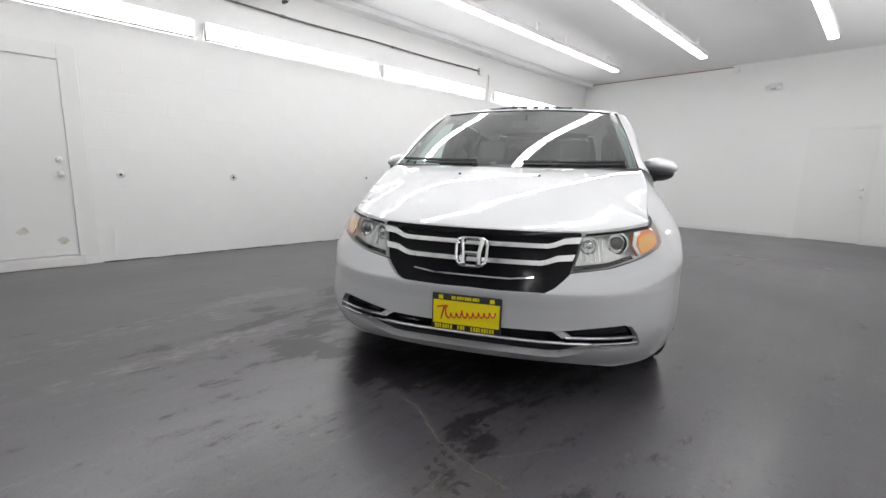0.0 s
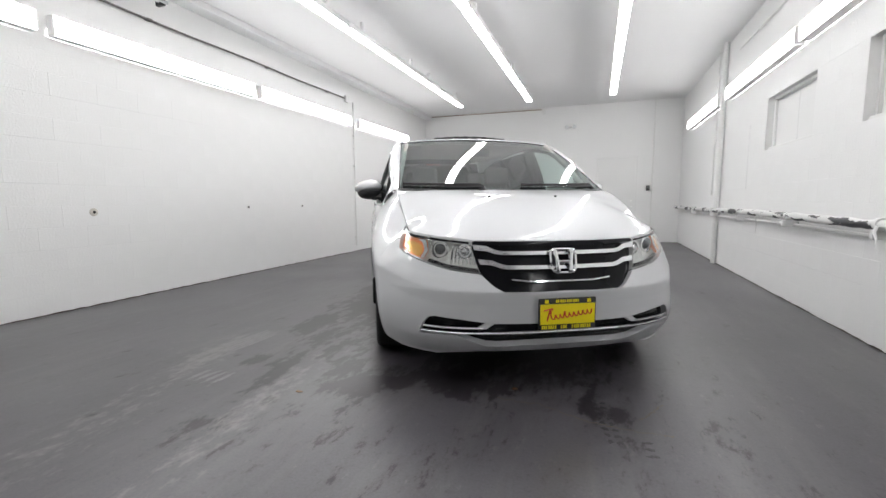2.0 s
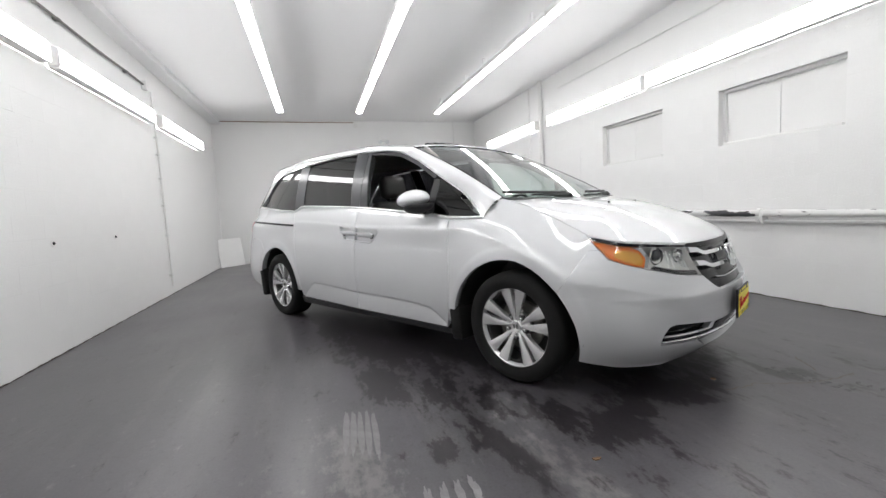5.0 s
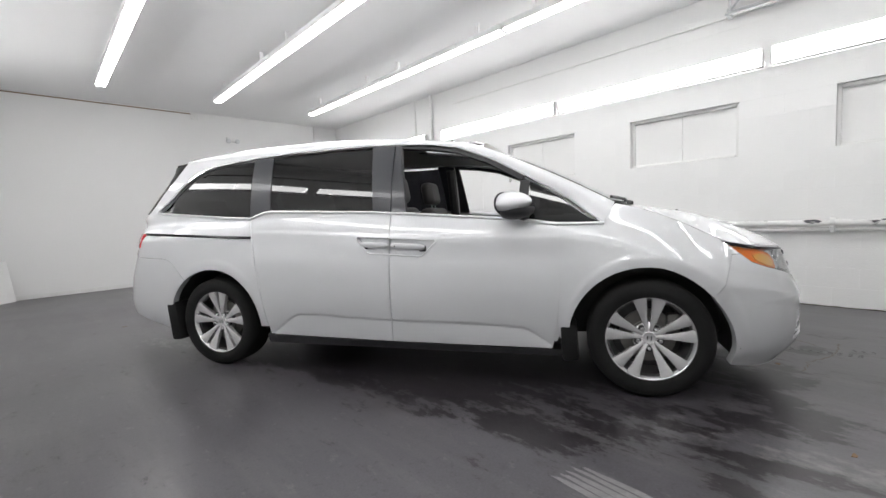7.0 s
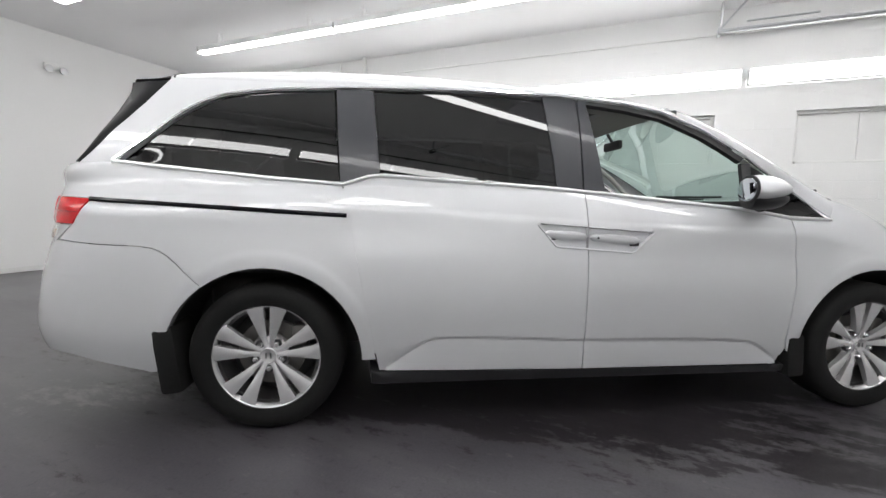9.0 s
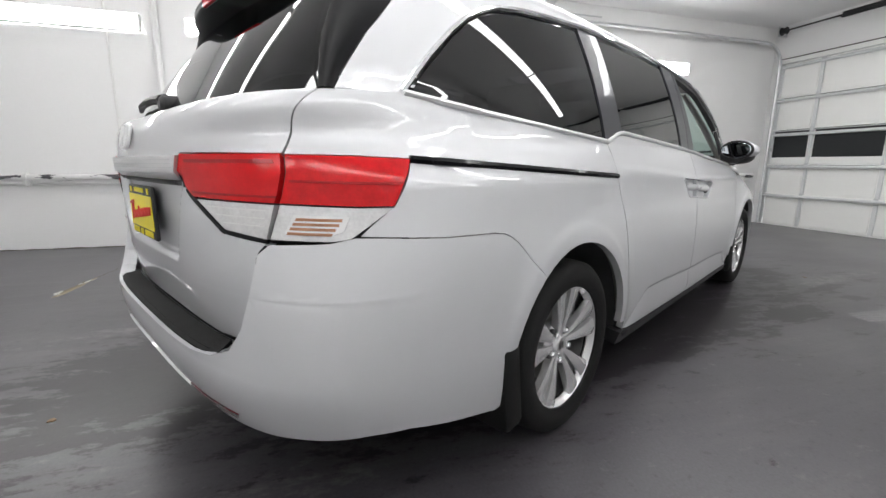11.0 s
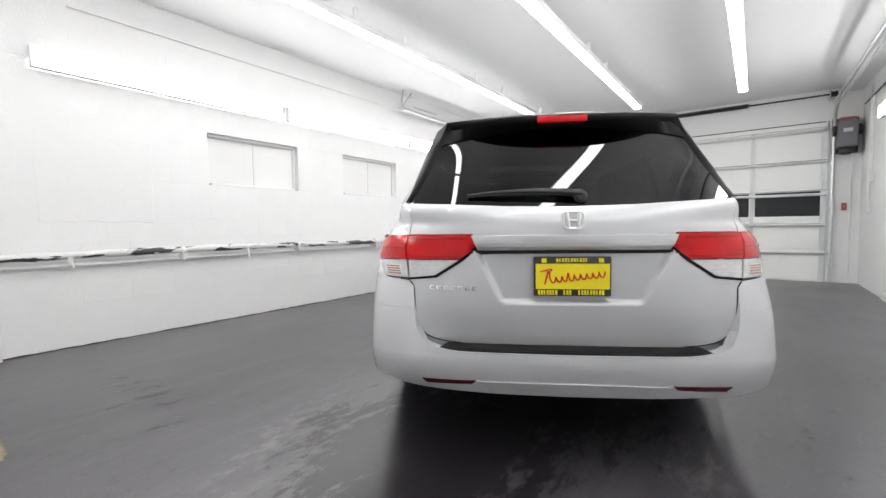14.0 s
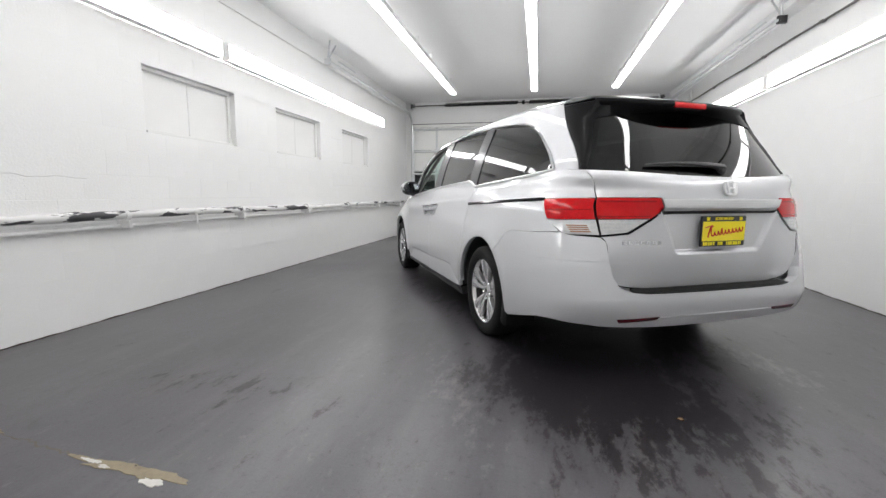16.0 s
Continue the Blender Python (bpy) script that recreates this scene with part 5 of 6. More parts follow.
# headlights
LAMP = [*LAMP_TOP[::-1], *LAMP_LOW[::-1]]
cups = panel("headlight", LAMP, on_ring(), LAMPBOWL, car, "clear headlight with amber turn lamp", offset=-0.045, rim=-0.043)
for cup, s in zip(cups, (-1, 1)):
    panel("bezel", [(-1.985, 0.855), (-2.19, 0.820), (-2.42, 0.802), (-2.580, 0.790), (-2.584, 0.782), (-2.42, 0.794), (-2.19, 0.808), (-2.02, 0.836)], on_ring(), GLOSSBLACK, cup, "black upper bezel", offset=0.003, rim=0.01, sides=(s,))
    panel("lower_bezel", [(-2.345, 0.689), (-2.49, 0.658), (-2.668, 0.638), (-2.655, 0.660), (-2.49, 0.676), (-2.36, 0.705)], on_ring(), GLOSSBLACK, cup, "dark lower bezel", offset=-0.014, rim=0.02, sides=(s,))
    panel("turn_lamp", [(-1.990, 0.850), (-2.10, 0.826), (-2.285, 0.806), (-2.325, 0.745), (-2.303, 0.702), (-2.20, 0.724), (-2.11, 0.754), (-2.06, 0.794)], on_ring(), AMBER, cup, "amber turn lamp", offset=-0.014, rim=0.02, sides=(s,))
    panel("amber_reflector", [(-2.13, 0.786), (-2.20, 0.790), (-2.275, 0.772), (-2.300, 0.735), (-2.285, 0.712), (-2.20, 0.733), (-2.14, 0.758)], on_ring(), AMBERPALE, cup, "pale amber reflector", offset=-0.010, rim=0.004, sides=(s,))
    panel("clear_wedge", [(-2.235, 0.802), (-2.29, 0.802), (-2.335, 0.745), (-2.318, 0.700), (-2.300, 0.705), (-2.312, 0.745), (-2.28, 0.782)], on_ring(), CHROME, cup, "bright divider", offset=-0.008, rim=0.006, sides=(s,))
    for u, z, r in ((-2.405, 0.746, 0.050), (-2.562, 0.738, 0.040)):
        x, y = ring(u, z)
        way = Vector((0.42 * s, -1, 0)).normalized()
        b = lathe([(-0.03, r * 0.5), (0.004, r), (0.018, r), (0.020, r * 0.84), (0.004, r * 0.74)], "Z", 24)
        part("reflector_ring", turned(b, Matrix.Translation((s * (x - 0.022), y + 0.044, z)) @ way.to_track_quat("Z", "Y").to_matrix().to_4x4()), CHROME, cup)
        b = bmesh.new()
        bmesh.ops.create_uvsphere(b, u_segments=16, v_segments=10, radius=r * 0.62)
        part("projector", turned(b, Matrix.Translation((s * (x - 0.020), y + 0.040, z))), LAMPDARK if r > 0.045 else CHROME, cup)
    for k in range(7):
        u = -2.475 - 0.024 * k
        panel("reflector_rib", [(u, 0.784), (u - 0.007, 0.783), (u - 0.020, 0.684), (u - 0.013, 0.684)], on_ring(), CHROME, cup, offset=-0.040, rim=0.006, sides=(s,))
    panel("lens", LAMP, on_ring(), LAMPCOVER, cup, "clear lens", offset=0.0, rim=0.0, sides=(s,))

# plates
def plate(name, y, z, turn, tilt, label):
    p = part(name, turned(box(-0.157, 0.0, -0.083, 0.157, 0.012, 0.083, 0.006, 2), Matrix.Translation((0, y, z)) @ pose(0, 0, 0, tilt, 0, turn)), BLACKPLASTIC, car, label)

    def on(x0, z0, x1, z1, d, material, sub, lean=0.0):
        b = turned(box(-abs(x1 - x0) / 2, -d, -abs(z1 - z0) / 2, abs(x1 - x0) / 2, 0.0, abs(z1 - z0) / 2), Matrix.Translation((0, y, z)) @ pose(0, 0, 0, tilt, 0, turn) @ Matrix.Translation(((x0 + x1) / 2, -0.0005, (z0 + z1) / 2)) @ pose(0, 0, 0, 0, lean, 0))
        part(sub, b, material, p, smooth=0)

    on(-0.149, -0.053, 0.149, 0.053, 0.0015, PLATEYELLOW, "sheet")
    for x0, n, zc, tall in ((-0.066, 11, 0.068, 0.015), (-0.140, 7, -0.067, 0.019), (-0.036, 3, -0.067, 0.019), (0.024, 9, -0.067, 0.019)):
        for k in range(n):
            on(x0 + 0.0118 * k, zc - tall / 2, x0 + 0.0118 * k + (0.0085 if (k * 7 + n) % 3 else 0.006), zc + tall / 2, 0.0015, PLATEYELLOW, "caption_bar")
    for x in (-0.115, 0.115):
        on(x - 0.010, 0.058, x + 0.010, 0.076, 0.002, PLATEYELLOW, "corner_mark")
    at = Matrix.Translation((0, y, z)) @ pose(0, 0, 0, tilt, 0, turn)
    part("script_stroke", turned(tube([(-0.112, -0.003, -0.034), (-0.106, -0.003, -0.008), (-0.097, -0.003, 0.024)], [0.003, 0.004, 0.005], 6), at), PLATERED, p)
    flow = [(-0.132 + 0.05 * math.sin(f * 2.2), -0.003, 0.020 + 0.010 * math.sin(f * 3.0)) for f in np.linspace(0, 1, 9)]
    flow += [(-0.092 + 0.222 * f - 0.004 * math.sin(2 * math.pi * 9 * f), -0.003, -0.016 + 0.026 * f + (0.011 if 0.3 < f < 0.36 else 0.0) + 0.012 * math.sin(2 * math.pi * 9 * f + 1.2)) for f in np.linspace(0, 1, 90)]
    part("script_stroke", turned(tube(flow, 0.0034, 5), at), PLATERED, p)
    return p


plate("front_plate", -2.472, 0.430, 0, 0, "yellow dealer plate in a black frame")
plate("rear_plate", 2.612, 0.855, 180, 0, "yellow dealer plate in a black frame")


def badge(y, z, turn, tilt, w, h, label, metal=CHROME):
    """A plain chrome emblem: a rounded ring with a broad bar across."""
    m = Matrix.Translation((0, y, z)) @ pose(0, 0, 0, tilt, 0, turn)
    b = bmesh.new()
    pts = [(w * (0.92 + 0.08 * math.sin(a)) * math.copysign(abs(math.cos(a)) ** 0.45, math.cos(a)), -0.006, h * math.copysign(abs(math.sin(a)) ** 0.45, math.sin(a))) for a in np.linspace(0, 2 * math.pi, 37)]
    tube(pts, 0.0065, 6, b)
    em = part("badge", turned(b, m), metal, car, label)
    for s in (-1, 1):
        part("upright", turned(tube([(s * w * 0.46, -0.008, -h * 0.84), (s * w * 0.50, -0.012, 0), (s * w * 0.62, -0.008, h * 0.86)], [w * 0.19, w * 0.15, w * 0.19], 8), m), metal, em)
    part("cross_bar", turned(tube([(-w * 0.5, -0.010, -h * 0.08), (w * 0.5, -0.010, -h * 0.08)], h * 0.16, 8), m), metal, em)


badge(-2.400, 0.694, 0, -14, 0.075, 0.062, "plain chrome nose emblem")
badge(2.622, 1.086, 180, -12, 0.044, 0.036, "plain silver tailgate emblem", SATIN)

# ---- tail ----
for s in (-1, 1):
    outer = panel("tail_light", [(2.246, 1.019), (2.373, 1.024), (2.625, 1.027), (2.664, 0.920), (2.42, 0.914), (2.322, 0.914)], on_ring(1), REDOUTER, car, "red tail light with clear lower lens", offset=0.004, rim=0.02, sides=(s,))[0]
    panel("clear_lens", [(2.324, 0.910), (2.42, 0.910), (2.664, 0.916), (2.682, 0.838), (2.52, 0.836), (2.455, 0.842), (2.40, 0.868)], on_ring(1), CLEARLENS, outer, "clear reverse lens", offset=0.002, rim=0.02, sides=(s,))
    inner = panel("gate_light", [(2.636, 1.029), (2.966, 1.031), (3.012, 0.977), (2.942, 0.926), (2.676, 0.920)], on_ring(1), REDLENS, car, "red tailgate light with clear lower lens", offset=0.006, rim=0.02, sides=(s,))[0]
    panel("clear_lens", [(2.678, 0.916), (2.934, 0.921), (2.824, 0.853), (2.693, 0.838)], on_ring(1), CLEARLENS, inner, "clear reverse lens", offset=0.003, rim=0.02, sides=(s,))
    panel("lens_line", [(2.66, 1.016), (2.95, 1.018), (2.95, 1.010), (2.66, 1.008)], on_ring(1), LENSLINE, inner, offset=0.0075, rim=0.002, sides=(s,))
    turn = panel("turn_lamp", [(2.45, 0.891), (2.628, 0.895), (2.646, 0.852), (2.52, 0.848), (2.475, 0.858)], on_ring(1), LAMPBOWL, outer, "bright turn lamp reflector", offset=0.004, rim=0.003, sides=(s,))[0]
    for k in range(4):
        z = 0.886 - 0.0105 * k
        panel("amber_bar", [(2.475 + 0.012 * k, z), (2.620 + 0.006 * k, z + 0.002), (2.622 + 0.006 * k, z - 0.0045), (2.478 + 0.012 * k, z - 0.0065)], on_ring(1), AMBERDIM, turn, "smoked amber bar", offset=0.0055, rim=0.0012, sides=(s,))
    for k in range(3):
        panel("lens_rib", [(2.70, 0.904 - 0.018 * k), (2.885 - 0.028 * k, 0.907 - 0.018 * k), (2.882 - 0.028 * k, 0.904 - 0.018 * k), (2.70, 0.901 - 0.018 * k)], on_ring(1), LAMPBOWL, inner, offset=0.0045, rim=0.0012, sides=(s,))
    panel("lens_line", [(2.29, 0.966), (2.636, 0.972), (2.638, 0.967), (2.30, 0.961)], on_ring(1), LENSLINE, outer, offset=0.0055, rim=0.002, sides=(s,))
    panel("lens_line", [(2.67, 0.936), (2.945, 0.940), (2.94, 0.935), (2.672, 0.931)], on_ring(1), LENSLINE, inner, offset=0.0075, rim=0.002, sides=(s,))
    seam = [(2.696, 0.822), (2.712, 0.806), (2.72, 0.79), (2.725, 0.74), (2.729, 0.70), (2.736, 0.66), (2.745, 0.625), (2.762, 0.600), (2.785, 0.579), (2.82, 0.565), (2.87, 0.555), (2.95, 0.549)]
    part("gate_seam", tube([(s * ring(u, z, 1)[0], ring(u, z, 1)[1], z) for u, z in seam], 0.003, 6), GLOSSBLACK, car, "dark seam beside the tailgate")
    panel("lamp_rim", [(3.012, 0.984), (3.026, 0.974), (2.952, 0.916), (2.832, 0.842), (2.69, 0.827), (2.69, 0.836), (2.826, 0.851), (2.943, 0.924)], on_ring(1), GLOSSBLACK, inner, offset=0.004, rim=0.01, sides=(s,))
    panel("reflector", [(2.77, 0.400), (3.02, 0.408), (3.00, 0.390), (2.79, 0.380)], on_ring(0), DARKRED, car, "dark red bumper reflector", offset=0.004, rim=0.01, sides=(s,))
panel("garnish_bar", [(2.972, 1.027), (UR, 1.028), (UR, 0.977), (3.016, 0.975)], on_ring(1), SATIN, car, "broad satin silver bar across the tailgate", offset=0.014, rim=0.03, centre=UR)
for k in range(4):
    z = 0.986 + 0.010 * k
    panel("bar_groove", [(3.01, z), (UR, z), (UR, z + 0.002), (3.01, z + 0.002)], on_ring(1), GATERIB, car, offset=0.0150, rim=0.002, centre=UR)
panel("bar_shadow_gap", [(3.01, 0.974), (UR, 0.975), (UR, 0.950), (2.985, 0.948)], on_ring(1), BLACKPLASTIC, car, "black plate lamp housing", offset=0.006, rim=0.02, centre=UR)
panel("bumper_crease", [(3.02, 0.405), (UR, 0.407), (UR, 0.398), (3.03, 0.396)], on_ring(0), SILVER, car, offset=0.006, rim=0.01, centre=UR)
for k in range(7):
    u, wide = 2.800 + 0.033 * k, (0.022, 0.024, 0.023, 0.022, 0.020, 0.021, 0.022)[k]
    for z0, z1 in ((0.8045, 0.8075), (0.7905, 0.7935)):
        panel("name_bar", [(u, z1), (u + wide, z1), (u + wide + 0.0005, z0), (u + 0.0005, z0)], on_ring(1), CHROME, car, "plain bar where lettering stands", offset=0.003, rim=0.003, sides=(1,))
    panel("name_bar", [(u, 0.804), (u + 0.006, 0.804), (u + 0.008, 0.794), (u + 0.002, 0.794)], on_ring(1), CHROME, car, "plain bar where lettering stands", offset=0.003, rim=0.003, sides=(1,))
pad = bmesh.new()
front_pts = [(x, ring(u_rear(abs(x), 0.528), 0.528)[1] - 0.010, 0.526) for x in np.linspace(-0.57, 0.57, 25)]
rear_pts = [(x, ring(u_rear(abs(x), 0.553, 1), 0.553, 1)[1] + 0.010, 0.540) for x in np.linspace(-0.53, 0.53, 25)]
lo_v = [pad.verts.new(p) for p in front_pts]
hi_v = [pad.verts.new(p) for p in rear_pts]
for k in range(24):
    pad.faces.new((lo_v[k], lo_v[k + 1], hi_v[k + 1], hi_v[k]))
ext = bmesh.ops.extrude_face_region(pad, geom=pad.faces[:])
bmesh.ops.translate(pad, verts=[g for g in ext["geom"] if isinstance(g, bmesh.types.BMVert)], vec=(0, 0, 0.012))
step_pad = part("bumper_step", pad, RUBBER, car, "black ribbed bumper step pad", 30)
for k in range(5):
    part("rib", tube([(x, y - 0.014 - 0.016 * k, 0.5405 + 0.0012 * k) for x, y, z in front_pts[1:-1]], 0.0028, 5), RUBBER, step_pad)
ledge = bmesh.new()
a_v = [ledge.verts.new((x, ring(u_rear(abs(x), 0.528, 2), 0.528, 2)[1] - 0.004, 0.5275)) for x in np.linspace(-0.72, 0.72, 31)]
b_v = [ledge.verts.new((x, ring(u_rear(abs(x), 0.528, 1), 0.528, 1)[1] - 0.03, 0.5275)) for x in np.linspace(-0.70, 0.70, 31)]
for k in range(30):
    ledge.faces.new((a_v[k], a_v[k + 1], b_v[k + 1], b_v[k]))
part("bumper_ledge", ledge, SILVER, car)

# ---- cabin shell ----
ROOF_EDGE = [(-0.62, 1.420), (-0.395, 1.513), (-0.20, 1.549), (0.140, 1.577), (0.488, 1.587), (0.850, 1.583), (1.180, 1.580), (1.500, 1.580), (1.781, 1.588), (1.998, 1.594)]
ROOF_TOP = [(-0.60, 1.548), (-0.50, 1.570), (-0.25, 1.614), (0.0, 1.655), (0.20, 1.683), (0.60, 1.720), (1.0, 1.736), (1.40, 1.733), (1.70, 1.715), (1.998, 1.682)]
SUNROOF = (-0.26, 0.22, 0.40)


def roof_point(y, f, sink=0.0):
    """f runs from 0 at the edge of the roof to 1 in the middle."""
    ze, zc = table(ROOF_EDGE, y), table(ROOF_TOP, y)
    xe, a = flank(y, ze), f * math.pi / 2
    n = 2.0 + 0.4 * ease(-0.2, -0.6, y)
    bow = -0.03 * ease(-0.25, -0.47, y) * math.sin(a)
    return (xe * math.cos(a) ** (2 / n) - sink * math.cos(a), y + bow, ze + (zc - ze) * math.sin(a) ** (2 / n) - sink * math.sin(a))


def roof_sheet(name, material, sink, label=""):
    bm = bmesh.new()
    ys = [-0.47, -0.43, -0.38, SUNROOF[0], -0.2, -0.1, 0.0, 0.1, SUNROOF[1], 0.35, 0.5, 0.65, 0.8, 0.95, 1.1, 1.25, 1.4, 1.55, 1.7, 1.85, 1.95, 1.998]
    fs = [k / 16 for k in range(17)]
    grid = []
    for y in ys:
        half = [roof_point(y, f, sink) for f in fs]
        grid.append([bm.verts.new(p) for p in half + [(-x, b, c) for x, b, c in half[-2::-1]]])
    for a, b in zip(grid, grid[1:]):
        for k in range(len(a) - 1):
            mid = (a[k].co + b[k + 1].co) / 2
            if SUNROOF[0] < mid.y < SUNROOF[1] and abs(mid.x) < SUNROOF[2]:
                continue
            bm.faces.new((a[k], a[k + 1], b[k + 1], b[k]))
    return part(name, bm, material, car, label, 60)


roof_sheet("roof", SILVER, 0.0)
roof_sheet("headliner", CABIN, 0.045, "grey fabric headliner")
part("sunroof_frame", tube([(x, y, table(ROOF_TOP, y) - 0.16 * x * x + 0.002) for x, y in [(-0.39, SUNROOF[0]), (-0.2, SUNROOF[0]), (0, SUNROOF[0]), (0.2, SUNROOF[0]), (0.39, SUNROOF[0]), (0.39, -0.04), (0.39, SUNROOF[1]), (0, SUNROOF[1]), (-0.39, SUNROOF[1]), (-0.39, -0.04), (-0.39, SUNROOF[0])]], 0.012, 6), BLACKPLASTIC, car, "black sunroof frame")
deflector = part("wind_deflector", tube([(x, SUNROOF[0] + 0.02 + 0.05 * x * x, table(ROOF_TOP, SUNROOF[0]) - 0.16 * x * x + 0.026) for x in np.linspace(-0.36, 0.36, 13)], 0.007, 6), BLACKPLASTIC, car, "black sunroof wind deflector")
for k in range(8):
    x = -0.33 + 0.094 * k
    part("tab", box(x - 0.022, SUNROOF[0] + 0.012, table(ROOF_TOP, SUNROOF[0]) - 0.16 * x * x - 0.01, x + 0.022, SUNROOF[0] + 0.024, table(ROOF_TOP, SUNROOF[0]) - 0.16 * x * x + 0.034), BLACKPLASTIC, deflector)
rows = [[(x, y, table(ROOF_TOP, y) - 0.16 * x * x + 0.008 + 0.01 * (y - 0.2)) for x in np.linspace(-0.40, 0.40, 9)] for y in np.linspace(0.20, 0.68, 5)]
loft("sunroof_glass", rows, PRIVACY, car, "dark sunroof glass slid open", rim=0.008)

TOPLINE = [(2.179, 1.190), (2.053, 1.300), (1.948, 1.390), (1.871, 1.445), (1.799, 1.484), (1.709, 1.514), (1.580, 1.533), (1.450, 1.544), (1.180, 1.562), (0.850, 1.574), (0.488, 1.578), (0.139, 1.570), (-0.199, 1.542), (-0.395, 1.506), (-0.614, 1.416), (-0.827, 1.294), (-1.073, 1.142), (-1.200, 1.040), (-1.272, 0.986)]
panel("rear_pillar", [(2.179, 1.184), (2.053, 1.298), (1.948, 1.388), (1.871, 1.443), (1.799, 1.482), (1.709, 1.512), (1.580, 1.531), (1.450, 1.542), (1.180, 1.560), (1.180, 1.582), (1.500, 1.582), (1.781, 1.590), (1.996, 1.594), (2.045, 1.530), (2.095, 1.467), (2.17, 1.386), (2.22, 1.337), (2.345, 1.184)], on_flank, SILVER, car, "silver rear roof pillar", rim=0.02)
panel("roof_rail", [(1.178, 1.560), (0.85, 1.572), (0.488, 1.576), (0.139, 1.568), (-0.199, 1.540), (-0.395, 1.504), (-0.47, 1.474), (-0.47, 1.486), (-0.395, 1.515), (-0.2, 1.551), (0.14, 1.579), (0.488, 1.589), (0.85, 1.585), (1.178, 1.582)], on_flank, SILVER, car, rim=0.02)

WS_LOW = [(0.785 * a, -1.50 + 0.16 * abs(a) ** 2.2, 1.090 + 0.015 * abs(a) ** 2.5) for a in (1.0, 0.9, 0.75, 0.6, 0.4, 0.2, 0.0)]
WS_TOP = [(0.704 * a, -0.505 + 0.025 * a * a, 1.567 - 0.035 * abs(a) ** 2.5) for a in (1.0, 0.9, 0.75, 0.6, 0.4, 0.2, 0.0)]
rows = [[tuple(p + (q - p) * t for p, q in zip(a, b)) for a, b in zip(WS_LOW, WS_TOP)] for t in np.linspace(0, 1, 11)]
rows = [[(x, y - 0.012 * math.sin(math.pi * k / 10), z + 0.016 * math.sin(math.pi * k / 10)) for x, y, z in row] for k, row in enumerate(rows)]
shield = loft("windshield", mirror_rows(rows), WINDSHIELD, car, "clear green-tinted windshield")
shield.visible_shadow = False
part("windshield_seal", tube([(p[0], p[1], p[2] + 0.001) for p in mirror_rows(rows)[-1]], 0.005, 6), GLOSSBLACK, shield)
for s in (-1, 1):
    part("windshield_seal", tube([(s * (r[0][0] - 0.004), r[0][1] - 0.002, r[0][2]) for r in rows], 0.0035, 6), GLOSSBLACK, shield)
part("roof_header", tube([(x, y + 0.014, z + 0.006) for x, y, z in mirror_rows(rows)[-1]], 0.013, 8), SILVER, car)
cowl = [[(0.79 * a, y + 0.16 * abs(a) ** 2.2, z + 0.015 * abs(a) ** 2.5) for a in (1.0, 0.8, 0.6, 0.4, 0.2, 0.0)] for y, z in ((-1.545, 1.076), (-1.52, 1.084), (-1.485, 1.090))]
loft("cowl", mirror_rows(cowl), BLACKPLASTIC, car, "black windshield cowl", rim=0.04)
for s in (-1, 1):
    rows_p = []
    foot = [(y, table([(-1.272, 0.990), (-1.20, 1.044), (-1.073, 1.146), (-0.827, 1.298), (-0.62, 1.420), (-0.47, 1.482)], y)) for y in np.linspace(-1.272, -0.465, 12)]
    for k, (y, z) in enumerate(foot):
        t = k / 11
        a = Vector((flank(y, z), y, z))
        src = rows[round(10 * t)][0] if t in (0, 1) else tuple(p + (q - p) * (10 * t - int(10 * t)) for p, q in zip(rows[int(10 * t)][0], rows[min(10, int(10 * t) + 1)][0]))
        b = Vector(src)
        row = []
        for j in range(6):
            f = j / 5
            p = a.lerp(b, f) + Vector((0.022, -0.010, 0.016)) * math.sin(math.pi * f)
            row.append((s * p.x, p.y, p.z))
        rows_p.append(row)
    loft("front_pillar", rows_p, SILVER, car, "silver windshield pillar")
    part("window_trim", tube([(s * (flank(y, z) + 0.003), y, z) for y, z in TOPLINE], 0.009, 6), CHROME, car, "chrome window trim")
    belt = [(-1.272, 0.986), *BELT_F, (0.175, 1.109), (0.600, 1.131), (1.000, 1.150), (1.060, 1.142), (1.170, 1.106), (1.500, 1.128), (1.871, 1.160), (2.179, 1.188)]
    part("belt_trim", tube([(s * (flank(y, z) + 0.004), y, z) for y, z in belt], 0.009, 8), SATIN, car, "chrome belt trim")

# side windows and pillars
panel("sliding_window", [(0.180, 1.114), (0.222, 1.548), (0.63, 1.555), (1.040, 1.546), (1.005, 1.152), (0.6, 1.134)], on_flank, PRIVACY, car, "dark privacy window", offset=-0.006, rim=0.004, step=0.02)
panel("rear_side_window", [(1.190, 1.118), (1.225, 1.545), (1.450, 1.534), (1.580, 1.523), (1.709, 1.502), (1.790, 1.472), (1.862, 1.434), (1.935, 1.380), (2.034, 1.292), (2.143, 1.194), (1.690, 1.150)], on_flank, PRIVACY, car, "dark privacy window", offset=-0.006, rim=0.004, step=0.02)
panel("middle_pillar", [(-0.060, 1.095), (0.045, 1.100), (0.045, 1.566), (-0.01, 1.560), (0.005, 1.53)], on_flank, PILLAR, car, "glossy dark window pillar", rim=0.02)
panel("middle_pillar", [(0.052, 1.102), (0.178, 1.112), (0.220, 1.552), (0.220, 1.570), (0.052, 1.566)], on_flank, PILLAR, car, "glossy dark window pillar", rim=0.02)
panel("rear_door_pillar", [(1.008, 1.152), (1.06, 1.143), (1.168, 1.104), (1.182, 1.118), (1.216, 1.548), (1.170, 1.558), (1.044, 1.552)], on_flank, PILLAR, car, "glossy dark window pillar", rim=0.02)
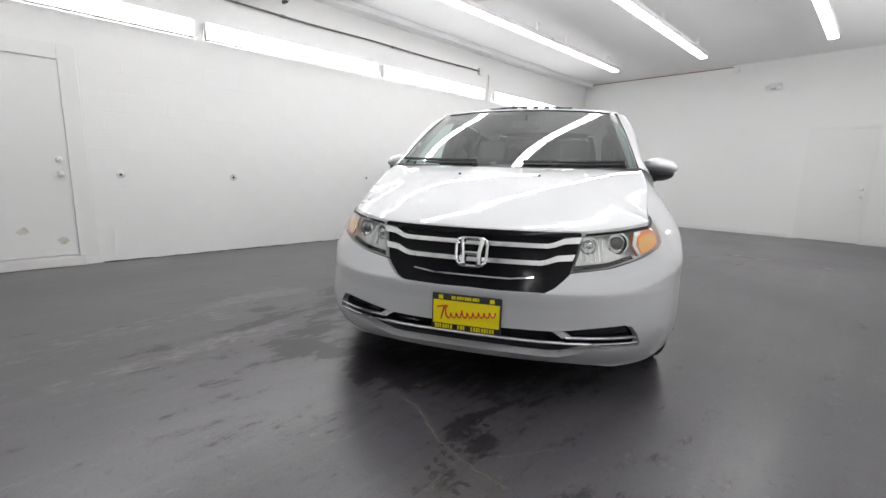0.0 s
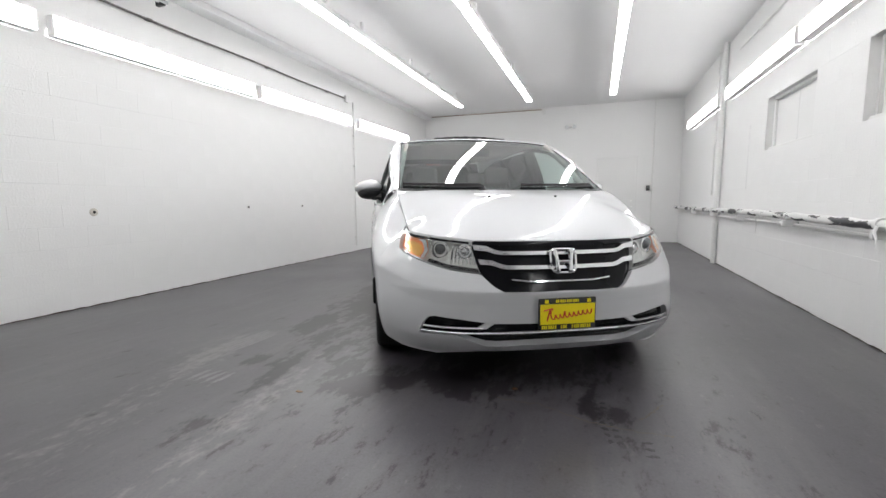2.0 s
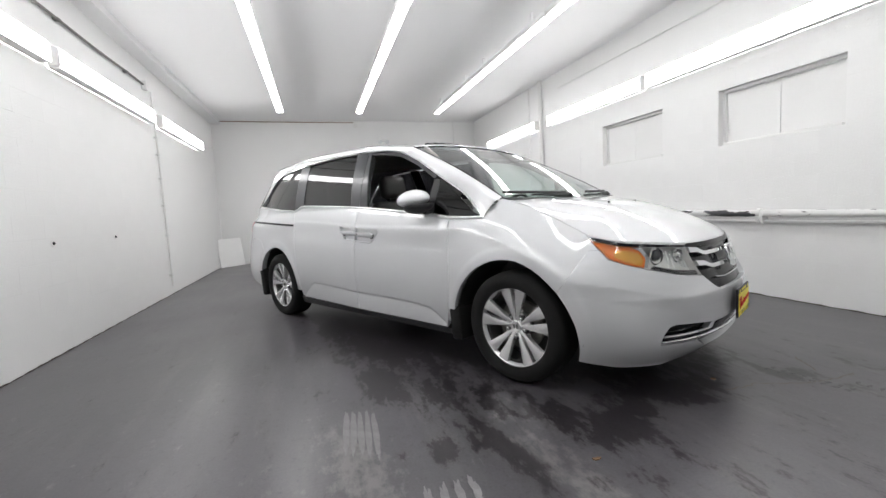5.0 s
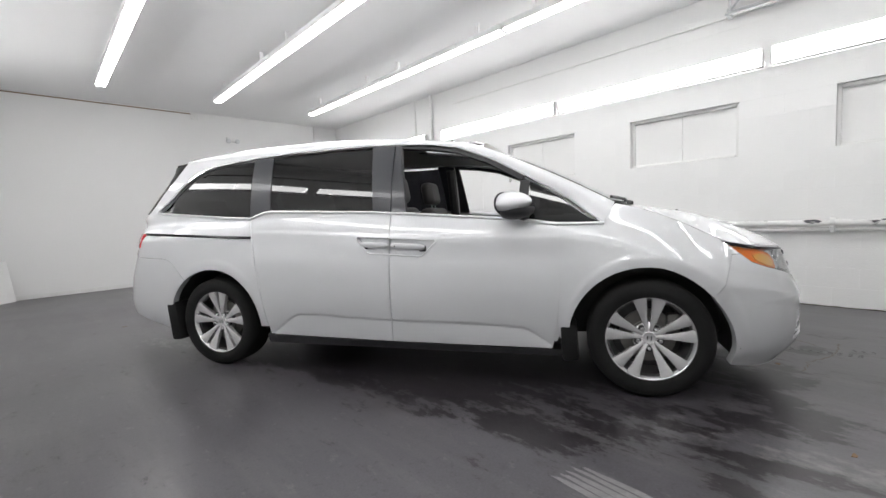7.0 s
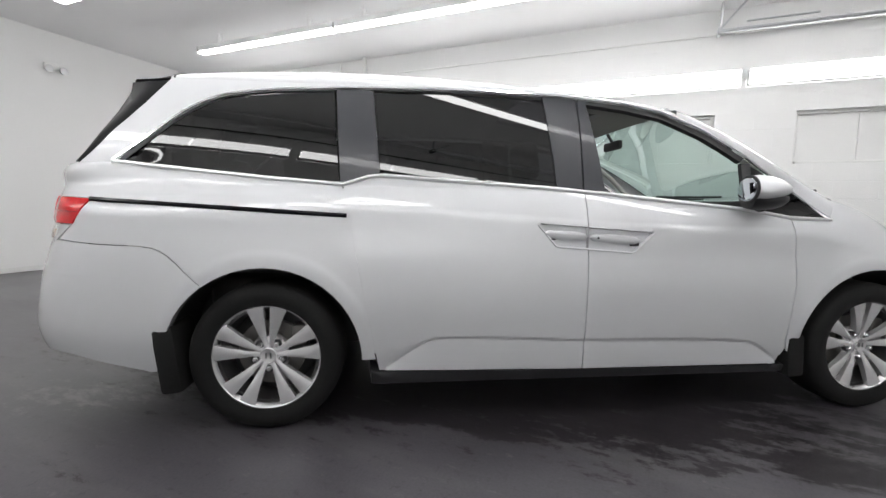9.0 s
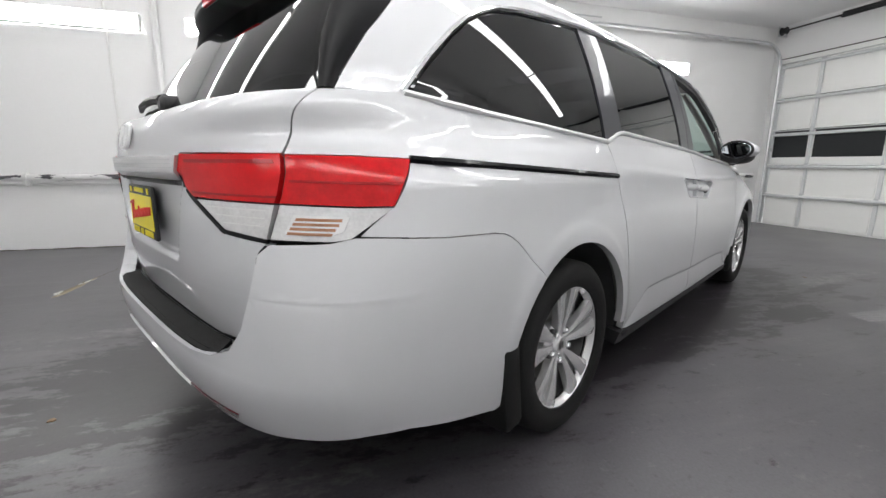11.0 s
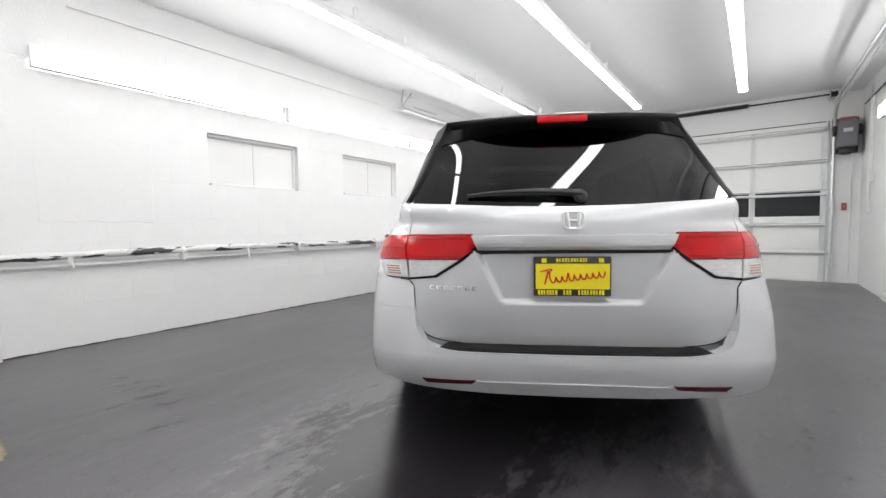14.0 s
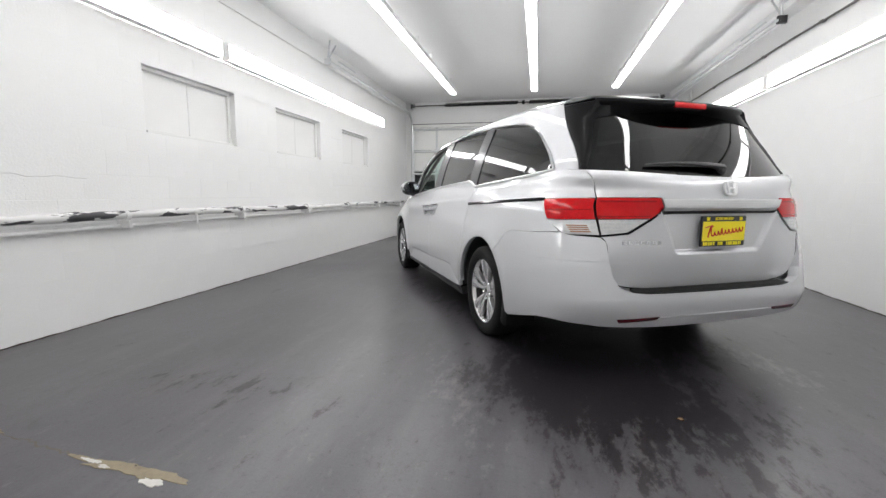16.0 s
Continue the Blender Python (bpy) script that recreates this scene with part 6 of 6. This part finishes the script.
panel("corner_frame", [(-0.775, 1.034), (-0.800, 1.262), (-0.855, 1.262), (-0.842, 1.034)], on_flank, BLACKPLASTIC, car, "black mirror corner frame", rim=0.02)
QUARTERLIGHT = [(-0.845, 1.032), (-0.858, 1.255), (-0.945, 1.202), (-1.07, 1.118), (-1.19, 1.022), (-1.252, 0.996), (-1.01, 1.006)]
A0, A1, A2 = flank(-0.845, 1.032), flank(-0.858, 1.255), flank(-1.252, 0.996)
ALONG = ((A2 - A0) - (A1 - A0) * (0.996 - 1.032) / (1.255 - 1.032)) / (-1.252 + 0.845 - (-0.858 + 0.845) * (0.996 - 1.032) / (1.255 - 1.032))
UPWARD = ((A1 - A0) - ALONG * (-0.858 + 0.845)) / (1.255 - 1.032)


def on_quarterlight(u, v):
    """The small front pane, nearly flat between the mirror's pillar and the windshield's foot."""
    bow = 0.05 * (u + 0.85) * (u + 1.25) + 0.25 * (v - 1.0) * (v - 1.25)
    return (A0 + ALONG * (u + 0.845) + UPWARD * (v - 1.032) - bow, u, v)


panel("corner_window", QUARTERLIGHT, on_quarterlight, PRIVACY, car, "small dark corner window", offset=-0.006, rim=0.004, step=0.016)
panel("window_channel", [(-0.062, 1.098), (0.0, 1.535), (-0.198, 1.512), (-0.393, 1.474), (-0.60, 1.386), (-0.80, 1.268), (-0.827, 1.290), (-0.614, 1.412), (-0.395, 1.502), (-0.199, 1.538), (0.04, 1.562), (0.04, 1.10)], on_flank, BLACKPLASTIC, car, "black door frame of the open window", offset=-0.004, rim=0.025)

# rear glass and spoiler
GLASS_EDGE = [(1.180, 0.735, 2.362), (1.317, 0.668, 2.306), (1.440, 0.620, 2.238), (1.540, 0.580, 2.200)]
PILLAR_EDGE = [(1.184, 2.347), (1.337, 2.222), (1.386, 2.172), (1.467, 2.097), (1.530, 2.047), (1.592, 1.998)]
rows = []
for t in np.linspace(0, 1, 9):
    z = 1.180 + 0.36 * t
    ex, ey = table([(a, b) for a, b, c in GLASS_EDGE], z), table([(a, c) for a, b, c in GLASS_EDGE], z)
    cy, cz = 2.537 - 0.319 * t + 0.009 * math.sin(math.pi * t), 1.148 + 0.418 * t
    rows.append([(ex * (1 - f), cy + (ey - 0.005 * math.sin(math.pi * t) - cy) * (1 - f) ** 3.43, z + (cz - z) * (1 - (1 - f) ** 2.64)) for f in [k / 24 for k in range(25)]])
loft("rear_window", mirror_rows(rows), PRIVACY, car, "dark tailgate window")
for s in (-1, 1):
    strip = []
    for t in np.linspace(0, 1, 9):
        z = 1.184 + 0.400 * t
        y = table(PILLAR_EDGE, z)
        p = Vector((s * (flank(y, z) - 0.002), y, z))
        q = Vector((s * (table([(a, b) for a, b, c in GLASS_EDGE], min(z, 1.54)) - 0.5 * max(0.0, z - 1.54)), table([(a, c) for a, b, c in GLASS_EDGE], min(z, 1.54)) + 0.15 * max(0.0, z - 1.54), z + 0.002))
        m = p.lerp(q, 0.55) + Vector((s * 0.010, 0.010, 0))
        r = q - Vector((s * (0.03 + 0.05 * t), -0.012, 0)) + Vector((0, -0.012 + 0.012 * (1 - t), 0))
        strip.append([tuple(p), tuple(p.lerp(m, 0.5) + Vector((s * 0.004, 0.002, 0))), tuple(m), tuple(q + Vector((s * 0.002, 0.006, 0))), tuple(r)])
    loft("gate_edge", strip, SPOILERBLACK, car, "gloss black tailgate edge")
fs = [k / 24 for k in range(25)]
trail = [(0.560 * (1 - f), 2.330 - 0.130 * (1 - f) ** 2.4, 1.586 + 0.013 * (1 - f) ** 2) for f in fs]
root = [roof_point(1.975, f) for f in fs]
spoil = [[tuple(p + (q - p) * g + (0.004 if k == 2 else 0.0) for k, (p, q) in enumerate(zip(a, b))) for a, b in zip(root, trail)] for g in (0.0, 0.12, 0.35, 0.6, 0.85, 0.97)]
spoil.append([(x, y, z - 0.003) for x, y, z in trail])
spoil.append([(x, y + 0.002, z - 0.022) for x, y, z in trail])
spoil.append([(x, y - 0.008, z - 0.036) for x, y, z in trail])
low = []
for k in range(25):
    at = 6.5 + 1.2 * (k / 24) ** 0.6
    low.append(tuple(p + (q - p) * (at - int(at)) for p, q in zip(rows[int(at)][k], rows[int(at) + 1][k])))
half_glass = rows


def on_rear_glass(x, z, out):
    """A point on the tailgate window at x and height z, lifted off by out."""
    best = min((p for row in half_glass for p in row), key=lambda p: (p[0] - abs(x)) ** 2 + (p[2] - z) ** 2)
    return (x, best[1] + out, z + out * 0.6)


spoil.append([(x * 0.985, y + 0.008, z + 0.002) for x, y, z in low])
spoil.append([(x * 0.98, y + 0.002, z - 0.004) for x, y, z in low])
spoiler = loft("spoiler", mirror_rows(spoil), SPOILERBLACK, car, "gloss black roof spoiler")
part("brake_light", box(-0.115, 2.292, 1.553, 0.115, 2.3335, 1.584, 0.006, 2), REDLENS, car, "red high brake light")
wiper = part("rear_wiper", tube([on_rear_glass(x, z, 0.020) for x, z in ((-0.05, 1.192), (0.04, 1.200), (0.16, 1.205), (0.30, 1.202), (0.44, 1.194))], [0.026, 0.021, 0.017, 0.013, 0.007], 8, flat=0.7), BLACKPLASTIC, car, "black rear wiper")
px, py, pz = on_rear_glass(-0.05, 1.190, 0.0)
part("pivot", lathe([(-0.01, 0.030), (0.030, 0.028), (0.040, 0.016)], "Y", 14, centre=(px, py, pz)), BLACKPLASTIC, wiper)
for x0, x1 in ((-0.20, -0.75), (0.70, 0.10)):
    line = []
    for x in np.linspace(x0, x1, 7):
        a = abs(x) / 0.785
        line.append((x, -1.50 + 0.16 * a**2.2, 1.094 + 0.015 * a**2.5))
    arm = part("front_wiper", tube([(x, y + 0.005, z + 0.012) for x, y, z in line[:5]], [0.014, 0.012, 0.010, 0.008, 0.006], 6), BLACKPLASTIC, car, "black windshield wiper")
    part("blade", tube([(x, y + 0.032, z + 0.030) for x, y, z in line], 0.010, 6), BLACKPLASTIC, arm)
    part("spindle", lathe([(1.07, 0.022), (1.108, 0.020), (1.116, 0.012)], "Z", 12, centre=(x0, line[0][1], 0)), BLACKPLASTIC, arm)
for s in (-1, 1):
    part("washer_nozzle", box(0.227 * s - 0.007, -1.786, 1.030, 0.227 * s + 0.007, -1.772, 1.044, 0.003, 1), BLACKPLASTIC, car)

# door handles and mirrors
for s in (-1, 1):
    for loop_h, y0, y1 in (([(0.043, 0.936), (0.264, 0.949), (0.282, 0.939), (0.199, 0.844), (0.180, 0.839), (0.043, 0.831)], 0.052, 0.252), ([(0.045, 0.934), (-0.263, 0.918), (-0.280, 0.907), (-0.188, 0.820), (-0.166, 0.816), (0.045, 0.830)], -0.205, 0.036)):
        cup = panel("handle_recess", loop_h, on_ring(), SILVER, car, offset=-0.024, rim=-0.021, sides=(s,))[0]
        part("recess_rim", tube([(s * side_x(y, z), y, z) for y, z in loop_h[1:]], 0.0055, 6), SILVER, cup)
        mid = [0.5 * (y0 + y1) + 0.5 * (y1 - y0) * f for f in (-1, -0.93, -0.8, -0.5, 0, 0.5, 0.8, 0.93, 1)]
        loops = []
        for y, half in zip(mid, (0.004, 0.013, 0.018, 0.020, 0.020, 0.020, 0.018, 0.013, 0.004)):
            zc = 0.884 + 0.06 * y
            loops.append([(s * (side_x(y, zc) + o), y, zc + h * half) for h, o in ((1, -0.008), (0.92, 0.003), (0.4, 0.007), (-0.3, 0.006), (-0.85, 0.001), (-1, -0.006), (-0.6, -0.012), (0.6, -0.013), (1, -0.008))])
        loft("door_handle", loops, SILVER, cup, "silver door handle")
        grip = y0 + 0.03 if y0 < 0 else y1 - 0.02
        # black block stands in for the shade in the finger hollow
        part("grip_shadow", box(min(s * (side_x(grip, 0.87) - 0.016), s * (side_x(grip, 0.87) - 0.006)), grip - 0.035, 0.856 + 0.06 * grip, max(s * (side_x(grip, 0.87) - 0.016), s * (side_x(grip, 0.87) - 0.006)), grip + 0.012, 0.894 + 0.06 * grip, 0.004, 1), BLACKPLASTIC, cup, "black block standing in for shade behind the handle")
        if y0 < 0:
            part("key_cylinder", lathe([(0.004, 0.006), (0.0085, 0.0055), (0.009, 0.003)], "X", 10, centre=(side_x(0.0, 0.884), 0.0, 0.884)) if s > 0 else turned(lathe([(0.004, 0.006), (0.0085, 0.0055), (0.009, 0.003)], "X", 10), Matrix.Translation((-side_x(0.0, 0.884), 0.0, 0.884)) @ Matrix.Diagonal((-1, 1, 1, 1))), BLACKPLASTIC, cup)
    b = bmesh.new()
    bmesh.ops.create_uvsphere(b, u_segments=24, v_segments=16, radius=1.0)
    for v in b.verts:
        x, y, z = v.co
        if y > 0.35:
            y = 0.35 + (y - 0.35) * 0.08
        k = 1 - 0.18 * max(0.0, -y)
        v.co = (s * (1.012 + 0.118 * x * s * k), -0.770 + 0.125 * y, 1.124 + (0.068 if z > 0 else 0.052) * z * k - 0.010 * x * s)
    swing = Matrix.Translation((s * 0.99, -0.775, 0)) @ pose(0, 0, 0, 0, 0, 20 * s) @ Matrix.Translation((-s * 0.99, 0.775, 0))
    shell = part("door_mirror", turned(b, swing), SILVER, car, "silver door mirror with black base")
    b = bmesh.new()
    bmesh.ops.create_uvsphere(b, u_segments=20, v_segments=12, radius=1.0)
    for v in b.verts:
        x, y, z = v.co
        z = min(z, 0.15)
        v.co = (s * (0.985 + 0.108 * x * s), -0.778 + 0.118 * min(y, 0.42), 1.086 + 0.060 * z - 0.006 * x * s)
    part("lower_shell", turned(b, swing), BLACKPLASTIC, shell, "black lower shell")
    part("stalk", tube([(s * 0.97, -0.82, 1.055), (s * 0.92, -0.83, 1.045), (s * 0.885, -0.82, 1.060)], [0.035, 0.03, 0.04], 8), BLACKPLASTIC, shell)
    for nm, rx, rz, yy, material in (("mirror_bezel", 0.116, 0.068, -0.7270, BLACKPLASTIC), ("mirror_glass", 0.102, 0.056, -0.7215, MIRRORGLASS)):
        disc = turned(lathe([(-0.004, 1.0), (0.0, 1.0), (0.003, 0.96)], "Y", 28), Matrix.Translation((s * 1.010, yy + 0.006, 1.122)) @ Matrix.Diagonal((rx, 1, rz, 1)))
        part(nm, turned(disc, swing), material, shell)

# ---- wheels ----
def wheel(x, y, s):
    """A wheel whose outer side looks along s."""
    m = Matrix.Translation((x, y, 0.333)) @ Matrix.Diagonal((s, 1, 1, 1))
    prof = [(0.075, 0.228), (0.104, 0.236), (0.116, 0.262), (0.117, 0.290), (0.108, 0.315), (0.094, 0.328), (0.06, 0.3328), (0.0, 0.3333), (-0.06, 0.3328), (-0.094, 0.328), (-0.112, 0.305), (-0.112, 0.25), (-0.09, 0.228)]
    bm = lathe(prof, "X", 56, closed=True)
    tyre = part("wheel", turned(bm, m), RUBBER, car, "black tyre on a five-pair spoke alloy wheel")
    part("rim", turned(lathe([(0.094, 0.237), (0.097, 0.234), (0.094, 0.230), (0.070, 0.222), (0.062, 0.228), (0.07, 0.232)], "X", 48, closed=True), m), ALLOY, tyre, "silver alloy rim")
    part("barrel", turned(lathe([(0.060, 0.213), (-0.02, 0.197), (-0.09, 0.20), (-0.098, 0.232), (-0.088, 0.234), (0.058, 0.226)], "X", 48, closed=True), m), DARKALLOY, tyre, "dark inner barrel of the rim")
    for k in range(5):
        for off in (-12.8, 12.8):
            a = math.radians(90 + 72 * k + off)
            b = bmesh.new()
            pts = []
            for r, w, xx, t in ((0.034, 0.012, 0.062, 0.036), (0.065, 0.0110, 0.068, 0.034), (0.10, 0.0165, 0.076, 0.030), (0.14, 0.0220, 0.081, 0.026), (0.18, 0.0295, 0.086, 0.024), (0.2285, 0.0385, 0.091, 0.020)):
                lean = math.radians(off * 0.30) * (r - 0.045) / 0.17
                c, sn = math.cos(a - lean * 0.0), math.sin(a - lean * 0.0)
                ring_p = []
                for q, h in ((-w, -t), (-w * 0.94, 0.0), (-w * 0.4, 0.003), (w * 0.4, 0.003), (w * 0.94, 0.0), (w, -t)):
                    ring_p.append(b.verts.new((xx + h, r * c - q * sn, r * sn + q * c)))
                pts.append(ring_p)
            for p, q in zip(pts, pts[1:]):
                for j in range(6):
                    b.faces.new((p[j], p[(j + 1) % 6], q[(j + 1) % 6], q[j]))
            b.faces.new(pts[0])
            b.faces.new(pts[-1])
            part("spoke", turned(b, m), ALLOY, tyre)
        a = math.radians(90 + 72 * k + 36)
        part("lug_nut", turned(lathe([(0.050, 0.0125), (0.074, 0.0125), (0.079, 0.008)], "X", 6, centre=(0, 0.062 * math.cos(a), 0.062 * math.sin(a))), m), CHROME, tyre)
        part("lug_recess", turned(lathe([(0.040, 0.020), (0.060, 0.020), (0.062, 0.017)], "X", 14, centre=(0, 0.062 * math.cos(a), 0.062 * math.sin(a))), m), BLACKPLASTIC, tyre)
    part("hub", turned(lathe([(0.02, 0.088), (0.044, 0.084), (0.055, 0.070), (0.062, 0.045)], "X", 24), m), ALLOY, tyre)
    cap = part("hub_cap", turned(lathe([(0.06, 0.036), (0.072, 0.036), (0.075, 0.033), (0.073, 0.029)], "X", 24), m), ALLOY, tyre, "plain silver hub cap")
    for q in (-0.010, 0.010):
        part("cap_mark", turned(box(0.0735, q - 0.0035, -0.013, 0.0765, q + 0.0035, 0.013), m), DARKALLOY, cap, smooth=0)
    part("brake_disc", turned(lathe([(-0.012, 0.15), (0.012, 0.15), (0.013, 0.09), (0.030, 0.085)], "X", 32), m), BRAKESTEEL, tyre, "grey steel brake disc")
    part("brake_drum", turned(lathe([(-0.10, 0.192), (-0.03, 0.192), (-0.02, 0.16)], "X", 32), m), CABINDARK, tyre)
    part("caliper", turned(box(-0.03, -0.165, 0.0, 0.040, -0.095, 0.13, 0.014, 2), m), BRAKESTEEL, tyre)


for y in (-1.5, 1.5):
    for s in (-1, 1):
        wheel(0.850 * s, y, s)
        # arch liner and mud flap
        b = bmesh.new()
        steps = [math.radians(d) for d in range(-8, 189, 8)]
        a_v = [b.verts.new((s * 0.945, y + 0.435 * math.cos(a), 0.325 + 0.428 * math.sin(a))) for a in steps]
        b_v = [b.verts.new((s * 0.60, y + 0.435 * math.cos(a), 0.325 + 0.428 * math.sin(a))) for a in steps]
        for k in range(len(steps) - 1):
            b.faces.new((a_v[k], a_v[k + 1], b_v[k + 1], b_v[k]))
        b.faces.new(b_v)
        part("arch_liner", b, CABINDARK, car, "black wheel arch liner")
        fy = y + 0.402 if y > 0 else y + 0.440
        part("mud_flap", turned(box(-0.12, -0.065, 0.0, 0.10, 0.030, 0.30 if y > 0 else 0.22, 0.022, 2), Matrix.Translation((s * 0.868, fy, 0.185 if y > 0 else 0.19)) @ pose(0, 0, 0, -7 if y > 0 else -4, 0, 0)), RUBBER, car, "black mud flap")

# ---- underside and inner structure ----
part("floor_pan", box(-0.78, -1.05, 0.22, 0.78, 1.06, 0.30, 0.01, 1), CABINDARK, car)
part("engine_bay", box(-0.56, -2.16, 0.27, 0.56, -1.30, 0.80, 0.02, 1), CABINDARK, car)
part("rear_floor", box(-0.58, 1.05, 0.28, 0.58, 2.42, 0.62, 0.02, 1), CABINDARK, car)
part("upper_bay", box(-0.66, -1.86, 0.72, 0.66, -1.45, 0.84, 0.02, 1), CABINDARK, car)
part("nose_core", box(-0.48, -2.24, 0.30, 0.48, -2.16, 0.74, 0.02, 1), CABINDARK, car)
# added dark sheet: gives the shade seen through the arch behind the bumper
part("shade_sheet", box(-0.88, -1.975, 0.215, 0.88, -1.935, 0.62, 0.01, 1), CABINDARK, car, "black sheet added for the shade behind the bumper")
part("tail_core", box(-0.68, 2.06, 0.40, 0.68, 2.40, 1.02, 0.03, 1), CABINDARK, car)
for s in (-1, 1):
    part("door_trim", box(min(s * 0.80, s * 0.87), -0.98, 0.30, max(s * 0.80, s * 0.87), 1.00, 1.00, 0.02, 2), CABIN, car)
    part("quarter_trim", box(min(s * 0.74, s * 0.84), 1.10, 0.78, max(s * 0.74, s * 0.84), 2.12, 1.04, 0.02, 2), CABIN, car)
    part("inner_pillar", tube([(s * 0.85, 0.085, 1.04), (s * 0.79, 0.085, 1.3), (s * 0.71, 0.08, 1.52)], 0.045, 8), CABINDARK, car)
    part("inner_pillar", tube([(s * 0.80, -1.22, 1.04), (s * 0.73, -0.92, 1.28), (s * 0.66, -0.55, 1.52)], 0.020, 8), CABIN, car)
part("dashboard", box(-0.76, -1.36, 0.70, 0.76, -0.80, 1.035, 0.07, 3), CABIN, car)
part("instrument_hood", box(0.22, -1.02, 1.00, 0.58, -0.76, 1.09, 0.04, 3), CABINDARK, car)
part("console", box(-0.16, -0.82, 0.42, 0.16, -0.62, 0.95, 0.05, 3), CABIN, car)
wheel_ring = [(0.40 + 0.185 * math.cos(a), -0.60 - 0.09 * math.sin(a), 0.985 + 0.165 * math.sin(a)) for a in np.linspace(0, 2 * math.pi, 33)]
steer = part("steering_wheel", tube(wheel_ring, 0.016, 8), CABINDARK, car, "dark steering wheel")
part("steering_hub", box(0.33, -0.64, 0.93, 0.47, -0.58, 1.04, 0.02, 2), CABINDARK, steer)
part("steering_spoke", tube([(0.23, -0.60, 0.985), (0.57, -0.60, 0.985)], 0.015, 6), CABINDARK, steer)
mirror_in = part("cabin_mirror", box(-0.11, -0.56, 1.42, 0.11, -0.53, 1.48, 0.012, 2), CABINDARK, car, "black cabin mirror")
part("mirror_stem", tube([(0, -0.545, 1.47), (0, -0.50, 1.53)], 0.01, 6), CABINDARK, mirror_in)


def seat(x, y, w=0.26, high=1.16):
    """Cushion, tilted back and headrest."""
    st = part("seat", box(x - w, y - 0.26, 0.46, x + w, y + 0.24, 0.66, 0.06, 3), LEATHER, car, "grey leather seat")
    part("backrest", turned(box(-w, -0.075, 0.0, w, 0.075, high - 0.56, 0.06, 3), Matrix.Translation((x, y + 0.26, 0.56)) @ pose(0, 0, 0, -14, 0, 0)), LEATHER, st)
    part("headrest", turned(box(-0.135, -0.055, 0.0, 0.135, 0.055, 0.21, 0.045, 3), Matrix.Translation((x, y + 0.40, high + 0.015)) @ pose(0, 0, 0, -10, 0, 0)), LEATHER, st)
    for d in (-0.05, 0.05):
        part("headrest_post", tube([(x + d, y + 0.395, high - 0.04), (x + d, y + 0.405, high + 0.05)], 0.007, 6), CHROME, st)


for x in (-0.40, 0.40):
    seat(x, -0.22)
    seat(x, 0.72)
seat(-0.36, 1.62, 0.30, 1.08)
seat(0.36, 1.62, 0.30, 1.08)

# ---- the blocks of the two long walls ----
block_wall(wall_east, EAST, 1, EAST_ROWS)
block_wall(wall_west, WEST, -1, WEST_ROWS)
